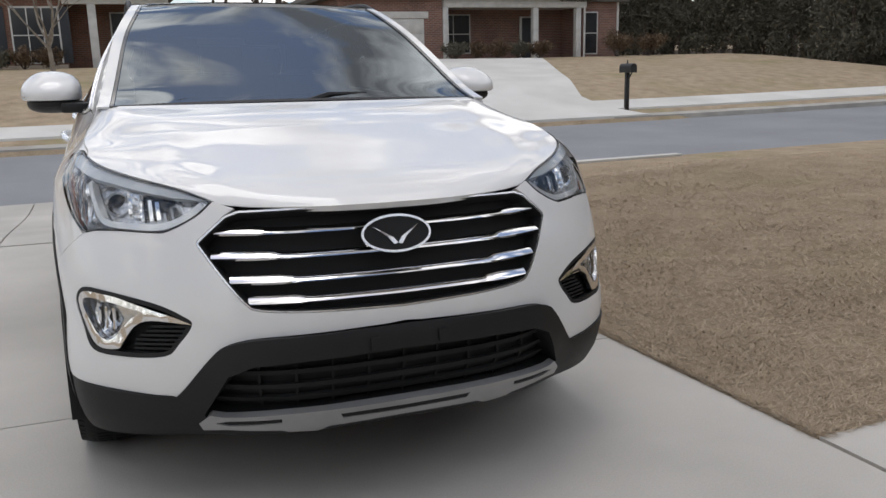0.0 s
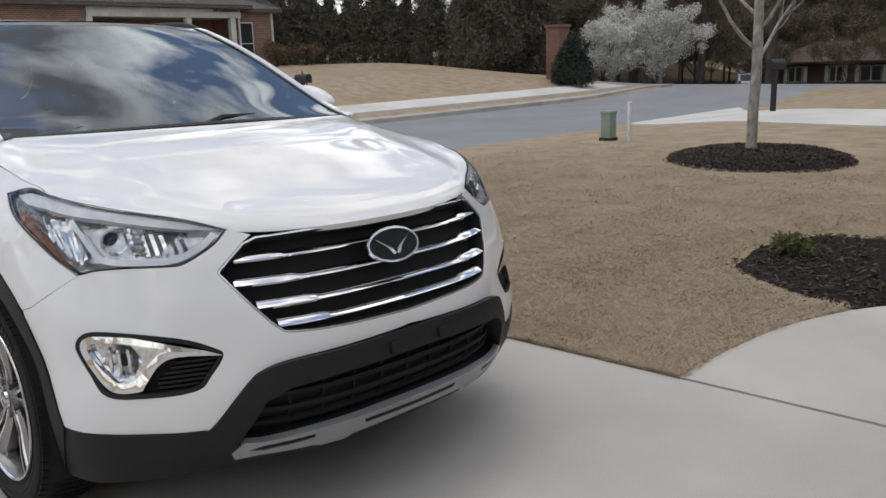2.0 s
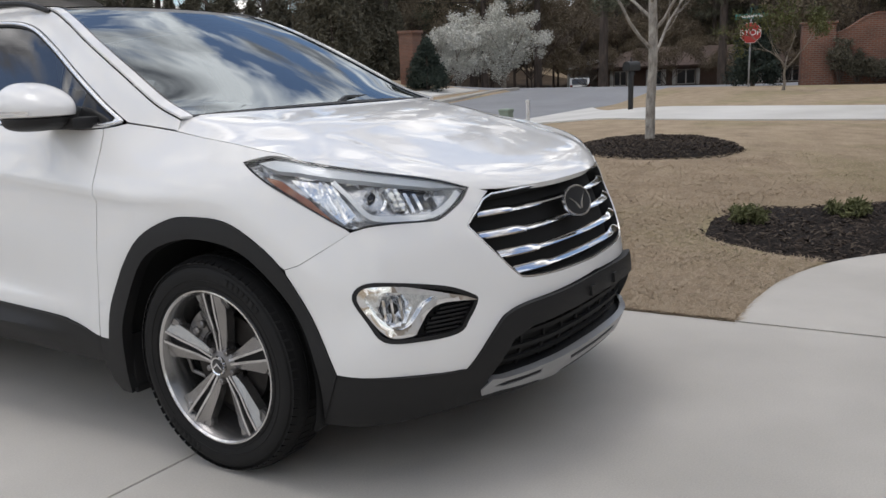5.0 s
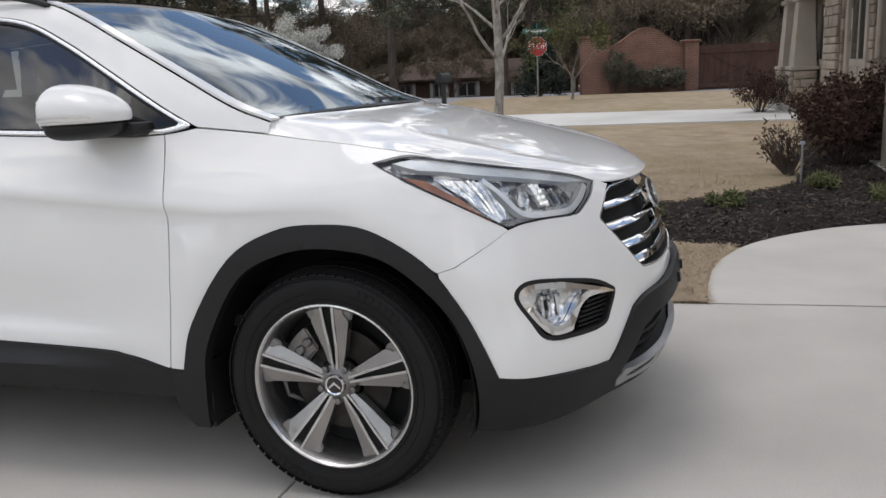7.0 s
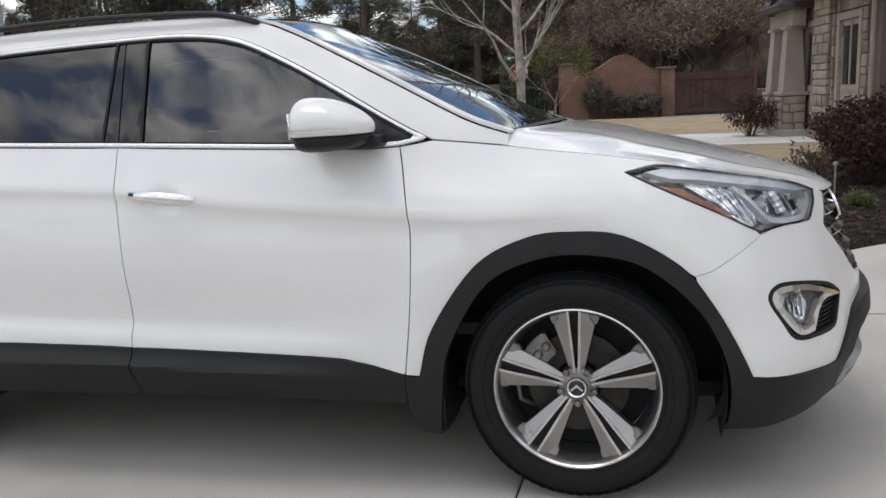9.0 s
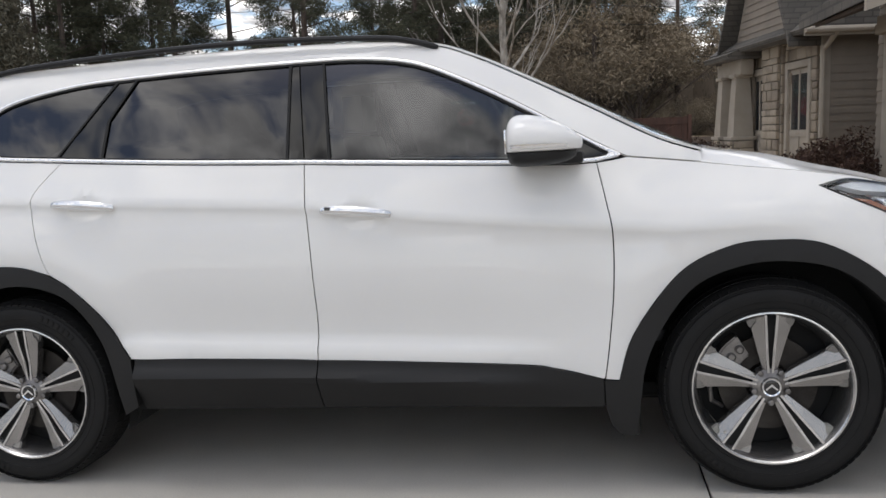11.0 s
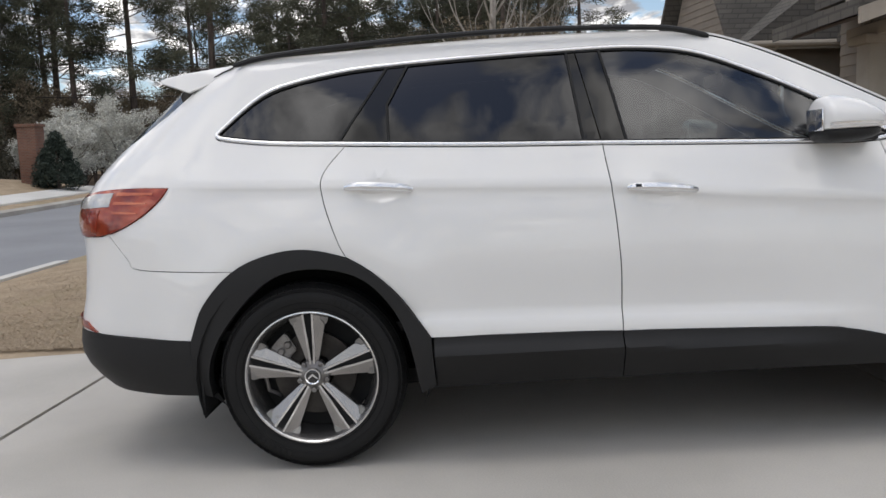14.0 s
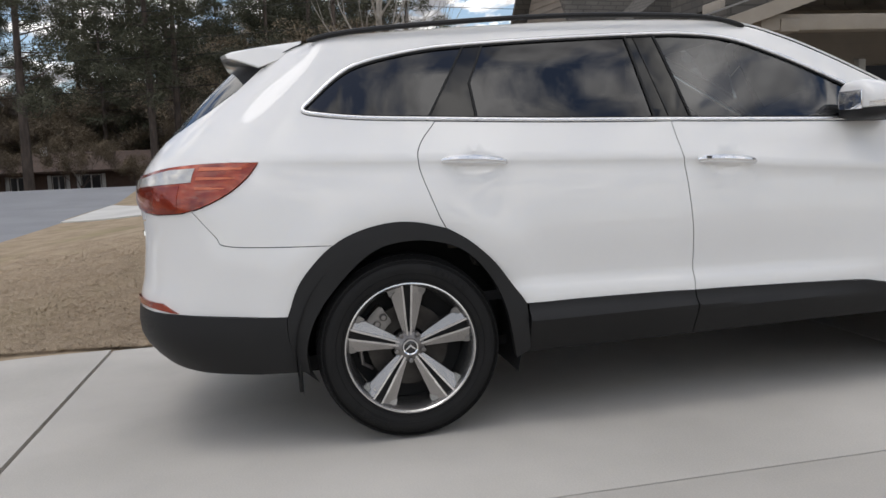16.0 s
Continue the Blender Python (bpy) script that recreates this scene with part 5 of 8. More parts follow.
for x, y in ((-0.38, 1.50), (0.38, 1.50)):
    part("front_seat", seat(x, y), M_SEAT, CAR, "beige leather seat")
part("rear_bench", seat(0, 2.42, 0.62), M_SEAT, CAR, "beige leather rear bench")
part("cabin_floor", box(-0.75, 0.75, 0.3, 3.4, 0.50, 0.54), M_DASH, CAR)
part("rear_view_mirror", box(-0.11, 0.11, 0.93, 0.96, 1.45, 1.51, 0.01), M_DASH, CAR)
hl = loft([lambda u, i=i: roof_row(i)(u * 0.97) - Vector((0, 0, 0.05)) for i in range(0, nr, 3)], 12)
part("headlining", hl, M_SEAT, CAR, "beige cloth headlining")

# ---- ground ----
GX, GY = 0.0137, 0.0244  # the land's slope against the driveway slab


def land(x, y):
    """Height of the open ground."""
    d = math.hypot(max(-7.0 - x, 0, x - 1.4), max(-9.0 - y, 0, y - 4.3))
    z = ease(d / 5.0) * (GX * x + GY * y)
    z += (0.55 * ease((y - 16.6) / 4.5) + 0.80 * ease((y - 18.5) / 12.5)) * ease((34 - x) / 10 + 0.35)
    z += 0.10 * ease((x - 1.5) / 3.0) * ease((6.0 - y) / 1.5) * ease((y + 1.0) / 2.0) * ease((14.5 - x) / 1.5)
    z += 2.6 * ease((y - 40) / 40)
    # beyond the side street the land falls away
    z -= 1.95 * ease((x - 33) / 30) * ease((y - 1) / 8) * ease((62 - y) / 20)
    # the street lies in a shallow dip
    z -= 0.30 * ease((y - 4.4) / 4.0) * (1 - ease((y - 14.6) / 2.8)) * ease((31 - x) / 6)
    return z


UP = Vector((-GX, -GY, 1)).normalized().to_track_quat("Z", "Y").to_matrix().to_4x4()
UP = Matrix.Rotation(math.atan(GY), 4, "X") @ Matrix.Rotation(-math.atan(GX), 4, "Y")


def upright(x, y, z=None, rz=0.0, sc=1.0):
    """Stands a thing plumb on the land."""
    return Matrix.Translation((x, y, land(x, y) if z is None else z)) @ UP @ pose(0, 0, 0, 0, 0, rz) @ Matrix.Scale(sc, 4)


M_GRASS = mat("dormant_grass", (0.41, 0.325, 0.228), 0.95, 0, (0.240, 0.184, 0.126), 2.6, 26, bump=0.010, bump_scale=30, spec=0.1, contrast=0.66, fine_amt=0.6, mid=0.5)


def weedy(m):
    """Faint olive patches of early weeds in the lawn."""
    nt = m.node_tree
    n, L = nt.nodes.new, nt.links.new
    p = nt.nodes["Principled BSDF"]
    src = p.inputs["Base Color"].links[0].from_socket
    co, no, rp, mx = n("ShaderNodeTexCoord"), n("ShaderNodeTexNoise"), n("ShaderNodeValToRGB"), n("ShaderNodeMix")
    no.inputs["Scale"].default_value, no.inputs["Detail"].default_value, no.inputs["Roughness"].default_value = 0.42, 8, 0.62
    rp.color_ramp.elements[0].position, rp.color_ramp.elements[1].position = 0.50, 0.72
    rp.color_ramp.elements[1].color = (0.75, 0.75, 0.75, 1)
    mx.data_type = "RGBA"
    mx.inputs["B"].default_value = (0.235, 0.215, 0.105, 1)
    L(co.outputs["Object"], no.inputs["Vector"])
    L(no.outputs["Fac"], rp.inputs["Fac"])
    L(rp.outputs["Color"], mx.inputs["Factor"])
    L(src, mx.inputs["A"])
    L(mx.outputs["Result"], p.inputs["Base Color"])


weedy(M_GRASS)
M_ASPHALT = mat("asphalt", (0.275, 0.280, 0.292), 0.85, 0, (0.212, 0.216, 0.226), 0.5, 190, bump=0.004, bump_scale=160, spec=0.3, fine_amt=0.5, contrast=0.6)
M_CONCRETE = mat("driveway_concrete", (0.535, 0.508, 0.464), 0.85, 0, (0.400, 0.379, 0.344), 0.8, 150, bump=0.002, bump_scale=240, spec=0.3, contrast=0.36, fine_amt=0.35)
M_PALECONC = mat("pale_concrete", (0.64, 0.625, 0.59), 0.88, 0, (0.53, 0.515, 0.48), 0.6, 90, bump=0.002, bump_scale=200, spec=0.2)
M_KERB = mat("kerb_concrete", (0.44, 0.42, 0.38), 0.88, 0, (0.33, 0.31, 0.28), 1.5, 90, bump=0.003, bump_scale=90, spec=0.2)
M_MULCH = mat("dark_mulch", (0.035, 0.028, 0.024), 0.95, 0, (0.012, 0.010, 0.009), 22, 120, bump=0.03, bump_scale=60, spec=0.15)


def sheet(poly, name, material, label, category, up=0.0, step=0.5, z=None, thick=0.0, kind="structure"):
    pts, tri = fill(poly, (), step)
    bm = bmesh.new()
    vs = [bm.verts.new((x, y, (land(x, y) if z is None else z(x, y)) + (up(x, y) if callable(up) else up))) for x, y in pts]
    for f in tri:
        bm.faces.new([vs[i] for i in f])
    bmesh.ops.recalc_face_normals(bm, faces=bm.faces)
    bm.normal_update()
    if sum(f.normal.z for f in bm.faces) < 0:
        bmesh.ops.reverse_faces(bm, faces=bm.faces)
    if thick:
        rim = [e for e in bm.edges if e.is_boundary]
        made = bmesh.ops.extrude_edge_only(bm, edges=rim)["geom"]
        for v in made:
            if isinstance(v, bmesh.types.BMVert):
                v.co.z -= thick
        bmesh.ops.recalc_face_normals(bm, faces=bm.faces)
    ob = finish(bm, name, material)
    return tagged(ob, label, category, kind=kind)


KERB_Y, FAR_Y = 8.4, 15.4


def bend(x):
    """The street's gentle sweep."""
    return 0.035 * max(0.0, x - 14.0) ** 1.35 * 0.35


def ground_z(x, y):
    z = land(x, y)
    street = KERB_Y + 0.0 < y - bend(x) < FAR_Y and x < 32
    cross = 31 < x < 44
    return z - (0.16 if street or cross else 0.02)


def build_ground():
    xs = sorted({*np.arange(-30, 60, 0.75).round(3), *np.arange(-400, -30, 25), *np.arange(60, 110, 2.5), *np.arange(110, 460, 25)})
    ys = sorted({*np.arange(-20, 45, 0.75).round(3), *np.arange(-400, -20, 25), *np.arange(45, 70, 2.5), *np.arange(70, 460, 25), KERB_Y, KERB_Y + 0.02, FAR_Y})
    bm = bmesh.new()
    g = [[bm.verts.new((x, y, ground_z(x, y))) for x in xs] for y in ys]
    for a, b in zip(g, g[1:]):
        for k in range(len(xs) - 1):
            bm.faces.new((a[k], a[k + 1], b[k + 1], b[k]))
    return tagged(finish(bm, "ground", M_GRASS), "dormant tan lawn grass over gently sloping ground", "ground", kind="structure")


build_ground()
near_edge = [(x, KERB_Y + bend(x)) for x in range(-60, 33, 3)]
far_edge = [(x, FAR_Y + bend(x)) for x in range(-60, 33, 3)]
sheet([*near_edge, (31, 2.0), (33, -6), (34, -60), (44, -60), (44, 60), (33, 60), (32.5, 24), *far_edge[::-1]], "road", M_ASPHALT, "worn blue-grey asphalt residential street", "road", up=-0.10, step=1.2)


def strip(line, w, name, material, label, up, thick=0.14, category="kerb"):
    """A band of width w along a line, to its left."""
    bm = bmesh.new()
    line = [Vector((x, y, 0)) for x, y in line]
    rows = []
    for i, p in enumerate(line):
        d = (line[min(i + 1, len(line) - 1)] - line[max(i - 1, 0)]).normalized()
        nn = Vector((-d.y, d.x, 0))
        q = p + nn * w
        rows.append([bm.verts.new((v.x, v.y, land(v.x, v.y) + h)) for v, h in ((p, up - thick), (p + nn * 0.012, up), (q - nn * 0.012, up), (q, up - thick))])
    for a, b in zip(rows, rows[1:]):
        for k in range(3):
            bm.faces.new((a[k], b[k], b[k + 1], a[k + 1]))
    bmesh.ops.recalc_face_normals(bm, faces=bm.faces)
    bm.normal_update()
    return tagged(finish(bm, name, material), label, category, kind="structure")


strip([p for p in near_edge if p[0] <= -6], -0.16, "kerb_near_west", M_KERB, "low concrete kerb along the street", 0.02)
strip([(x, KERB_Y + bend(x)) for x in np.arange(2.7, 8.2, 0.6)], -0.16, "kerb_near_east", M_PALECONC, "low concrete kerb along the street", 0.02)
strip([(x, KERB_Y + bend(x)) for x in np.arange(8.1, 16.4, 0.8)], -0.16, "kerb_near_sunken", M_KERB, "low concrete kerb sunk in the turf", -0.035)
strip([p for p in far_edge if p[0] <= 7.5], 0.32, "kerb_far_west", M_KERB, "low concrete kerb along the far side of the street", 0.02)
strip([(x, FAR_Y + bend(x)) for x in np.arange(11.5, 33, 0.8)], 0.32, "kerb_far_east", M_KERB, "low concrete kerb along the far side of the street", 0.02)
strip([(x, FAR_Y + 0.95 + bend(x)) for x in np.arange(-60, 31, 1.5)], 1.25, "pavement", M_PALECONC, "pale concrete pavement across the street", 0.03, 0.06, "pavement")


def ring_point(a, b):
    """The mulch ring round the young tree: unit circle to the plan."""
    return 8.45 + 0.93 * 1.32 * a - 0.37 * 1.10 * b, 1.62 + 0.37 * 1.32 * a + 0.93 * 1.10 * b


def in_ring(x, y):
    dx, dy = x - 8.45, y - 1.62
    return ((0.93 * dx + 0.37 * dy) / 1.32) ** 2 + ((-0.37 * dx + 0.93 * dy) / 1.10) ** 2


# driveway slabs
JX, JY = (-7.0, -4.6, -1.66, 1.47), (-9.0, -3.8, 0.21, 4.43)
for i, (y0, y1) in enumerate(zip(JY, JY[1:])):
    for k, (x0, x1) in enumerate(zip(JX, JX[1:])):
        bm = bmesh.new()
        add_box(bm, x0 + 0.004, x1 - 0.004, y0 + 0.004, y1 - 0.004, -0.12, 0.0, 0.006)
        tagged(finish(bm, "driveway_slab", M_CONCRETE), "pale broom-finished concrete driveway slab", "driveway", "driveway slabs", "structure")
tagged(finish(box(-6.99, 1.46, -8.9, 4.41, -0.13, -0.012), "driveway_joint", M_MULCH), "dark sand-filled joint between slabs", "driveway", kind="structure")
sheet([(-7.0, 4.44), (-1.67, 4.44), (-1.67, 8.38), (-8.6, 8.38)], "driveway_apron_west", M_CONCRETE, "pale concrete driveway apron", "driveway", up=0.005, thick=0.1)
sheet([(-1.655, 4.44), (1.47, 4.44), (1.6, 5.6), (2.6, 8.38), (-1.655, 8.38)], "driveway_apron_east", M_CONCRETE, "pale concrete driveway apron", "driveway", up=0.005, thick=0.1)
sheet([(44.2, -40), (104, -40), (104, 64), (44.2, 64)], "woodland_floor", mat("leaf_litter", (0.085, 0.062, 0.042), 0.95, 0, (0.045, 0.033, 0.024), 0.8, 12, bump=0.02, bump_scale=9, spec=0.1), "dark leaf litter under the trees", "woodland floor", up=0.03, step=2.0)
walk_edge = [tuple(p) for p in spline([(1.485, -1.10), (1.95, -1.10), (2.5, -1.16), (3.05, -1.36), (3.47, -1.70), (3.77, -2.1), (3.95, -2.6), (4.2, -3.3), (5.0, -4.2), (6.0, -4.6)], 6)]
walk_in = [tuple(p) for p in spline([(5.6, -6.2), (4.2, -5.4), (3.0, -4.2), (2.4, -3.3), (1.9, -2.75), (1.485, -2.65)], 5)]
sheet([*walk_edge, *walk_in], "footpath", M_CONCRETE, "pale curved concrete footpath to the porch", "footpath", up=0.0, step=0.25, thick=0.1)
bed = [tuple(p) for p in spline([(3.05, -1.30), (3.15, -0.90), (3.55, -0.36), (4.2, -0.25), (4.85, -0.45), (5.2, -1.05), (6.1, -1.85), (7.0, -2.05), (9.0, -2.3), (12.5, -2.6)], 5)]
BED = [*bed, (12.7, -5.0), (6.0, -5.0), *walk_edge[::-1][2:-12]]
BED_RIM = np.array(dense(BED, 0.08))


def bed_up(x, y):
    """Height of the mulch over the lawn: a low mound that runs out at its edge."""
    d = float(np.hypot(BED_RIM[:, 0] - x, BED_RIM[:, 1] - y).min())
    return -0.024 + 0.055 * ease(d / 0.30) + 0.022 * noise.noise((x * 3, y * 3, 0)) * ease(d / 0.2)


def ring_up(x, y):
    r = max(0, 1 - in_ring(x, y))
    return -0.024 + 0.125 * r**0.6 + 0.02 * noise.noise((x * 4, y * 4, 0)) * min(1, 4 * r)


sheet(BED, "mulch_bed", M_MULCH, "dark shredded-bark planting bed beside the path", "mulch bed", up=bed_up, step=0.12)
sheet([ring_point(math.cos(a) * (1 + 0.04 * math.sin(3 * a) + 0.02 * math.sin(11 * a)), math.sin(a) * (1 + 0.03 * math.sin(7 * a))) for a in np.linspace(0, 2 * math.pi, 60)[:-1]], "mulch_ring", M_MULCH, "dark mulch mound round the young tree", "mulch bed", up=ring_up, step=0.12)
sheet([(16.4, 8.42), (16.0, 7.5), (14.9, 5.9), (14.45, 4.0), (14.3, 2.0), (14.6, 0.2), (14.9, -3.3), (18.7, -3.3), (18.6, 2), (18.5, 5), (19.8, 6.8), (22.8, 8.5)], "neighbour_driveway", M_PALECONC, "pale concrete driveway of the house next door", "driveway", up=0.012, step=0.6, thick=0.1)
sheet([(6.9, 15.45), (12.6, 15.45), (12.0, 16.6), (12.2, 18.2), (16.5, 28.5), (12.0, 29.5), (9.5, 20), (7.6, 16.6)], "opposite_driveway", M_PALECONC, "pale concrete driveway of the house opposite", "driveway", up=0.05, step=0.8, thick=0.1)

# ---- surfaces of houses and plants ----


def brick_mat(name, c1, c2, mortar, scale=1.0, axes="xz"):
    m = bpy.data.materials.new(name)
    m.use_nodes = True
    nt = m.node_tree
    p = nt.nodes["Principled BSDF"]
    p.inputs["Roughness"].default_value = 0.9
    n, L = nt.nodes.new, nt.links.new
    co, sep, com, br, no, mx, bp = n("ShaderNodeTexCoord"), n("ShaderNodeSeparateXYZ"), n("ShaderNodeCombineXYZ"), n("ShaderNodeTexBrick"), n("ShaderNodeTexNoise"), n("ShaderNodeMix"), n("ShaderNodeBump")
    L(co.outputs["Object"], sep.inputs[0])
    add = n("ShaderNodeMath")
    L(sep.outputs["X"], add.inputs[0])
    L(sep.outputs["Y"], add.inputs[1])
    L(add.outputs[0], com.inputs["X"])
    L(sep.outputs["Z"], com.inputs["Y"])
    L(com.outputs[0], br.inputs["Vector"])
    br.inputs["Color1"].default_value, br.inputs["Color2"].default_value, br.inputs["Mortar"].default_value = (*c1, 1), (*c2, 1), (*mortar, 1)
    br.inputs["Scale"].default_value = 1.0
    br.inputs["Brick Width"].default_value, br.inputs["Row Height"].default_value, br.inputs["Mortar Size"].default_value = 0.22 * scale, 0.075 * scale, 0.010 * scale
    no.inputs["Scale"].default_value, no.inputs["Detail"].default_value = 1.2, 6
    L(co.outputs["Object"], no.inputs["Vector"])
    mx.data_type, mx.blend_type = "RGBA", "MULTIPLY"
    mx.inputs["Factor"].default_value = 0.6
    L(br.outputs["Color"], mx.inputs["A"])
    rp = n("ShaderNodeValToRGB")
    rp.color_ramp.elements[0].position, rp.color_ramp.elements[0].color = 0.3, (0.6, 0.6, 0.6, 1)
    rp.color_ramp.elements[1].position, rp.color_ramp.elements[1].color = 0.7, (1.15, 1.12, 1.1, 1)
    L(no.outputs["Fac"], rp.inputs["Fac"])
    L(rp.outputs["Color"], mx.inputs["B"])
    L(mx.outputs["Result"], p.inputs["Base Color"])
    bp.inputs["Distance"].default_value = 0.008
    bp.invert = True
    L(br.outputs["Fac"], bp.inputs["Height"])
    L(bp.outputs["Normal"], p.inputs["Normal"])
    return m


def leaf_mat(name, a, b, c, rough=0.75):
    """Foliage: each leaf takes a shade of its own."""
    m = bpy.data.materials.new(name)
    m.use_nodes = True
    nt = m.node_tree
    p = nt.nodes["Principled BSDF"]
    p.inputs["Roughness"].default_value = rough
    p.inputs["Specular IOR Level"].default_value = 0.2
    n, L = nt.nodes.new, nt.links.new
    g, r, info, add = n("ShaderNodeNewGeometry"), n("ShaderNodeValToRGB"), n("ShaderNodeObjectInfo"), n("ShaderNodeMath")
    add.operation = "MULTIPLY_ADD"
    add.inputs[1].default_value = 0.7
    L(g.outputs["Random Per Island"], add.inputs[0])
    mul = n("ShaderNodeMath")
    mul.operation = "MULTIPLY"
    mul.inputs[1].default_value = 0.3
    L(info.outputs["Random"], mul.inputs[0])
    L(mul.outputs[0], add.inputs[2])
    e = r.color_ramp.elements
    e[0].color, e[1].color = (*a, 1), (*c, 1)
    k = e.new(0.5)
    k.color = (*b, 1)
    L(add.outputs[0], r.inputs["Fac"])
    L(r.outputs["Color"], p.inputs["Base Color"])
    return m


M_BRICK = brick_mat("red_brick", (0.27, 0.125, 0.092), (0.19, 0.09, 0.068), (0.32, 0.28, 0.245))
M_BRICK2 = brick_mat("orange_brick", (0.24, 0.10, 0.062), (0.17, 0.075, 0.05), (0.22, 0.19, 0.16))
M_BROWNBRICK = brick_mat("brown_brick", (0.12, 0.065, 0.045), (0.09, 0.05, 0.036), (0.14, 0.12, 0.10))
M_SHINGLE = brick_mat("roof_shingle", (0.125, 0.115, 0.10), (0.098, 0.090, 0.08), (0.075, 0.069, 0.062), 1.5)
M_TRIM = mat("white_trim", (0.62, 0.61, 0.58), 0.6, 0, (0.50, 0.49, 0.46), 3, 60)
M_TAN = mat("tan_siding", (0.235, 0.198, 0.16), 0.75, 0, (0.195, 0.164, 0.132), 2, 60, vary=0.12, stretch=(1, 1, 1))
M_TANTRIM = mat("tan_trim", (0.36, 0.315, 0.26), 0.7, 0, (0.30, 0.26, 0.21), 3, 60)
M_STONE = mat("field_stone", (0.34, 0.285, 0.22), 0.9, 0, (0.19, 0.155, 0.12), 3, 40, bump=0.012, bump_scale=14, vary=0.5, contrast=0.6)
M_MORTAR = mat("stone_mortar", (0.27, 0.24, 0.20), 0.95, 0, (0.20, 0.18, 0.15), 8, 90, bump=0.004)
M_SOFFIT = mat("brown_soffit", (0.085, 0.060, 0.045), 0.8, 0, (0.06, 0.042, 0.032), 3, 50)
M_DARKWIN = mat("dark_window", (0.035, 0.038, 0.042), 0.12, 0, (0.022, 0.024, 0.028), 1.2, 30, coat=0.6)
M_SHUTTER = mat("dark_shutter", (0.03, 0.033, 0.04), 0.6, 0, (0.02, 0.022, 0.027), 3, 60)
M_GATE = mat("dark_stained_wood", (0.085, 0.042, 0.030), 0.85, 0, (0.055, 0.028, 0.02), 6, 60, vary=0.3, stretch=(1, 1, 0.2))
M_BARK = mat("grey_bark", (0.30, 0.265, 0.22), 0.95, 0, (0.17, 0.145, 0.115), 9, 70, bump=0.01, bump_scale=30, stretch=(1, 1, 0.4))
M_PALEBARK = mat("pale_bark", (0.46, 0.425, 0.375), 0.92, 0, (0.20, 0.18, 0.155), 14, 80, bump=0.006, bump_scale=40, stretch=(1, 1, 0.5))
M_PINEBARK = mat("pine_bark", (0.12, 0.092, 0.075), 0.95, 0, (0.055, 0.043, 0.036), 5, 40, bump=0.03, bump_scale=12, stretch=(1, 1, 0.3))
M_TWIG = leaf_mat("bare_twigs", (0.10, 0.08, 0.066), (0.15, 0.12, 0.095), (0.22, 0.18, 0.145))
M_NEEDLE = leaf_mat("pine_needles", (0.050, 0.053, 0.035), (0.088, 0.090, 0.060), (0.145, 0.142, 0.094))
M_CYPRESS = leaf_mat("cypress_leaf", (0.07, 0.065, 0.047), (0.11, 0.102, 0.075), (0.17, 0.155, 0.115))
M_SPRUCE = leaf_mat("spruce_leaf", (0.018, 0.026, 0.022), (0.034, 0.046, 0.037), (0.060, 0.074, 0.058))
M_BLOSSOM = leaf_mat("white_blossom", (0.34, 0.33, 0.28), (0.58, 0.57, 0.51), (0.78, 0.77, 0.72))
M_RUSSET = leaf_mat("russet_leaf", (0.030, 0.017, 0.014), (0.058, 0.032, 0.024), (0.09, 0.056, 0.039))
M_OLIVE = leaf_mat("olive_leaf", (0.05, 0.058, 0.02), (0.10, 0.105, 0.04), (0.16, 0.15, 0.07))
M_DRYLEAF = leaf_mat("dry_leaf", (0.07, 0.045, 0.03), (0.12, 0.08, 0.05), (0.18, 0.13, 0.085))
M_BLADE = leaf_mat("dry_grass_blade", (0.235, 0.176, 0.120), (0.385, 0.298, 0.205), (0.53, 0.435, 0.32))
M_TUFT = leaf_mat("green_tuft", (0.075, 0.085, 0.035), (0.12, 0.128, 0.055), (0.18, 0.18, 0.09))
M_POST = mat("black_metal", (0.018, 0.018, 0.018), 0.5, 0.2, (0.012, 0.012, 0.012))
M_GALV = mat("galvanised_steel", (0.36, 0.37, 0.38), 0.45, 0.8, (0.27, 0.28, 0.29), 6, 80)
M_RED = mat("sign_red", (0.42, 0.035, 0.03), 0.45, 0, (0.34, 0.03, 0.026), 4, 60)
M_WHITE = mat("sign_white", (0.75, 0.75, 0.74), 0.5, 0, (0.66, 0.66, 0.65), 4, 60)
M_GREENSIGN = mat("sign_green", (0.03, 0.19, 0.16), 0.45, 0, (0.025, 0.15, 0.13), 4, 60)
M_UTIL = mat("utility_green", (0.27, 0.33, 0.27), 0.65, 0, (0.21, 0.26, 0.21), 4, 40)


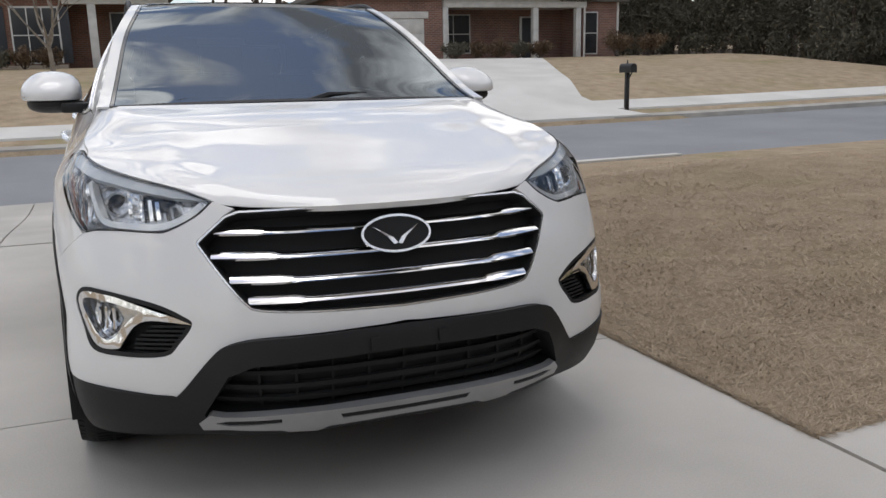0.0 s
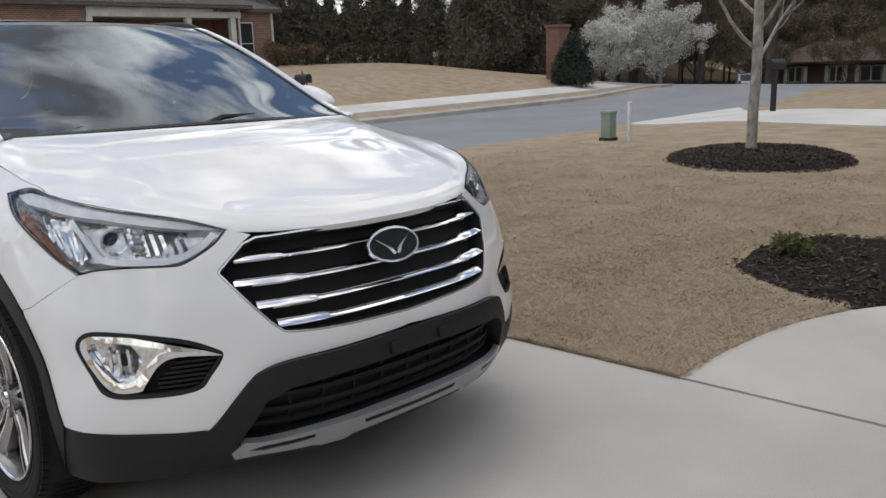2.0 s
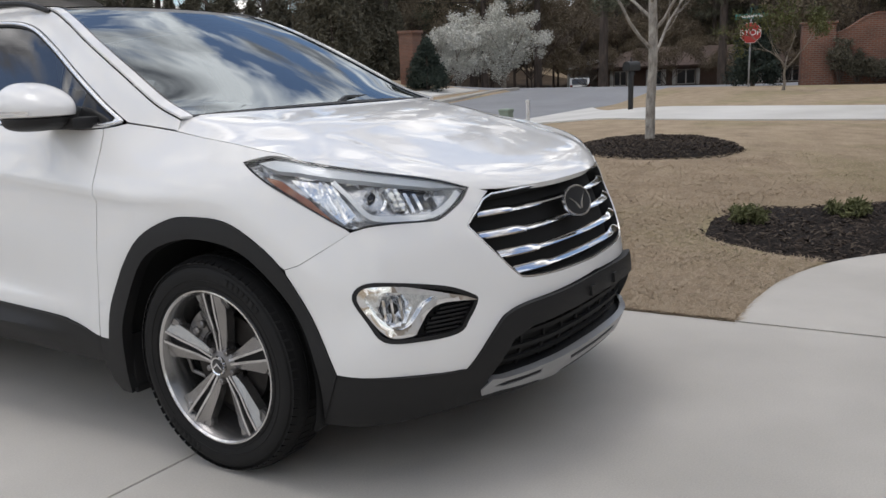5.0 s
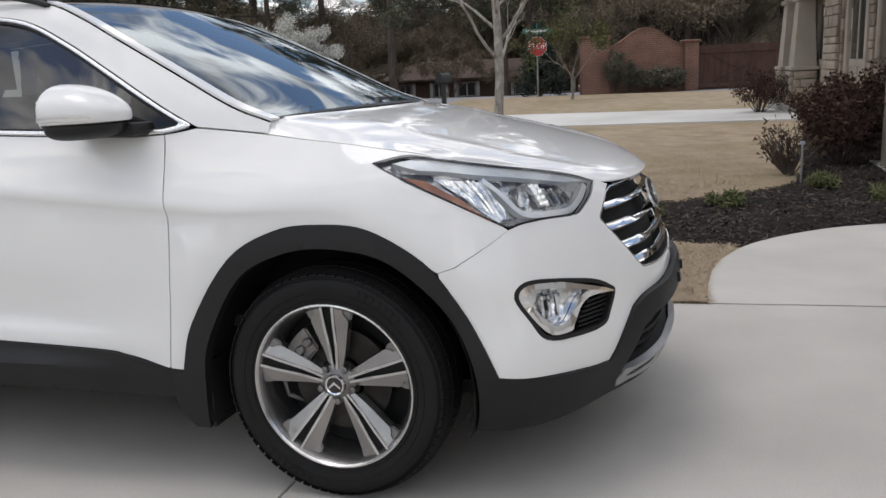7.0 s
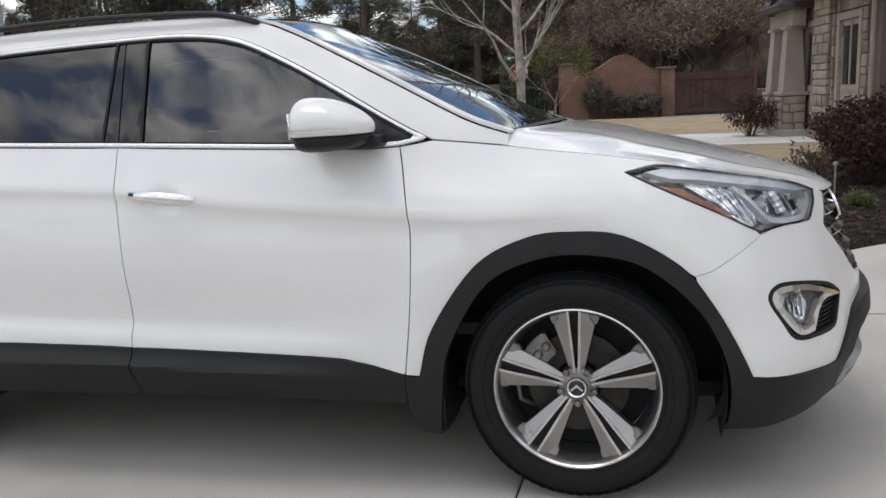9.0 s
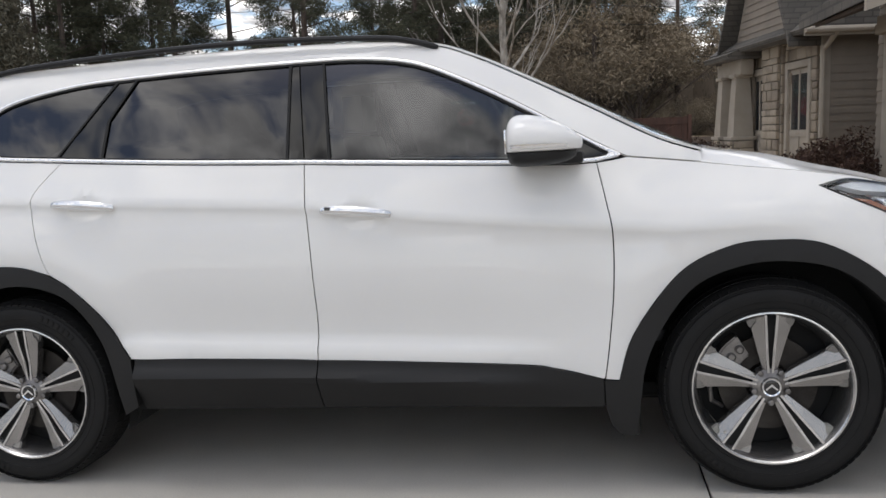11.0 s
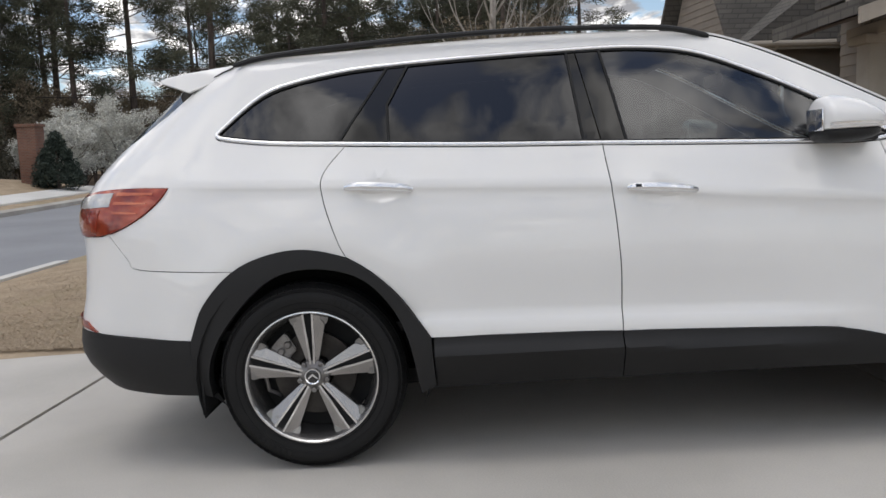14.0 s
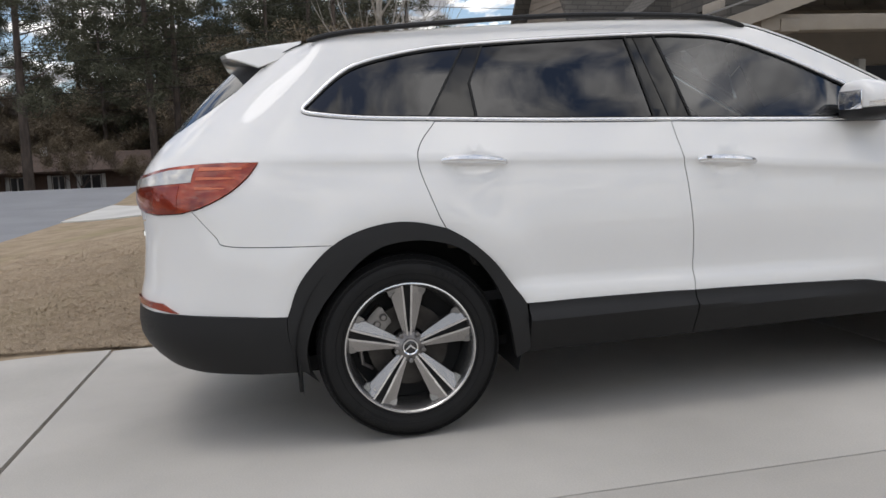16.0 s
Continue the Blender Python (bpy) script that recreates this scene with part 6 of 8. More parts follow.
def leaves(name, clumps, count, length, width, material, parent, seed=1, flat=0.0, droop=0.0, kind=True):
    """Many single leaves about clump centres (x, y, z, radius)."""
    rng = np.random.default_rng(seed)
    c = np.array(clumps, float)
    w = c[:, 3] ** 2
    pick = rng.choice(len(c), count, p=w / w.sum())
    d = rng.normal(size=(count, 3))
    d /= np.linalg.norm(d, axis=1)[:, None]
    r = c[pick, 3] * rng.random(count) ** 0.45
    pos = c[pick, :3] + d * r[:, None] * (1, 1, 1 - flat)
    a = rng.normal(size=(count, 3)) * (1, 1, 1 - flat * 0.5) + (0, 0, -droop)
    a /= np.linalg.norm(a, axis=1)[:, None]
    b = np.cross(a, rng.normal(size=(count, 3)))
    b /= np.linalg.norm(b, axis=1)[:, None]
    ln = length * rng.uniform(0.6, 1.3, count)[:, None]
    v = np.stack([pos - a * ln / 2 - b * width / 2, pos - a * ln / 2 + b * width / 2, pos + a * ln / 2], 1).reshape(-1, 3)
    me = bpy.data.meshes.new(name)
    me.from_pydata(v.tolist(), [], np.arange(3 * count).reshape(-1, 3).tolist())
    me.materials.append(material)
    ob = new(name, me)
    ob.parent = parent
    if kind:
        ob["kind"] = "stuff"
    return ob


def grow(bm, p, d, length, r, depth, rng, tips, sides=6, spread=0.55, gravity=0.0, split=(2, 4), shrink_to=0.68):
    """A branching limb; tips collects the ends."""
    pts, rad = [p], [r]
    n = 4
    for i in range(n):
        d = (d + Vector(rng.normal(size=3)) * 0.10 + Vector((0, 0, -gravity * 0.05))).normalized()
        p = p + d * length / n
        pts.append(p)
        rad.append(r * (1 - 0.38 * (i + 1) / n))
    add_tube(bm, pts, rad, sides, caps=False)
    if depth == 0:
        tips.append(p)
        return
    for k in range(int(rng.integers(*split))):
        q = Vector(rng.normal(size=3))
        q = (d + q.normalized() * spread + Vector((0, 0, 0.12))).normalized()
        at = pts[-1] if k == 0 else pts[int(rng.integers(2, n + 1))]
        grow(bm, at, q, length * shrink_to * rng.uniform(0.8, 1.15), rad[-1] * 0.78, depth - 1, rng, tips, max(3, sides - 1), spread, gravity, split, shrink_to)


def bare_tree(name, m, seed, height, r, trunk, depth, label, cat="tree", fork=None, material=None):
    rng = np.random.default_rng(seed)
    t = thing(name, m, label, cat)
    bm = bmesh.new()
    base = Vector((0, 0, -0.05))
    line = [base + Vector((0.02 * math.sin(i), 0.02 * math.cos(2 * i), trunk * i / 5)) for i in range(6)]
    add_tube(bm, line, [r * (1.25 if i == 0 else 1 - 0.06 * i) for i in range(6)], 10, caps=False)
    part("trunk", bm, material or M_BARK, t)
    bm, tips = bmesh.new(), []
    n = fork or 4
    for k in range(n):
        a = 2 * math.pi * k / n + rng.uniform(-0.3, 0.3)
        up = 0.95 if k else 2.2
        d = Vector((math.cos(a) * 0.8, math.sin(a) * 0.8, up)).normalized()
        grow(bm, line[-1] - Vector((0, 0, 0.25 * trunk * rng.random() * (k > 0))), d, (height - trunk) * 0.42, r * 0.46, depth, rng, tips, 6, 0.5)
    part("branch", bm, material or M_BARK, t)
    return t, tips


def pine(seed, height=17.0):
    rng = np.random.default_rng(seed)
    t = thing("pine_tree", Matrix.Identity(4), "tall dark loblolly pine with a bare lower trunk", "tree", "pines behind the street")
    bm = bmesh.new()
    lean = rng.uniform(-0.3, 0.3, 2)
    line = [Vector((lean[0] * (i / 8) ** 2, lean[1] * (i / 8) ** 2, height * i / 8 - 0.2)) for i in range(9)]
    add_tube(bm, line, [0.24 * (1 - 0.105 * i) + 0.02 for i in range(9)], 8)
    part("trunk", bm, M_PINEBARK, t)
    bm, clumps = bmesh.new(), []
    z = height * rng.uniform(0.26, 0.38)
    while z < height * 0.98:
        f = (z / height)
        ln = height * 0.26 * (1.15 - f) ** 0.7 * rng.uniform(0.6, 1.2)
        a = rng.uniform(0, 2 * math.pi)
        tr = line[0].lerp(line[-1], f)
        p0 = Vector((tr.x, tr.y, z))
        d = Vector((math.cos(a), math.sin(a), rng.uniform(-0.1, 0.45)))
        mid, end = p0 + d * ln * 0.5 + Vector((0, 0, -0.1)), p0 + d * ln + Vector((0, 0, rng.uniform(-0.2, 0.5)))
        add_tube(bm, [p0, mid, end], [0.06 * (1.2 - f), 0.04 * (1.2 - f), 0.012], 4, caps=False)
        for k in range(int(rng.integers(2, 5))):
            q = mid.lerp(end, rng.uniform(0.1, 1.15)) + Vector(rng.normal(size=3)) * 0.45
            clumps.append((q.x, q.y, q.z, rng.uniform(0.45, 0.95)))
        z += height * rng.uniform(0.014, 0.034)
    clumps.append((line[-1].x, line[-1].y, height, 0.7))
    part("limb", bm, M_PINEBARK, t)
    leaves("crown", clumps, 11500, 0.36, 0.055, M_NEEDLE, t, seed, flat=0.35)
    return t


def cone_tree(name, seed, h, r, material, label, n=5000, leaf=(0.22, 0.09), group="", skirt=0.03, cat="tree"):
    rng = np.random.default_rng(seed)
    t = thing(name, Matrix.Identity(4), label, cat, group)
    part("trunk", tube([(0, 0, -0.1), (0, 0, h * 0.5), (0, 0, h * 0.95)], [0.09, 0.06, 0.015], 6), M_PINEBARK, t)
    clumps = []
    for k in range(150):
        f = rng.random() ** 0.75
        z = h * (skirt + (0.97 - skirt) * f)
        rr = r * (1 - f) ** 0.8 * (0.78 + 0.35 * rng.random()) + 0.05
        a = rng.uniform(0, 2 * math.pi)
        clumps.append((rr * 0.75 * math.cos(a), rr * 0.75 * math.sin(a), z, 0.16 * h / 4 + 0.28 * rr))
    leaves("crown", clumps, n, leaf[0], leaf[1], material, t, seed, droop=-0.5)
    return t


def wood_tree(seed, h=13.0):
    """A bare woodland tree with a haze of twigs."""
    rng = np.random.default_rng(seed)
    t, tips = bare_tree("woodland_tree", Matrix.Identity(4), seed, h, 0.16, h * 0.36, 3, "bare brown woodland tree", material=M_PINEBARK, fork=4)
    t["group"] = "bare trees of the wood"
    cl = [(p.x, p.y, p.z, rng.uniform(0.5, 1.1)) for p in tips]
    leaves("twig", cl, 3500, 0.55, 0.022, M_TWIG, t, seed)
    return t


def place_copies(ob, spots, rng, squash=0.2):
    first = True
    for x, y, s in spots:
        m = upright(x, y, None, rng.uniform(0, 360)) @ Matrix.Diagonal((s, s, s * rng.uniform(1 - squash, 1 + squash), 1))
        if first:
            ob.matrix_world = m
            first = False
        else:
            o = copy_thing(ob, m)
            o.matrix_basis = m


rng0 = np.random.default_rng(11)

# pines along and behind the cross street
spots = []
for k in range(54):
    x = rng0.uniform(44, 66)
    y = -18 + 80 * (k + rng0.random()) / 54
    if 43 < x < 72 and 3 < y < 30:
        x = rng0.uniform(76, 88)
    size = rng0.uniform(0.85, 1.25)
    if y < -6 or (y > 17 and k % 5 > 2) or (y > 34 and k % 5 > 1):
        continue
    spots.append((x, y, size))
spots += [(45.2, 17.1, 1.15), (46.8, 10.6, 1.0), (48.5, 9.4, 1.1), (47.5, 26.5, 1.0), (48, 4.0, 0.95), (45.5, 33, 1.0), (49.5, 28.6, 1.1), (52.0, 35.0, 1.15), (47.0, 31.2, 0.95), (56.0, 41.0, 1.2), (43.5, 37.0, 1.05), (50.5, 24.0, 1.05), (58.0, 33.5, 1.2), (54.0, 47.0, 1.15)]
spots += [(rng0.uniform(76, 88), -3 + 23 * (k + rng0.random()) / 14, rng0.uniform(0.85, 1.15)) for k in range(14)]
for i, sd in enumerate((3, 7, 19, 23)):
    place_copies(pine(sd, (17, 19, 15.5, 18)[i]), spots[i::4], rng0)
# a bare wood behind the houses opposite
spots = [(rng0.uniform(-25, 60), 0, rng0.uniform(0.8, 1.25)) for k in range(64)]
spots = [(x, 46 + rng0.uniform(0, 26) - 0.12 * max(0, x), s) for x, _, s in spots] + [(rng0.uniform(60, 80), rng0.uniform(-45, 40), rng0.uniform(0.55, 0.9)) for k in range(30)] + [(rng0.uniform(46, 60), rng0.uniform(-7, 3), rng0.uniform(0.45, 0.75)) for k in range(12)] + [(rng0.uniform(76, 90), rng0.uniform(2, 30), rng0.uniform(0.6, 0.85)) for k in range(18)]
spots = [(x, y, s) for x, y, s in spots if (y - 1.1) / (x + 3.85) > -0.085]
for i, sd in enumerate((4, 9, 14)):
    place_copies(wood_tree(sd, (13, 15, 12)[i]), spots[i::3], rng0)
spots = [(rng0.uniform(20, 44), rng0.uniform(48, 66), rng0.uniform(0.7, 1.0)) for k in range(14)]
place_copies(pine(31, 16), spots, rng0)

M_BRUSH = leaf_mat("brush_leaf", (0.12, 0.095, 0.066), (0.20, 0.16, 0.11), (0.31, 0.25, 0.175))


def brush_tree(seed, h=8.0):
    """A budding tree of the thicket, brown and olive."""
    rng = np.random.default_rng(seed)
    t, tips = bare_tree("thicket_tree", Matrix.Identity(4), seed, h, 0.11, h * 0.2, 3, "budding brown and olive thicket tree", material=M_PINEBARK, fork=6)
    t["group"] = "trees of the thicket"
    leaves("foliage", [(p.x, p.y, p.z, rng.uniform(0.5, 1.2)) for p in tips], 11000, 0.24, 0.075, M_BRUSH, t, seed)
    return t


rng1 = np.random.default_rng(29)
spots = [(rng1.uniform(38, 60), -24 + 27 * (k + rng1.random()) / 34, rng1.uniform(0.75, 1.2)) for k in range(34)]
spots += [(rng1.uniform(74, 92), -2 + 52 * (k + rng1.random()) / 40, rng1.uniform(0.8, 1.3)) for k in range(40)]
spots += [(rng1.uniform(46, 58), 23 + 20 * (k + rng1.random()) / 12, rng1.uniform(0.6, 0.95)) for k in range(12)]
spots += [(57.5, 17.2, 0.55), (58.4, 13.5, 0.45), (59.0, 9.4, 0.5)]
spots = [(x, y, s * (0.36 if (y - 1.1) / (x + 3.85) < -0.085 else 1.0)) for x, y, s in spots]
for i, sd in enumerate((33, 37)):
    place_copies(brush_tree(sd, (8.0, 9.0)[i]), spots[i::2], rng1)

# clipped evergreens in front of the wall across the street
spots = [(25.0, 35.2, 0.95), (26.3, 34.4, 1.1), (27.4, 33.6, 0.8), (28.4, 32.9, 0.95), (29.6, 32.0, 1.15), (30.6, 31.0, 0.8), (31.4, 30.0, 1.1), (32.2, 28.9, 0.9), (32.9, 27.8, 0.85), (33.5, 26.7, 1.25), (34.4, 25.7, 1.2), (34.9, 24.9, 1.0), (24.0, 36.3, 0.9)]
place_copies(cone_tree("cypress_tree", 5, 4.4, 1.25, M_CYPRESS, "dark evergreen cypress in a screen row", 9000, (0.20, 0.07), "cypress screen"), spots[::2], rng0, 0.1)
place_copies(cone_tree("cypress_tree", 8, 4.6, 1.15, M_CYPRESS, "dark evergreen cypress in a screen row", 9000, (0.20, 0.07), "cypress screen"), spots[1::2], rng0, 0.1)
sp = cone_tree("holly_tree", 12, 2.8, 1.25, M_SPRUCE, "rounded dark conical holly tree", 9000, (0.16, 0.07), skirt=0.05)
sp.matrix_world = upright(27.6, 18.0, None, 0, 0.80)
sp2 = cone_tree("spruce_tree", 13, 3.0, 1.1, M_SPRUCE, "dark young spruce behind the stop sign", 7000, (0.22, 0.05), skirt=0.04)
sp2.matrix_world = upright(32.0, 5.6)
sp3 = cone_tree("spruce_tree", 17, 7.5, 1.9, M_CYPRESS, "tall dark cedar at the street corner", 9000, (0.3, 0.08), skirt=0.05)
sp3.matrix_world = upright(30.5, 25.5)


def blossom_tree(m, seed, h):
    t, tips = bare_tree("blossom_tree", m, seed, h, 0.13, h * 0.2, 3, "ornamental pear tree in full white blossom", fork=6)
    rng = np.random.default_rng(seed)
    q = rng.normal(size=(70, 3))
    q /= np.linalg.norm(q, axis=1)[:, None]
    q *= rng.random((70, 1)) ** 0.35
    crown = [(0.32 * h * a, 0.32 * h * b, 0.54 * h + 0.42 * h * c, rng.uniform(0.28, 0.6)) for a, b, c in q]
    leaves("blossom", [(p.x, p.y, p.z, rng.uniform(0.2, 0.45)) for p in tips] + crown, 23000, 0.085, 0.075, M_BLOSSOM, t, seed)
    return t


blossom_tree(upright(38.7, 20.3), 21, 4.3)
blossom_tree(upright(37.2, 22.3), 22, 3.9)

# the young trees


def young_tree(m, seed=41, height=5.6):
    """A single leader with thin limbs that rise steeply all round it."""
    rng = np.random.default_rng(seed)
    t = thing("young_tree", m, "young bare maple tree in a mulch ring", "tree")
    n = 14
    line = [Vector((0.035 * math.sin(1.3 * i) * (i > 2), 0.035 * math.cos(0.9 * i) * (i > 2), -0.08 + (height + 0.08) * i / n)) for i in range(n + 1)]
    part("trunk", tube(line, [0.082, 0.068, 0.066, 0.063] + [0.060 * (1 - (i - 3) / (n - 3)) ** 0.8 + 0.006 for i in range(4, n + 1)], 10), M_PALEBARK, t)
    tips, z, k = [], 1.22, 0
    while z < height * 0.93:
        f = (z - 1.2) / (height - 1.2)
        a = 2.4 * k + rng.uniform(-0.3, 0.3)
        out = 0.95 - 0.45 * f + rng.uniform(-0.15, 0.15)
        i = min(n - 1, int((z + 0.08) / (height + 0.08) * n))
        at = line[i].lerp(line[i + 1], (z - line[i].z) / (line[i + 1].z - line[i].z))
        bm = bmesh.new()
        grow(bm, at, Vector((math.cos(a) * out, math.sin(a) * out, 0.80)).normalized(), (0.95 - 0.55 * f) * rng.uniform(0.85, 1.15), 0.026 * (1 - 0.6 * f), 3, rng, tips, 6, 0.42, -1.2, (2, 4), 0.70)
        part("limb", bm, M_PALEBARK, t)
        z += rng.uniform(0.10, 0.24)
        k += 1
    return t


young_tree(upright(8.48, 1.73, 0.14))
lt, _ = bare_tree("ornamental_tree", upright(-2.15, 27.0), 43, 4.6, 0.085, 1.1, 4, "small bare ornamental tree before a brick house", fork=6)
ol, tips = bare_tree("sapling", upright(27.0, 3.5), 47, 3.1, 0.05, 0.9, 3, "slender sapling coming into pale leaf", fork=4)
leaves("foliage", [(p.x, p.y, p.z, 0.3) for p in tips], 2200, 0.12, 0.05, M_OLIVE, ol, 47)


def shrub(name, m, seed, h, w, material, label, n=3500, leaf=(0.07, 0.03), stems=22):
    rng = np.random.default_rng(seed)
    t = thing(name, m, label, "shrub")
    bm, cl = bmesh.new(), []
    for k in range(stems):
        a, q = rng.uniform(0, 2 * math.pi), rng.random() ** 0.6
        end = Vector((math.cos(a) * w * q * 0.5, math.sin(a) * w * q * 0.5, h * rng.uniform(0.65, 1.0) * (1 - 0.25 * q)))
        mid = end * 0.5 + Vector(rng.normal(size=3)) * 0.04
        add_tube(bm, [(0.1 * end.x, 0.1 * end.y, -0.02), mid, end], [0.010, 0.007, 0.003], 4, caps=False)
        for f in (0.55, 0.8, 1.0):
            p = mid.lerp(end, (f - 0.5) * 2)
            cl.append((p.x, p.y, p.z, rng.uniform(0.10, 0.2) * (w / 1.2)))
    part("stem", bm, M_PINEBARK, t)
    if n:
        leaves("foliage", cl, n, leaf[0], leaf[1], material, t, seed)
    return t


shrub("nandina_shrub", upright(7.6, -2.55), 51, 1.0, 1.25, M_RUSSET, "russet-leaved nandina shrub in the mulch bed", 5200)
shrub("nandina_shrub", upright(8.9, -3.0), 52, 1.15, 1.5, M_RUSSET, "russet-leaved nandina shrub in the mulch bed", 5200)
shrub("nandina_shrub", upright(10.3, -3.1), 53, 1.0, 1.3, M_RUSSET, "russet-leaved nandina shrub in the mulch bed", 4200)
shrub("deciduous_shrub", upright(6.8, -1.95), 54, 0.62, 0.75, M_DRYLEAF, "twiggy grey deciduous shrub nearly bare", 260, stems=60)
shrub("nandina_shrub", upright(17.2, -2.2), 55, 1.0, 1.3, M_RUSSET, "russet-leaved nandina shrub by the garage", 3000)
for k, (x, y, h) in enumerate([(32.45, 2.55, 1.75), (32.6, 1.95, 1.15), (32.75, 1.35, 0.85), (32.9, 0.75, 1.0), (33.05, 0.2, 0.9)]):
    shrub("evergreen_shrub", upright(x, y), 60 + k, h, 1.1, M_CYPRESS, "dark evergreen shrub before the brick wall", 3200, (0.12, 0.05))
for k in range(9):
    shrub("foundation_shrub", upright(13.0 + 1.0 * k if k < 5 else -5 + 0.9 * (k - 5), 29.6 if k < 5 else 30.6), 70 + k, 0.75, 1.15, M_DRYLEAF if k % 3 else M_CYPRESS, "low clipped foundation shrub before the brick house", 1500, (0.10, 0.05))
shrub("foundation_shrub", upright(21.0, 29.7), 84, 1.1, 1.5, M_DRYLEAF, "low foundation shrub before the brick house", 2200, (0.10, 0.05))
shrub("foundation_shrub", upright(22.9, 30.0), 85, 1.0, 1.6, M_DRYLEAF, "low foundation shrub before the brick house", 2200, (0.10, 0.05))
for k, (x, y) in enumerate([(3.95, -0.62), (4.55, -1.25), (5.6, -2.1), (6.6, -3.2), (4.9, -2.6)]):
    shrub("perennial_tuft", upright(x, y), 90 + k, 0.16, 0.32, M_TUFT, "small green tuft sprouting through the mulch", 900, (0.09, 0.012), 10)

# ---- houses ----


def window(parent, x0, x1, z0, z1, y, material=None, mullions=1, name="window", facing=-1):
    """A framed window in a wall that faces along y."""
    w = part(name, box(x0 - 0.06, x1 + 0.06, y - 0.05 if facing < 0 else y - 0.02, y + 0.02 if facing < 0 else y + 0.05, z0 - 0.06, z1 + 0.06, 0.008), M_TRIM, parent)
    f = y - 0.056 if facing < 0 else y + 0.052
    part("pane", box(x0, x1, f, f + 0.004, z0, z1), M_DARKWIN, w)
    part("glazing_bar", box(x0, x1, f - 0.012, f + 0.014, (z0 + z1) / 2 - 0.02, (z0 + z1) / 2 + 0.02), M_TRIM, w)
    for k in range(mullions):
        x = x0 + (x1 - x0) * (k + 1) / (mullions + 1)
        part("glazing_bar", box(x - 0.02, x + 0.02, f - 0.012, f + 0.014, z0, z1), M_TRIM, w)
    return w


def roof_hip(x0, x1, y0, y1, z, rise, over=0.35):
    bm = bmesh.new()
    x0, x1, y0, y1 = x0 - over, x1 + over, y0 - over, y1 + over
    d = (y1 - y0) / 2
    a = [bm.verts.new(p) for p in ((x0, y0, z), (x1, y0, z), (x1, y1, z), (x0, y1, z))]
    b = [bm.verts.new(p) for p in ((x0, y0, z - 0.18), (x1, y0, z - 0.18), (x1, y1, z - 0.18), (x0, y1, z - 0.18))]
    r = [bm.verts.new((x0 + d * 0.9, y0 + d, z + rise)), bm.verts.new((x1 - d * 0.9, y0 + d, z + rise))]
    for f in ((a[0], a[1], r[1], r[0]), (a[1], a[2], r[1]), (a[2], a[3], r[0], r[1]), (a[3], a[0], r[0]), (b[3], b[2], b[1], b[0])):
        bm.faces.new(f)
    for k in range(4):
        bm.faces.new((b[k], b[(k + 1) % 4], a[(k + 1) % 4], a[k]))
    bmesh.ops.recalc_face_normals(bm, faces=bm.faces)
    return bm


def house_opposite():
    m = Matrix.Translation((15.5, 31.0, 2.05)) @ UP
    h = thing("brick_house", m, "single-storey red brick house with a white columned porch", "house")
    part("wall", box(-7.0, -2.45, 0, 9, -0.8, 2.85), M_BRICK, h)
    part("wall", box(-2.45, 4.6, 2.2, 9, -0.8, 2.85), M_BRICK, h)
    part("wall", box(4.6, 6.5, 0.25, 9, -0.8, 2.75), M_BRICK, h)
    part("roof", roof_hip(-7.0, 4.7, 0, 9, 2.98, 2.6, 0.4), M_SHINGLE, h)
    part("roof", roof_hip(3.6, 6.6, 0.3, 8.6, 2.86, 1.6, 0.35), M_SHINGLE, h)
    part("porch_beam", box(-2.4, 4.65, -0.05, 0.25, 2.42, 2.80, 0.01), M_TRIM, h)
    part("porch_ceiling", box(-2.4, 4.6, 0.2, 2.2, 2.45, 2.5), M_TRIM, h)
    part("porch_floor", box(-2.4, 4.6, -0.1, 2.2, -0.8, 0.05), M_KERB, h)
    for x in (-2.3, 2.05, 4.25):
        c = part("porch_column", box(x - 0.13, x + 0.13, -0.03, 0.23, 0.05, 2.42, 0.01), M_TRIM, h)
        part("column_base", box(x - 0.18, x + 0.18, -0.07, 0.27, 0.05, 0.22, 0.01), M_TRIM, c)
    window(h, -1.85, -0.25, 0.55, 2.2, 2.2, mullions=1)
    part("door", box(2.35, 3.25, 2.12, 2.22, 0.05, 2.15, 0.01), M_TRIM, h)
    part("door", box(2.45, 3.15, 2.06, 2.13, 0.1, 2.08, 0.01), M_SHUTTER, h, "dark front door")
    window(h, 4.75, 5.35, 0.4, 2.2, 0.25, mullions=0)
    part("corner_board", box(6.44, 6.54, 0.2, 0.36, -0.6, 2.7), M_TRIM, h)
    part("downpipe", tube([(4.55, -0.02, 2.8), (4.55, -0.02, 0.1)], 0.045, 6), M_TRIM, h)
    g = part("garage_door", box(-6.1, -3.3, -0.03, 0.05, -0.5, 1.95, 0.01), M_TRIM, h)
    for i in range(4):
        for k in range(4):
            part("door_panel", box(-6.05 + 0.69 * k, -5.43 + 0.69 * k, -0.045, -0.028, -0.42 + 0.59 * i, 0.08 + 0.59 * i, 0.008), M_TRIM, g)
    part("lintel", box(-6.3, -3.1, -0.06, 0.02, 1.97, 2.25, 0.008), M_TRIM, h)
    return h


house_opposite()


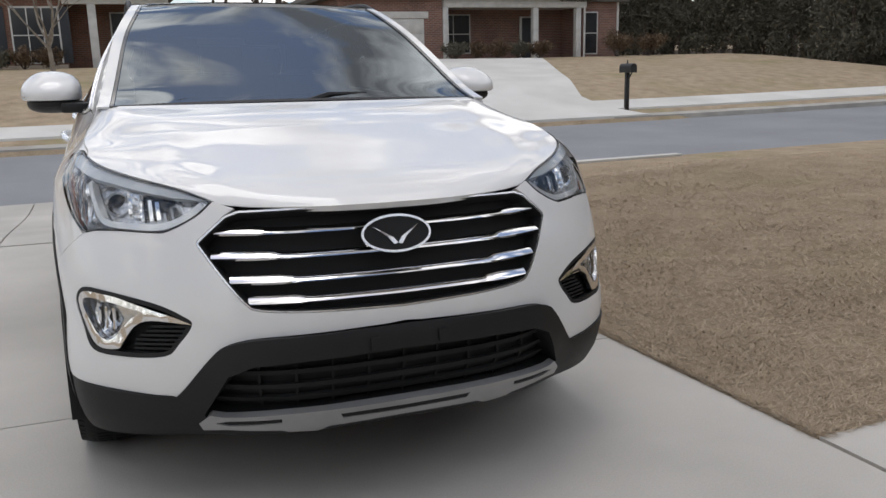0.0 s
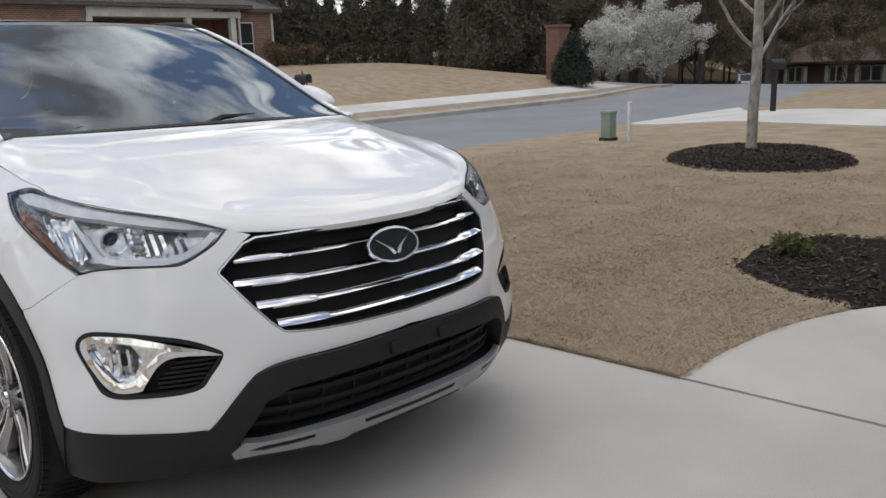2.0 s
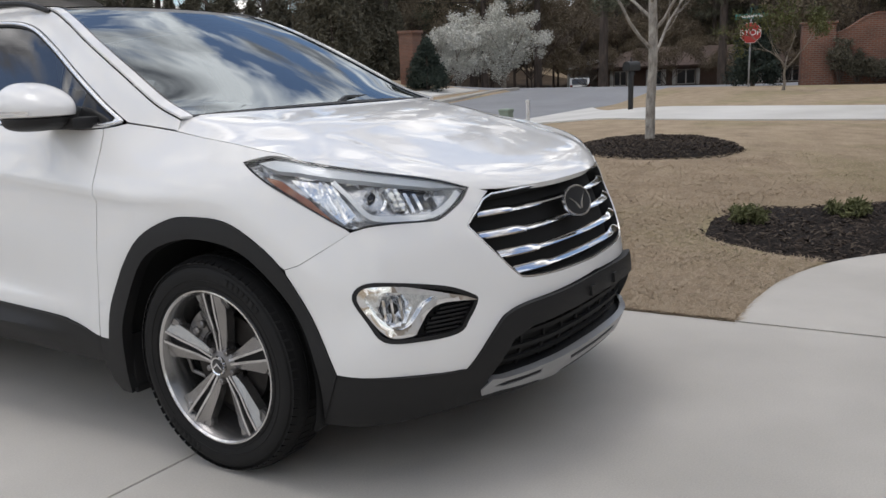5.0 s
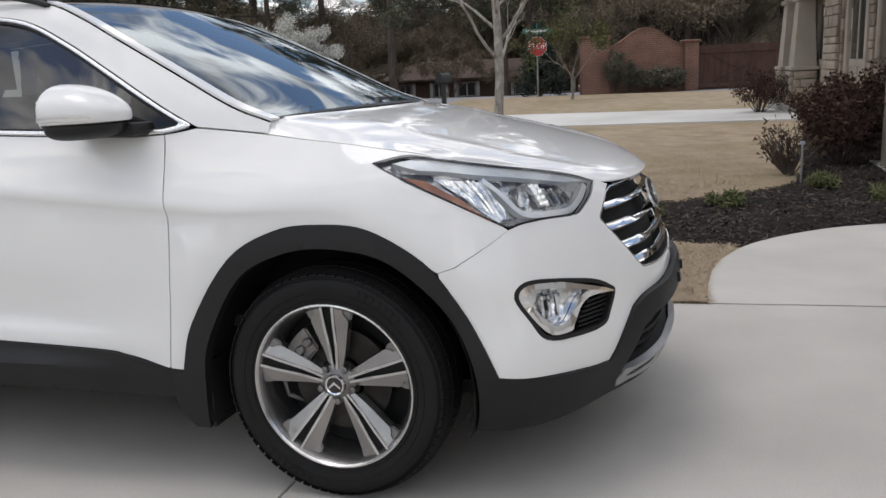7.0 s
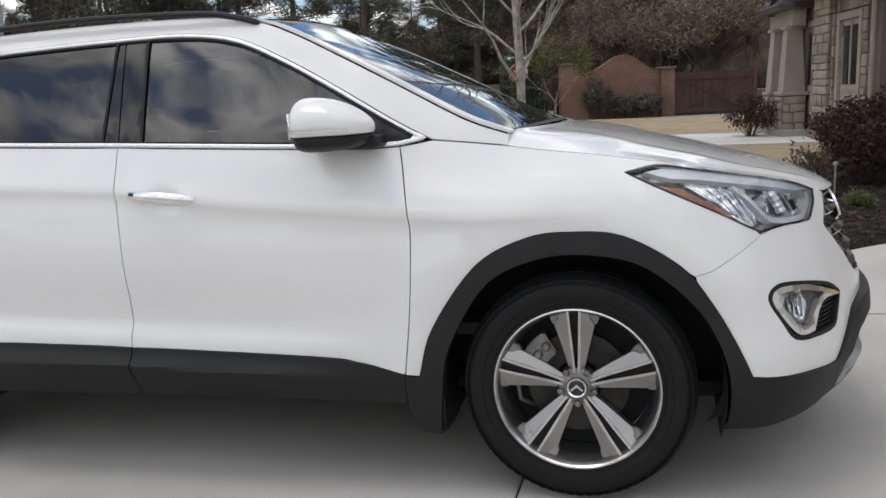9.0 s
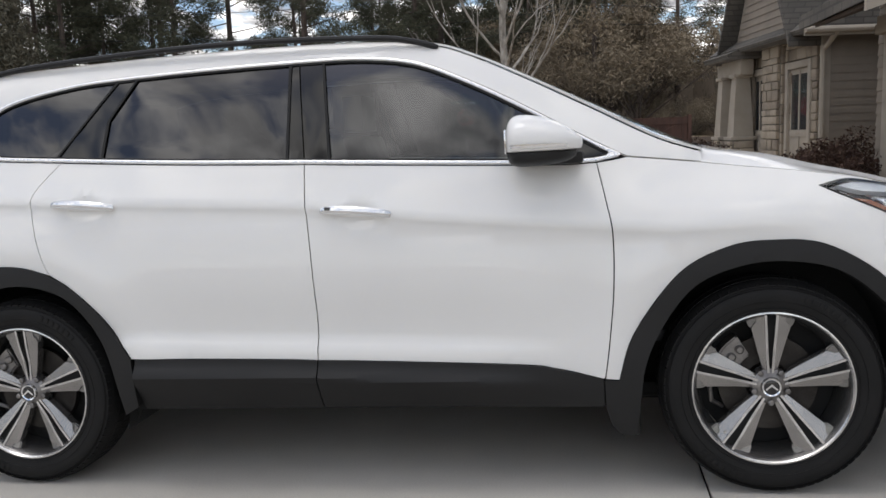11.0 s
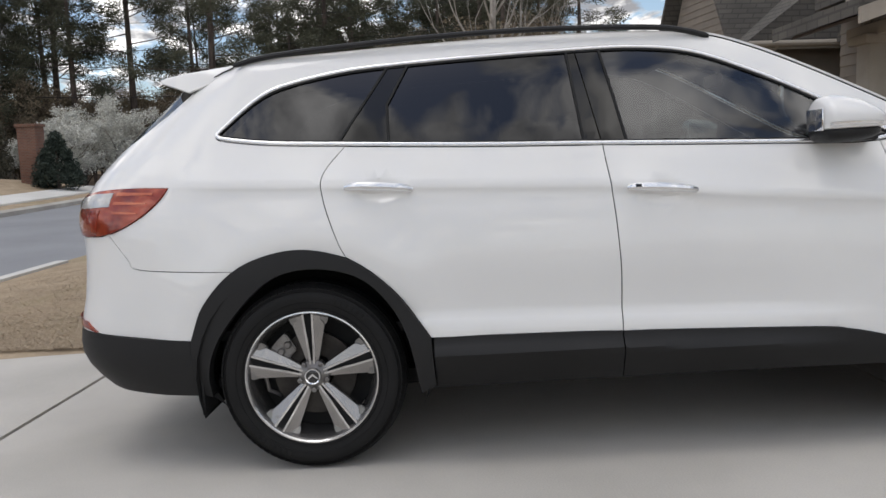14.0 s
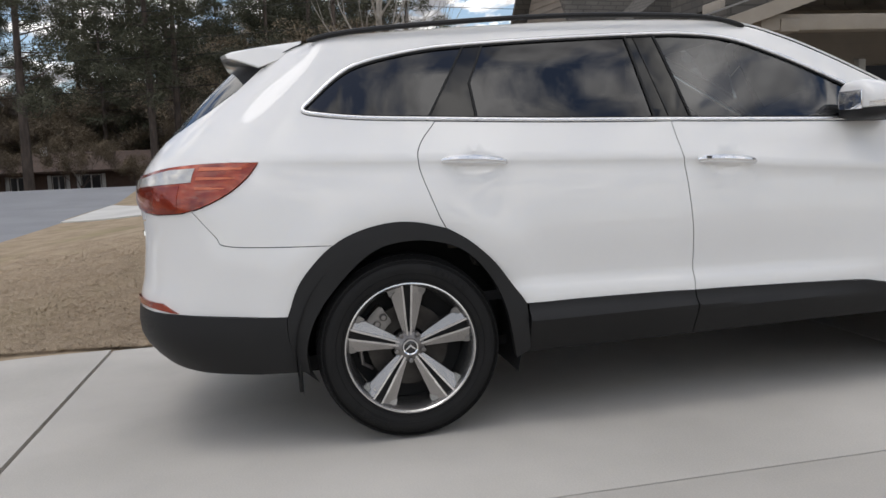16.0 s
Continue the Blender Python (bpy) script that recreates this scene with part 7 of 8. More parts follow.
def house_left():
    m = Matrix.Translation((-4.0, 32.0, 1.95)) @ UP
    h = thing("brick_house", m, "brick house with dark shutters and a white porch column", "house")
    part("wall", box(-7, 2.2, 0, 8, -0.8, 2.8), M_BRICK2, h)
    part("wall", box(2.2, 6.0, 1.8, 8, -0.8, 2.8), M_BRICK2, h)
    part("roof", roof_hip(-7, 6, 0, 8, 2.95, 2.7, 0.4), M_SHINGLE, h)
    window(h, 0.45, 2.0, 0.35, 2.3, 0.0, mullions=2)
    for x in (0.1, 2.28):
        part("shutter", box(x - 0.22, x + 0.12, -0.05, 0.0, 0.3, 2.35, 0.008), M_SHUTTER, h)
    part("porch_column", box(3.05, 3.35, -0.05, 0.25, 0.0, 2.45, 0.01), M_TRIM, h)
    part("porch_beam", box(2.2, 6.0, -0.05, 0.25, 2.45, 2.8, 0.01), M_TRIM, h)
    part("porch_floor", box(2.2, 6, -0.1, 1.8, -0.8, 0.02), M_KERB, h)
    window(h, 3.9, 5.2, 0.4, 2.2, 1.8, mullions=1)
    part("stone_skirt", box(-7, 2.2, -0.06, 0.0, -0.8, 0.25, 0.01), M_STONE, h)
    return h


house_left()


def stones(parent, x0, x1, z0, z1, y, seed, avoid=(), facing=1, across="x"):
    """Uneven ashlar: courses of stones of differing length, each its own block."""
    rng = np.random.default_rng(seed)
    z = z0
    while z < z1 - 0.05:
        hh = min(rng.choice((0.14, 0.18, 0.24)), z1 - z)
        x = x0
        while x < x1 - 0.04:
            ww = min(rng.uniform(0.22, 0.52), x1 - x)
            if x1 - x - ww < 0.12:
                ww = x1 - x
            if not any(a < x + ww / 2 < b and c < z + hh / 2 < d for a, b, c, d in avoid):
                o = rng.uniform(0.0, 0.035)
                if across == "x":
                    bm = box(x + 0.008, x + ww - 0.008, y if facing > 0 else y - 0.05 - o, y + 0.05 + o if facing > 0 else y, z + 0.008, z + hh - 0.008, 0.012)
                else:
                    bm = box(y if facing > 0 else y - 0.05 - o, y + 0.05 + o if facing > 0 else y, x + 0.008, x + ww - 0.008, z + 0.008, z + hh - 0.008, 0.012)
                part("stone", bm, M_STONE, parent)
            x += ww
        z += hh


def boards(parent, a0, a1, z0, z1, plane, axis, facing, lap=0.155, top=None):
    """Lapped siding boards. axis: the direction they run in."""
    z = z0
    while z < z1 - 0.02:
        e0, e1 = a0, a1
        if top:
            e0, e1 = top(z)
        t0, t1 = (0.022, 0.006)
        if facing < 0:
            t0, t1 = -t0, -t1
        poly = [(plane, z), (plane + t0, z), (plane + t1, min(z + lap, z1)), (plane, min(z + lap, z1))]
        bm = prism(poly, "y" if axis == "y" else "x", e0, e1)
        part("siding_board", bm, M_TAN, parent, smooth=False)
        z += lap


def house_next_door():
    m = Matrix.Translation((13.62, -3.93, 0.12)) @ UP @ pose(0, 0, 0, 0, 0, 8)
    h = thing("stone_house", m, "tan house with stone front, lapped siding and shingled roof", "house")
    # side wall of lapped boards, towards the driveway next door
    part("wall", box(0.0, 5.2, -9.0, -0.02, -0.4, 2.95), M_TANTRIM, h)
    boards(h, -9.0, -0.14, 0.0, 2.95, 0.0, "y", -1)
    part("corner_board", box(-0.03, 0.10, -0.14, 0.02, -0.3, 2.95, 0.006), M_TANTRIM, h)
    # stone front with two door bays
    part("front_wall", box(0.1, 5.2, -0.2, 0.0, -0.4, 3.0), M_MORTAR, h)
    bays = ((0.48, 1.52, -0.5, 2.35), (2.95, 3.7, -0.5, 2.35))
    stones(h, 0.12, 5.2, -0.1, 2.95, 0.0, 5, [(a - 0.12, b + 0.12, c, d + 0.12) for a, b, c, d in bays])
    for a, b, c, d in bays:
        g = part("garage_door", box(a, b, -0.05, 0.03, -0.1, d, 0.006), M_TANTRIM, h)
        part("door_frame", box(a - 0.14, a, -0.02, 0.10, -0.1, d + 0.14, 0.008), M_TANTRIM, g)
        part("door_frame", box(b, b + 0.14, -0.02, 0.10, -0.1, d + 0.14, 0.008), M_TANTRIM, g)
        part("door_frame", box(a, b, -0.02, 0.10, d, d + 0.14, 0.008), M_TANTRIM, g)
        part("pane", box(a + 0.1, b - 0.1, 0.03, 0.036, 1.1, d - 0.12), M_DARKWIN, g)
        part("rail", box(a + 0.05, b - 0.05, 0.03, 0.05, 0.95, 1.08, 0.004), M_TANTRIM, g)
        part("rail", box((a + b) / 2 - 0.03, (a + b) / 2 + 0.03, 0.03, 0.05, 0.0, d - 0.05, 0.004), M_TANTRIM, g)
    # stone pier between the bays
    pier = part("stone_pier", box(1.75, 2.7, 0.0, 0.16, -0.2, 3.0), M_MORTAR, h)
    stones(pier, 1.75, 2.7, -0.1, 2.95, 0.16, 8)
    stones(pier, 0.0, 0.16, -0.1, 2.95, 1.75, 9, (), -1, "y")
    # roofs
    bm = bmesh.new()
    add_prism(bm, [(-9.4, 2.90), (0.55, 2.90), (0.60, 2.98), (-4.4, 6.6), (-9.5, 2.98)], "x", -0.45, 5.5)
    part("roof", bm, M_SHINGLE, h)
    part("fascia", box(-0.47, -0.44, -9.4, 0.55, 2.84, 3.0), M_TANTRIM, h)
    part("gutter", tube([(-0.52, -9.4, 2.93), (-0.52, 0.55, 2.95)], 0.06, 8), M_TANTRIM, h)
    part("downpipe", tube([(-0.50, -0.05, 2.92), (-0.20, -0.02, 2.72), (-0.08, 0.03, 2.6), (-0.08, 0.03, -0.2)], 0.05, 8), M_TANTRIM, h)
    gab = bmesh.new()
    add_prism(gab, [(0.45, 2.95), (4.35, 2.95), (2.4, 6.3)], "y", -0.15, 0.3)
    part("gable_wall", gab, M_TANTRIM, h)
    for k in range(20):
        z = 2.98 + 0.16 * k
        half = 1.95 * (6.3 - z - 0.16) / 3.35
        if half > 0.1:
            part("gable_board", prism([(0.3, z), (0.322, z), (0.306, z + 0.16), (0.3, z + 0.16)], "x", 2.4 - half, 2.4 + half), M_TAN, h, smooth=False)
    for sg in (-1, 1):
        bm = bmesh.new()
        add_prism(bm, [(2.4, 6.55), (2.4 + sg * 2.35, 2.85), (2.4 + sg * 2.35, 2.70), (2.4, 6.38)], "y", -4.5, 0.65)
        part("gable_roof", bm, M_SHINGLE, h)
    # porch with tapered columns on stone bases
    part("porch_roof", prism([(0.0, 2.75), (0.80, 2.75), (0.85, 2.85), (0.0, 3.2)], "x", 3.2, 5.15), M_SHINGLE, h)
    part("porch_beam", box(3.3, 5.1, 0.20, 0.50, 2.40, 2.75, 0.01), M_TANTRIM, h)
    for x in (3.75, 4.8):
        bm = bmesh.new()
        for (w0, za), (w1, zb) in (((0.24, 0.95), (0.16, 2.40)),):
            vs = [bm.verts.new((x + sx * w, 0.35 + sy * w, z)) for w, z in ((w0, za), (w1, zb)) for sx, sy in ((-1, -1), (1, -1), (1, 1), (-1, 1))]
            for k in range(4):
                bm.faces.new((vs[k], vs[(k + 1) % 4], vs[4 + (k + 1) % 4], vs[4 + k]))
            bm.faces.new(vs[:4][::-1]), bm.faces.new(vs[4:])
        c = part("tapered_column", bm, M_TANTRIM, h, smooth=False)
        part("column_cap", box(x - 0.22, x + 0.22, 0.13, 0.57, 2.34, 2.42, 0.01), M_TANTRIM, c)
        part("column_collar", box(x - 0.30, x + 0.30, 0.05, 0.65, 0.88, 0.96, 0.01), M_TANTRIM, c)
        part("stone_base", box(x - 0.24, x + 0.24, 0.11, 0.59, -0.3, 0.88), M_MORTAR, c)
        stones(c, x - 0.24, x + 0.24, -0.05, 0.86, 0.59, int(x * 10))
        stones(c, 0.11, 0.59, -0.05, 0.86, x - 0.24, int(x * 10) + 1, (), -1, "y")
    part("porch_floor", box(3.2, 5.2, 0.0, 0.75, -0.3, 0.12), M_KERB, h)
    return h


house_next_door()


def own_house():
    m = Matrix.Translation((0, 0, 0.0)) @ UP
    h = thing("siding_house", m, "tan lapped-siding house with a gabled porch over the path", "house")
    part("wall", box(7.6, 12.6, -16, -5.2, -0.4, 3.0), M_TANTRIM, h)
    part("wing_wall", box(7.6, 8.5, -5.2, -3.3, -0.4, 3.0), M_TANTRIM, h)
    part("wing_roof", prism([(7.1, 2.95), (7.1, 3.05), (8.6, 3.6), (8.6, 2.95)], "y", -5.4, -2.95), M_SHINGLE, h)
    boards(h, -16.0, -3.3, -0.05, 3.0, 7.6, "y", -1)
    for z in np.arange(-0.05, 2.9, 0.155):
        bm = prism([(-3.3, z), (-3.278, z), (-3.294, z + 0.155), (-3.3, z + 0.155)], "x", 7.6, 8.5)
        part("siding_board", bm, M_TAN, h, smooth=False)
    # the garage wing that closes the head of the driveway
    part("garage_wall", box(-7.6, 7.58, -16, -9.2, -0.4, 3.0), M_TANTRIM, h)
    part("garage_roof", prism([(-16.4, 2.95), (-16.4, 3.05), (-12.6, 6.2), (-8.7, 3.05), (-8.7, 2.95)], "x", -8.0, 7.55), M_SHINGLE, h)
    part("garage_door", box(-5.6, -0.6, -9.2, -9.14, 0.02, 2.15, 0.01), M_TRIM, h)
    part("gutter_end", box(7.0, 7.5, -3.0, -2.9, 2.78, 3.02, 0.02), M_TANTRIM, h)
    part("roof", prism([(7.1, 2.95), (7.1, 3.05), (10.1, 5.6), (13.1, 3.05), (13.1, 2.95)], "y", -16.4, -5.2), M_SHINGLE, h)
    # the porch gable
    for sg in (-1, 1):
        poly = [(-5.0, 3.55), (-5.0 + sg * 2.8, 2.66), (-5.0 + sg * 2.8, 2.48), (-5.0, 3.37)]
        part("porch_roof", prism(poly, "x", 5.55, 8.2), M_SHINGLE, h)
        poly = [(-5.0, 3.44), (-5.0 + sg * 2.8, 2.55), (-5.0 + sg * 2.8, 2.37), (-5.0, 3.26)]
        part("bargeboard", prism(poly, "x", 5.48, 5.56), M_TANTRIM, h)
        poly = [(-5.0, 3.36), (-5.0 + sg * 2.75, 2.48), (-5.0 + sg * 2.75, 2.44), (-5.0, 3.32)]
        part("porch_soffit", prism(poly, "x", 5.56, 7.6), M_SOFFIT, h)
        y = -5.0 + sg * 1.9
        part("porch_beam", box(5.6, 7.6, y - 0.13, y + 0.13, 2.38, 2.54, 0.01), M_TANTRIM, h)
        c = part("porch_column", box(6.82, 7.18, y - 0.18, y + 0.18, 0.0, 2.30, 0.015), M_TANTRIM, h)
        part("column_cap", box(6.74, 7.26, y - 0.26, y + 0.26, 2.28, 2.40, 0.015), M_TANTRIM, c)
    part("porch_beam", box(5.62, 5.88, -7.29, -2.71, 2.40, 2.60, 0.01), M_TANTRIM, h)
    part("downpipe", tube([(7.25, -3.0, 2.86), (7.42, -3.16, 2.62), (7.46, -3.2, 0.0)], 0.045, 8), M_TANTRIM, h)
    part("porch_floor", box(5.4, 7.6, -7.6, -2.88, -0.3, 0.05), M_CONCRETE, h)
    d = part("front_door", box(7.50, 7.58, -6.5, -5.6, 0.05, 2.1, 0.01), M_SHUTTER, h, "dark front door with a white frame")
    part("door_frame", box(7.46, 7.58, -6.62, -6.5, 0.05, 2.2, 0.006), M_TRIM, d)
    part("door_frame", box(7.46, 7.58, -5.6, -5.48, 0.05, 2.2, 0.006), M_TRIM, d)
    return h


own_house()


def ranch_house():
    m = Matrix.Translation((66.0, 17.95, -0.62)) @ UP @ pose(0, 0, 0, 0, 0, 17.4)
    h = thing("ranch_house", m, "low brown brick ranch house under the pines", "house")
    part("wall", box(0, 8, -9, 7.5, -1.2, 2.3), M_BROWNBRICK, h)
    roof_m = mat("brown_shingle", (0.105, 0.070, 0.055), 0.9, 0, (0.07, 0.048, 0.038), 3, 30, bump=0.01)
    bm = bmesh.new()
    a = [bm.verts.new(p) for p in ((-0.7, -9.6, 2.3), (8.7, -9.6, 2.3), (8.7, 8.0, 2.3), (-0.7, 8.0, 2.3))]
    b = [bm.verts.new((v.co.x, v.co.y, 2.16)) for v in a]
    r = [bm.verts.new((4, -6.4, 3.75)), bm.verts.new((4, 4.6, 3.75))]
    for f in ((a[0], a[1], r[0]), (a[1], a[2], r[1], r[0]), (a[2], a[3], r[1]), (a[3], a[0], r[0], r[1]), (b[3], b[2], b[1], b[0])):
        bm.faces.new(f)
    for k in range(4):
        bm.faces.new((b[k], b[(k + 1) % 4], a[(k + 1) % 4], a[k]))
    bmesh.ops.recalc_face_normals(bm, faces=bm.faces)
    part("roof", bm, roof_m, h, smooth=False)
    part("chimney", box(3.2, 3.7, 3.2, 3.7, 3.3, 4.25, 0.02), M_TRIM, h, "small white chimney")
    for y, w in ((-7.6, 0.8), (-4.4, 0.75), (0.4, 0.72), (2.75, 0.45), (5.6, 0.5)):
        f = part("window", box(-0.05, 0.02, y - w, y + w, 0.75, 1.95, 0.01), M_TRIM, h)
        for s in (-1, 1):
            part("pane", box(-0.06, -0.04, y + s * w / 2 - w / 2 + 0.05, y + s * w / 2 + w / 2 - 0.05, 0.82, 1.88), M_DARKWIN, f)
            part("shutter", box(-0.07, 0.0, y + s * (w + 0.2) - 0.14, y + s * (w + 0.2) + 0.14, 0.72, 1.98, 0.008), M_TRIM, f)
    part("carport_roof", prism([(7.6, 2.75), (10.0, 2.12), (10.0, 2.28), (7.6, 2.92)], "x", -1.5, 5), M_TRIM, h)
    for x in (-1.2, 4.6):
        part("carport_post", box(x - 0.08, x + 0.08, 9.6, 9.8, -1.2, 2.2), M_TRIM, h)
    part("carport_wall", box(4.6, 4.8, 7.6, 9.8, -1.2, 2.3), M_TRIM, h)
    part("chimney_cap", box(3.15, 3.75, 3.15, 3.75, 4.25, 4.3), M_SHUTTER, h)
    return h


ranch_house()


def parked_car(m):
    c = thing("parked_car", m, "small silver hatchback parked by a carport", "car")
    prof = [(-1.9, 0.25), (-1.95, 0.75), (-1.75, 0.95), (-1.5, 1.45), (0.3, 1.48), (0.95, 0.98), (1.8, 0.85), (1.95, 0.6), (1.9, 0.25)]
    bm = bmesh.new()
    add_prism(bm, prof, "x", -0.80, 0.80)
    bmesh.ops.bevel(bm, geom=list(bm.edges), offset=0.06, segments=2, affect="EDGES")
    part("body", bm, mat("silver_car", (0.60, 0.61, 0.62), 0.3, 0.4, (0.52, 0.53, 0.54), 2, 200, coat=1), c)
    part("rear_glass", prism([(-1.79, 0.98), (-1.56, 1.38), (-1.60, 1.38), (-1.83, 0.98)], "x", -0.62, 0.62), M_DARKWIN, c)
    for s in (-1, 1):
        part("side_glass", box(s * 0.80 - 0.01, s * 0.80 + 0.01, -1.4, 0.35, 1.0, 1.38), M_DARKWIN, c)
        part("tail_lamp", box(s * 0.68 - 0.1, s * 0.68 + 0.1, -1.98, -1.85, 0.72, 0.92, 0.01), M_TAIL, c)
        for y in (-1.2, 1.25):
            w = lathe([(-0.09, 0.2), (-0.09, 0.31), (0.09, 0.31), (0.09, 0.2)], "x", 20)
            bmesh.ops.transform(w, matrix=Matrix.Translation((s * 0.74, y, 0.31)), verts=w.verts)
            part("tyre", w, M_RUBBER, c)
    return c


parked_car(upright(62.6, 26.3, -0.36, -62))


# ---- brick wall and gate beyond the neighbour's lawn ----
def garden_wall():
    a, b = Vector((32.5, 4.1, 0)), Vector((34.0, -0.6, 0))
    d = (b - a).normalized()
    m = Matrix.Translation((a.x, a.y, 0.40)) @ UP @ Matrix.Rotation(math.atan2(d.y, d.x), 4, "Z")
    w = thing("brick_wall", m, "arched orange brick garden wall between square piers", "wall")
    top = [(1.2 + 3.2 * k / 24, 1.92 + 0.70 * math.sin(math.pi * k / 24) ** 2) for k in range(25)]
    part("panel", prism([(1.2, -0.5), *[(x, z) for x, z in top], (4.4, -0.5)], "y", -0.12, 0.12), M_BRICK2, w)
    part("coping", prism([*[(x, z) for x, z in top], *[(x, z + 0.07) for x, z in top[::-1]]], "y", -0.15, 0.15), M_BRICK2, w)
    for x0, x1, z in ((0.12, 1.28, 2.32), (4.38, 4.95, 2.02)):
        p = part("pier", box(x0, x1, -0.30, 0.30, -0.5, z, 0.01), M_BRICK2, w)
        part("pier_cap", box(x0 - 0.06, x1 + 0.06, -0.36, 0.36, z, z + 0.10, 0.02), M_BRICK2, p)
    g = thing("wooden_gate", m @ Matrix.Translation((5.02, 0, 0)), "dark stained timber gate with crossed braces", "gate")
    for k in range(26):
        part("board", box(0.13 * k, 0.13 * k + 0.122, -0.02, 0.02, 0.05, 1.85 + (0.02 if k % 2 else 0)), M_GATE, g)
    for z in (0.15, 1.55):
        part("rail", box(0, 3.38, -0.07, -0.02, z, z + 0.16), M_GATE, g)
    for s in (0, 1):
        p = [(0.3, 0.3), (0.42, 0.3), (3.0, 1.55), (2.88, 1.55)] if s else [(3.0, 0.3), (2.88, 0.3), (0.3, 1.55), (0.42, 1.55)]
        part("brace", prism(p, "y", -0.066, -0.021), M_GATE, g)
    part("gate_post", box(3.4, 3.56, -0.08, 0.08, -0.2, 1.95), M_GATE, g)
    return w


garden_wall()
pw = thing("brick_pier", upright(28.4, 19.35, None, 0, 0.80), "tall orange brick entrance pier", "pier")
part("shaft", box(-0.45, 0.45, -0.45, 0.45, -0.4, 2.75, 0.01), M_BRICK2, pw)
part("cap", box(-0.52, 0.52, -0.52, 0.52, 2.75, 2.9, 0.02), M_BRICK2, pw)


# ---- street furniture ----
def mailbox(m, label):
    t = thing("mailbox", m, label, "mailbox")
    part("post", box(-0.05, 0.05, -0.05, 0.05, -0.1, 1.0, 0.006), M_POST, t)
    bm = bmesh.new()
    poly = [(-0.10, 0.98), (0.10, 0.98), *[(0.10 * math.cos(a), 1.12 + 0.10 * math.sin(a)) for a in np.linspace(0, math.pi, 9)]]
    add_prism(bm, poly, "y", -0.30, 0.24)
    part("box", bm, M_POST, t)
    part("brace", tube([(0, 0.0, 0.70), (0, -0.2, 0.97)], 0.018, 6), M_POST, t)
    part("finial", tube([(0, 0, 1.2), (0, 0, 1.32)], [0.03, 0.008], 6), M_POST, t)
    return t


mailbox(upright(12.5, 16.35, None, 0), "black mailbox on a post by the pavement")
mailbox(upright(18.2, 5.55, None, 80), "black mailbox on a post by the next driveway")
st = thing("stop_sign", upright(30.2, 5.35, 0.70, 102), "red octagonal stop sign on a steel post with street blades", "road sign")
part("post", box(-0.03, 0.03, -0.03, 0.03, -0.2, 2.35, 0.004), M_GALV, st)
octa = [(0.38 * math.cos(a), 1.78 + 0.38 * math.sin(a)) for a in [math.pi / 8 + math.pi * k / 4 for k in range(8)]]
o = part("sign_face", prism(octa, "y", 0.035, 0.045), M_RED, st)
o2 = [(0.395 * math.cos(a), 1.78 + 0.395 * math.sin(a)) for a in [math.pi / 8 + math.pi * k / 4 for k in range(8)]]
part("sign_border", prism(o2, "y", 0.030, 0.0345), M_WHITE, st)
cu = bpy.data.curves.new("stop_text", "FONT")
cu.body, cu.size, cu.align_x, cu.align_y, cu.extrude = "STOP", 0.30, "CENTER", "CENTER", 0.002
tx = new("stop_text_curve", cu)
me = bpy.data.meshes.new_from_object(tx.evaluated_get(bpy.context.evaluated_depsgraph_get()))
bpy.data.objects.remove(tx)
me.materials.append(M_WHITE)
lt_ = new("lettering", me)
lt_.parent = o
lt_.matrix_local = pose(0, 0.049, 1.78, 90, 0, 180)
b1 = part("street_blade", box(-0.55, 0.55, -0.012, 0.012, 2.28, 2.46, 0.004), M_GREENSIGN, st)
part("blade_bar", box(-0.42, 0.42, 0.013, 0.016, 2.33, 2.41), M_WHITE, b1)
b2 = part("street_blade", box(-0.012, 0.012, -0.35, 0.35, 2.48, 2.66, 0.004), M_GREENSIGN, st)
part("blade_bar", box(-0.016, -0.013, -0.26, 0.26, 2.53, 2.61), M_WHITE, b2)
ub = thing("utility_pedestal", upright(9.6, 4.55), "pale green utility pedestal on the lawn", "utility box")
bm = box(-0.09, 0.09, -0.09, 0.09, -0.05, 0.40, 0.012)
part("body", bm, M_UTIL, ub)
part("cap", box(-0.10, 0.10, -0.10, 0.10, 0.38, 0.44, 0.02), M_UTIL, ub)
part("base", box(-0.105, 0.105, -0.105, 0.105, -0.05, 0.02), M_POST, ub)
mp = thing("marker_post", upright(9.4, 4.05), "slim white plastic marker post", "marker")
part("stake", box(-0.028, 0.028, -0.02, 0.02, -0.1, 0.56, 0.006), M_WHITE, mp)
part("cap", box(-0.032, 0.032, -0.024, 0.024, 0.54, 0.59, 0.008), M_WHITE, mp)
sl = thing("stake_light", upright(6.05, -2.0), "slim grey path stake in the mulch bed", "garden stake")
part("stake", tube([(0, 0, -0.1), (0.01, 0, 0.40)], 0.010, 6), M_GALV, sl)
part("head", tube([(0.01, 0, 0.40), (0.01, 0, 0.43)], [0.03, 0.022], 8), M_GALV, sl)
lp = thing("street_light", upright(33.5, 32.5), "plain grey steel street light pole", "street lamp")
part("pole", tube([(0, 0, -0.2), (0, 0, 9)], [0.14, 0.09], 10), M_GALV, lp)
part("arm", tube([(0, 0, 8.8), (0, -1.2, 9.2), (0, -2.0, 9.25)], [0.05, 0.045, 0.04], 6), M_GALV, lp)
part("lamp_head", box(-0.12, 0.12, -2.6, -1.95, 9.15, 9.32, 0.03), M_GALV, lp)

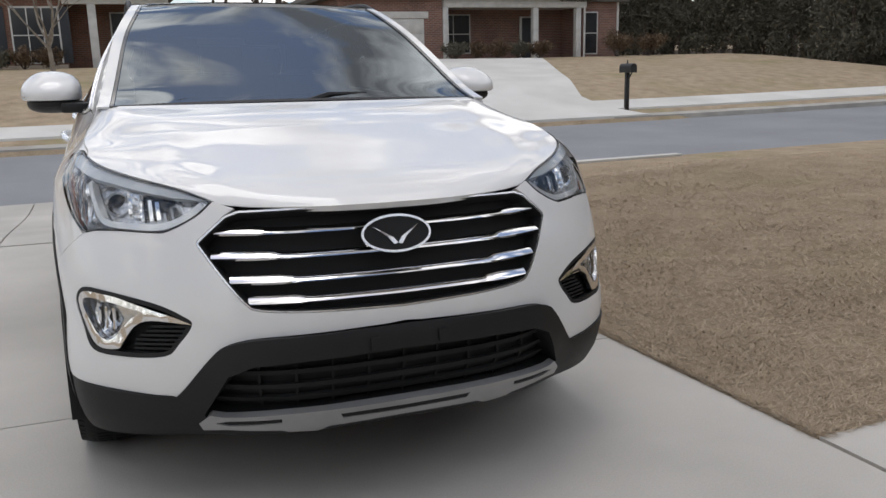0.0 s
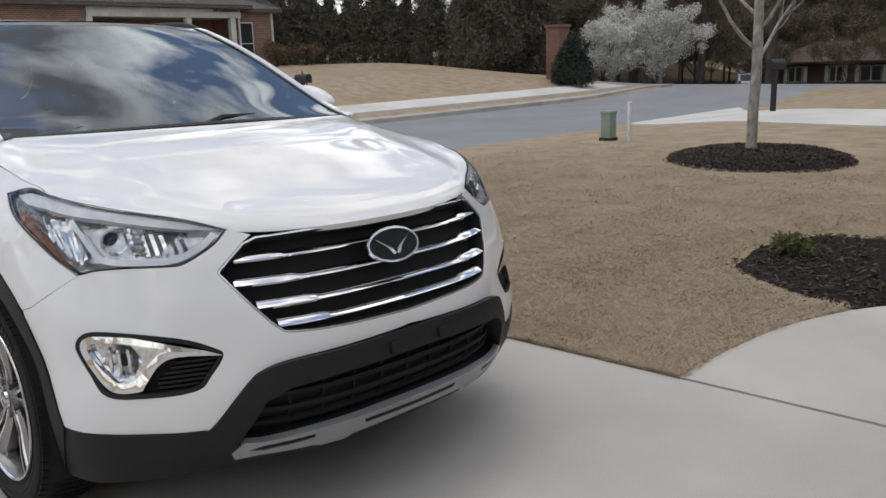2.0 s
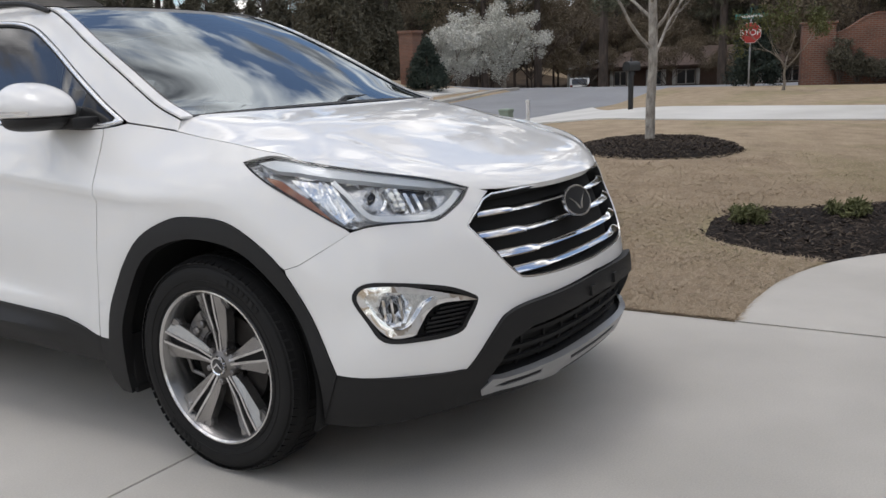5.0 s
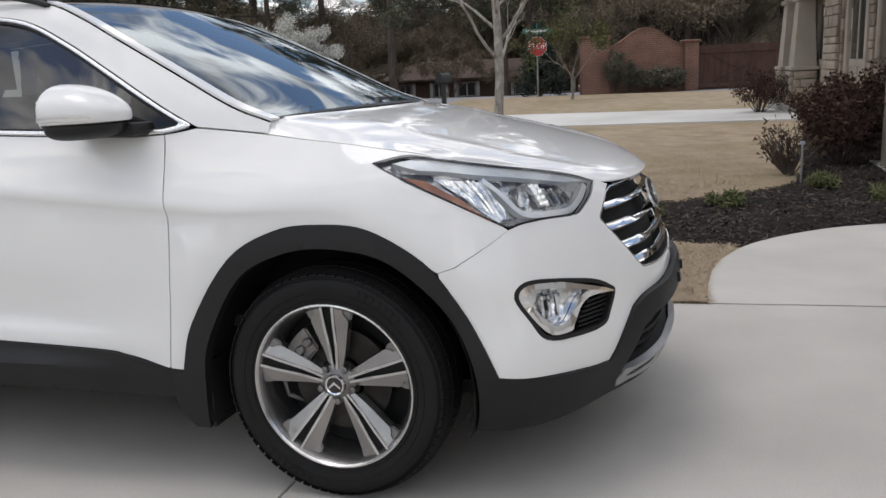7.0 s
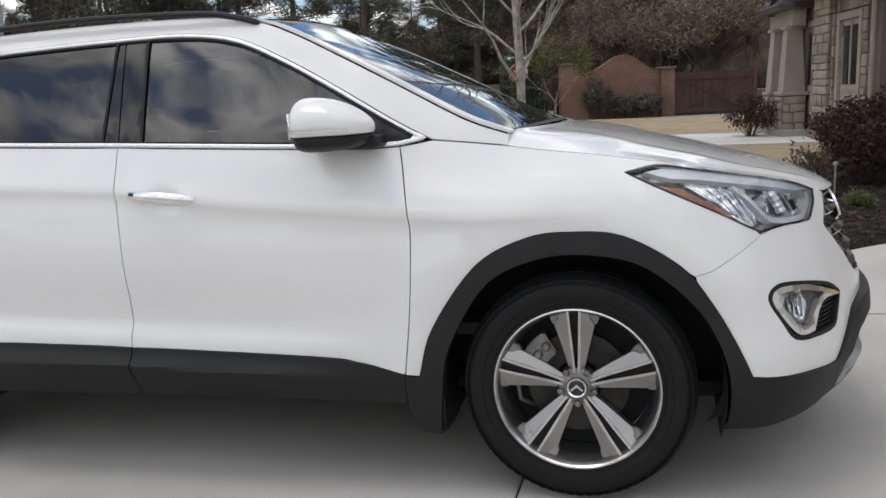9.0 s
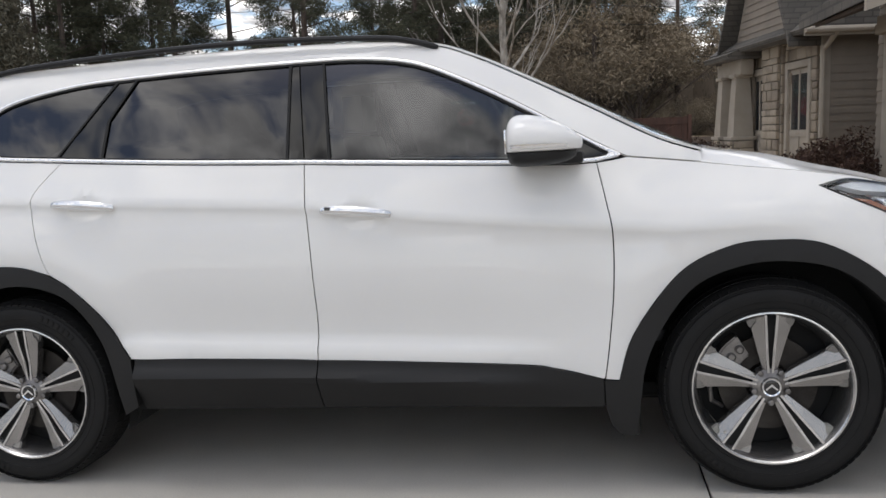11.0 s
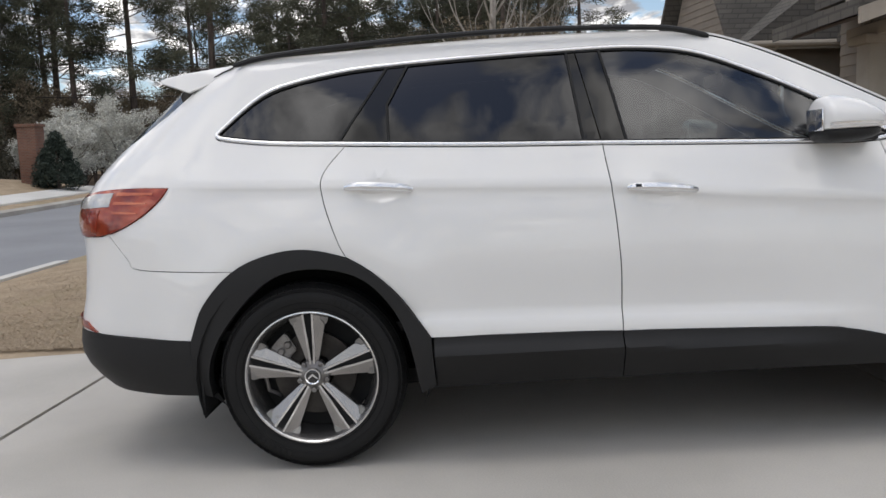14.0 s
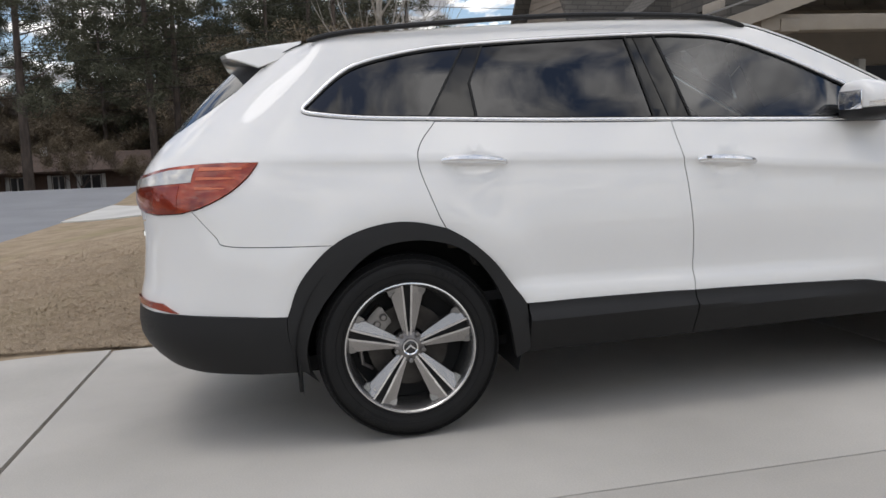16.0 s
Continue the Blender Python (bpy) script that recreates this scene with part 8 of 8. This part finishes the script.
for k, (x, z, s) in enumerate([(45.0, 8.2, 0.8), (45.15, 7.2, 0.7), (45.0, 5.6, 0.9), (45.1, 9.6, 0.6)]):
    pts = []
    for j in range(-3, 5):
        for f in np.linspace(0, 1, 7)[:-1]:
            y = 35 * (j + f)
            pts.append((x, y, z + GX * x + GY * y - s * 4 * f * (1 - f)))
    wire = finish(tube(pts, 0.016, 4), "power_line", M_POST)
    tagged(wire, "thin black overhead power line", "power line", "overhead lines")
for j in range(-3, 5):
    up_ = thing("utility_pole", upright(45.05, 35.0 * j), "weathered timber utility pole", "utility pole", "poles of the overhead lines")
    part("pole", tube([(0, 0, -0.3), (0, 0, 10.2)], [0.16, 0.11], 8), M_PINEBARK, up_)
    part("cross_arm", box(-0.9, 0.9, -0.06, 0.06, 9.4, 9.55), M_PINEBARK, up_)

# ---- far woodland ----
def backdrop():
    bm = bmesh.new()
    rows = []
    n = 240
    for i in range(n + 1):
        a = -0.55 * math.pi + 1.35 * math.pi * i / n
        ca, sa = math.cos(a), math.sin(a)
        r = 105 + 6 * math.sin(i * 0.9)
        h = 9.5 + 2.6 * noise.noise((i * 0.11, 0, 0)) + 2.2 * noise.noise((i * 0.45, 3, 0)) + 1.5 * noise.noise((i * 1.7, 7, 0))
        rows.append([bm.verts.new((10 + r * ca + (k * 0.9), 10 + r * sa, land(60, 45) * 0 - 2 + (h + 4) * f)) for k, f in enumerate((0, 0.55, 0.85, 1.0))])
    for a, b in zip(rows, rows[1:]):
        for k in range(3):
            bm.faces.new((a[k], b[k], b[k + 1], a[k + 1]))
    m = mat("far_wood", (0.125, 0.102, 0.078), 1.0, 0, (0.032, 0.030, 0.022), 0.22, 1.1, spec=0.0, contrast=0.55, fine_amt=0.9, stretch=(1, 1, 0.9))
    return tagged(finish(bm, "backdrop", m), "distant brown wooded ridge", "woodland", kind="structure")


backdrop()

# ---- lawn blades near the driveway and the path ----
def lawn():
    rng = np.random.default_rng(5)
    n = 640000
    pts = []
    u = rng.random((n, 2))
    x = 1.49 + 8.5 * u[:, 0] ** 2.0
    y = -3.2 + 11.5 * u[:, 1] ** 1.1
    zz = np.array([land(a, b) for a, b in zip(x, y)])
    ring = in_ring(x, y) > rng.normal(1.0, 0.05, n)
    bedp = BED
    wp = [*walk_edge, *walk_in]
    keep = [bool(r) and not (b < 0 and (inside((a, b), bedp) or inside((a, b), wp))) and not (b > 4.25 and a < 1.56 + 0.28 * (b - 4.4)) and b < 8.2 for a, b, r in zip(x, y, ring)]
    thin = np.array([noise.noise((a * 1.9, b * 1.9, 0)) + 0.6 * noise.noise((a * 7, b * 7, 3)) for a, b in zip(x, y)])
    fade = np.clip((10.0 - x) / 4.5, 0, 1) * np.clip((y + 3.2) / 2.2, 0, 1) * np.clip((8.2 - y) / 2.5, 0, 1)
    keep = np.array(keep) & (rng.random(n) < (0.75 + 0.3 * thin) * fade)
    x, y, zz, thin = x[keep], y[keep], zz[keep], thin[keep]
    k = len(x)
    a = rng.uniform(0, 2 * np.pi, k)
    h = rng.uniform(0.003, 0.017, k) * np.clip(1 + 0.5 * thin, 0.5, 1.5)
    w = 0.0016 + 0.0022 * rng.random(k)
    dx, dy = np.cos(a) * w, np.sin(a) * w
    reach = rng.uniform(0.025, 0.075, k)
    lean = np.stack([-np.sin(a) * reach, np.cos(a) * reach], 1)
    v = np.stack([np.stack([x - dx, y - dy, zz - 0.002], 1), np.stack([x + dx, y + dy, zz - 0.002], 1), np.stack([x + lean[:, 0], y + lean[:, 1], zz + h], 1)], 1).reshape(-1, 3)
    me = bpy.data.meshes.new("lawn_grass")
    me.from_pydata(v.tolist(), [], np.arange(3 * k).reshape(-1, 3).tolist())
    me.materials.append(M_BLADE)
    ob = new("lawn_grass", me)
    tagged(ob, "dry tan dormant lawn grass blades", "grass", kind="stuff")


lawn()


def bark_chips():
    """Shredded bark strewn over the planting beds."""
    rng = np.random.default_rng(8)
    chip = leaf_mat("bark_chip", (0.018, 0.014, 0.012), (0.05, 0.038, 0.030), (0.12, 0.095, 0.075), 0.9)
    bedp = BED
    spots = []
    while len(spots) < 9000:
        x, y = 3.0 + 8.0 * rng.random() ** 1.3, -5.0 + 4.8 * rng.random()
        if inside((x, y), bedp):
            spots.append((x + rng.normal() * 0.03, y + rng.normal() * 0.03, land(x, y) + 0.004 + bed_up(x, y)))
    n = 0
    while n < 5000:
        a, b = rng.uniform(-1, 1, 2)
        if a * a + b * b < 1.04 + 0.05 * rng.normal():
            x, y = ring_point(a, b)
            spots.append((x, y, land(x, y) + 0.006 + ring_up(x, y)))
            n += 1
    verts, faces = [], []
    for x, y, z in spots:
        a, ln, w = rng.uniform(0, 6.28), rng.uniform(0.02, 0.06), rng.uniform(0.006, 0.016)
        d, e = Vector((math.cos(a), math.sin(a), rng.normal() * 0.35)) * ln / 2, Vector((-math.sin(a), math.cos(a), rng.normal() * 0.4)) * w / 2
        c, up = Vector((x, y, z + rng.uniform(-0.004, 0.012))), Vector((0, 0, rng.uniform(0.003, 0.008)))
        k = len(verts)
        verts += [c - d - e, c + d - e, c + d + e, c - d + e, c + up]
        faces += [(k, k + 1, k + 4), (k + 1, k + 2, k + 4), (k + 2, k + 3, k + 4), (k + 3, k, k + 4)]
    me = bpy.data.meshes.new("bark_chips")
    me.from_pydata([tuple(v) for v in verts], [], faces)
    me.materials.append(chip)
    tagged(new("bark_chips", me), "dark shredded bark chips strewn over the planting beds", "mulch", kind="stuff")


bark_chips()
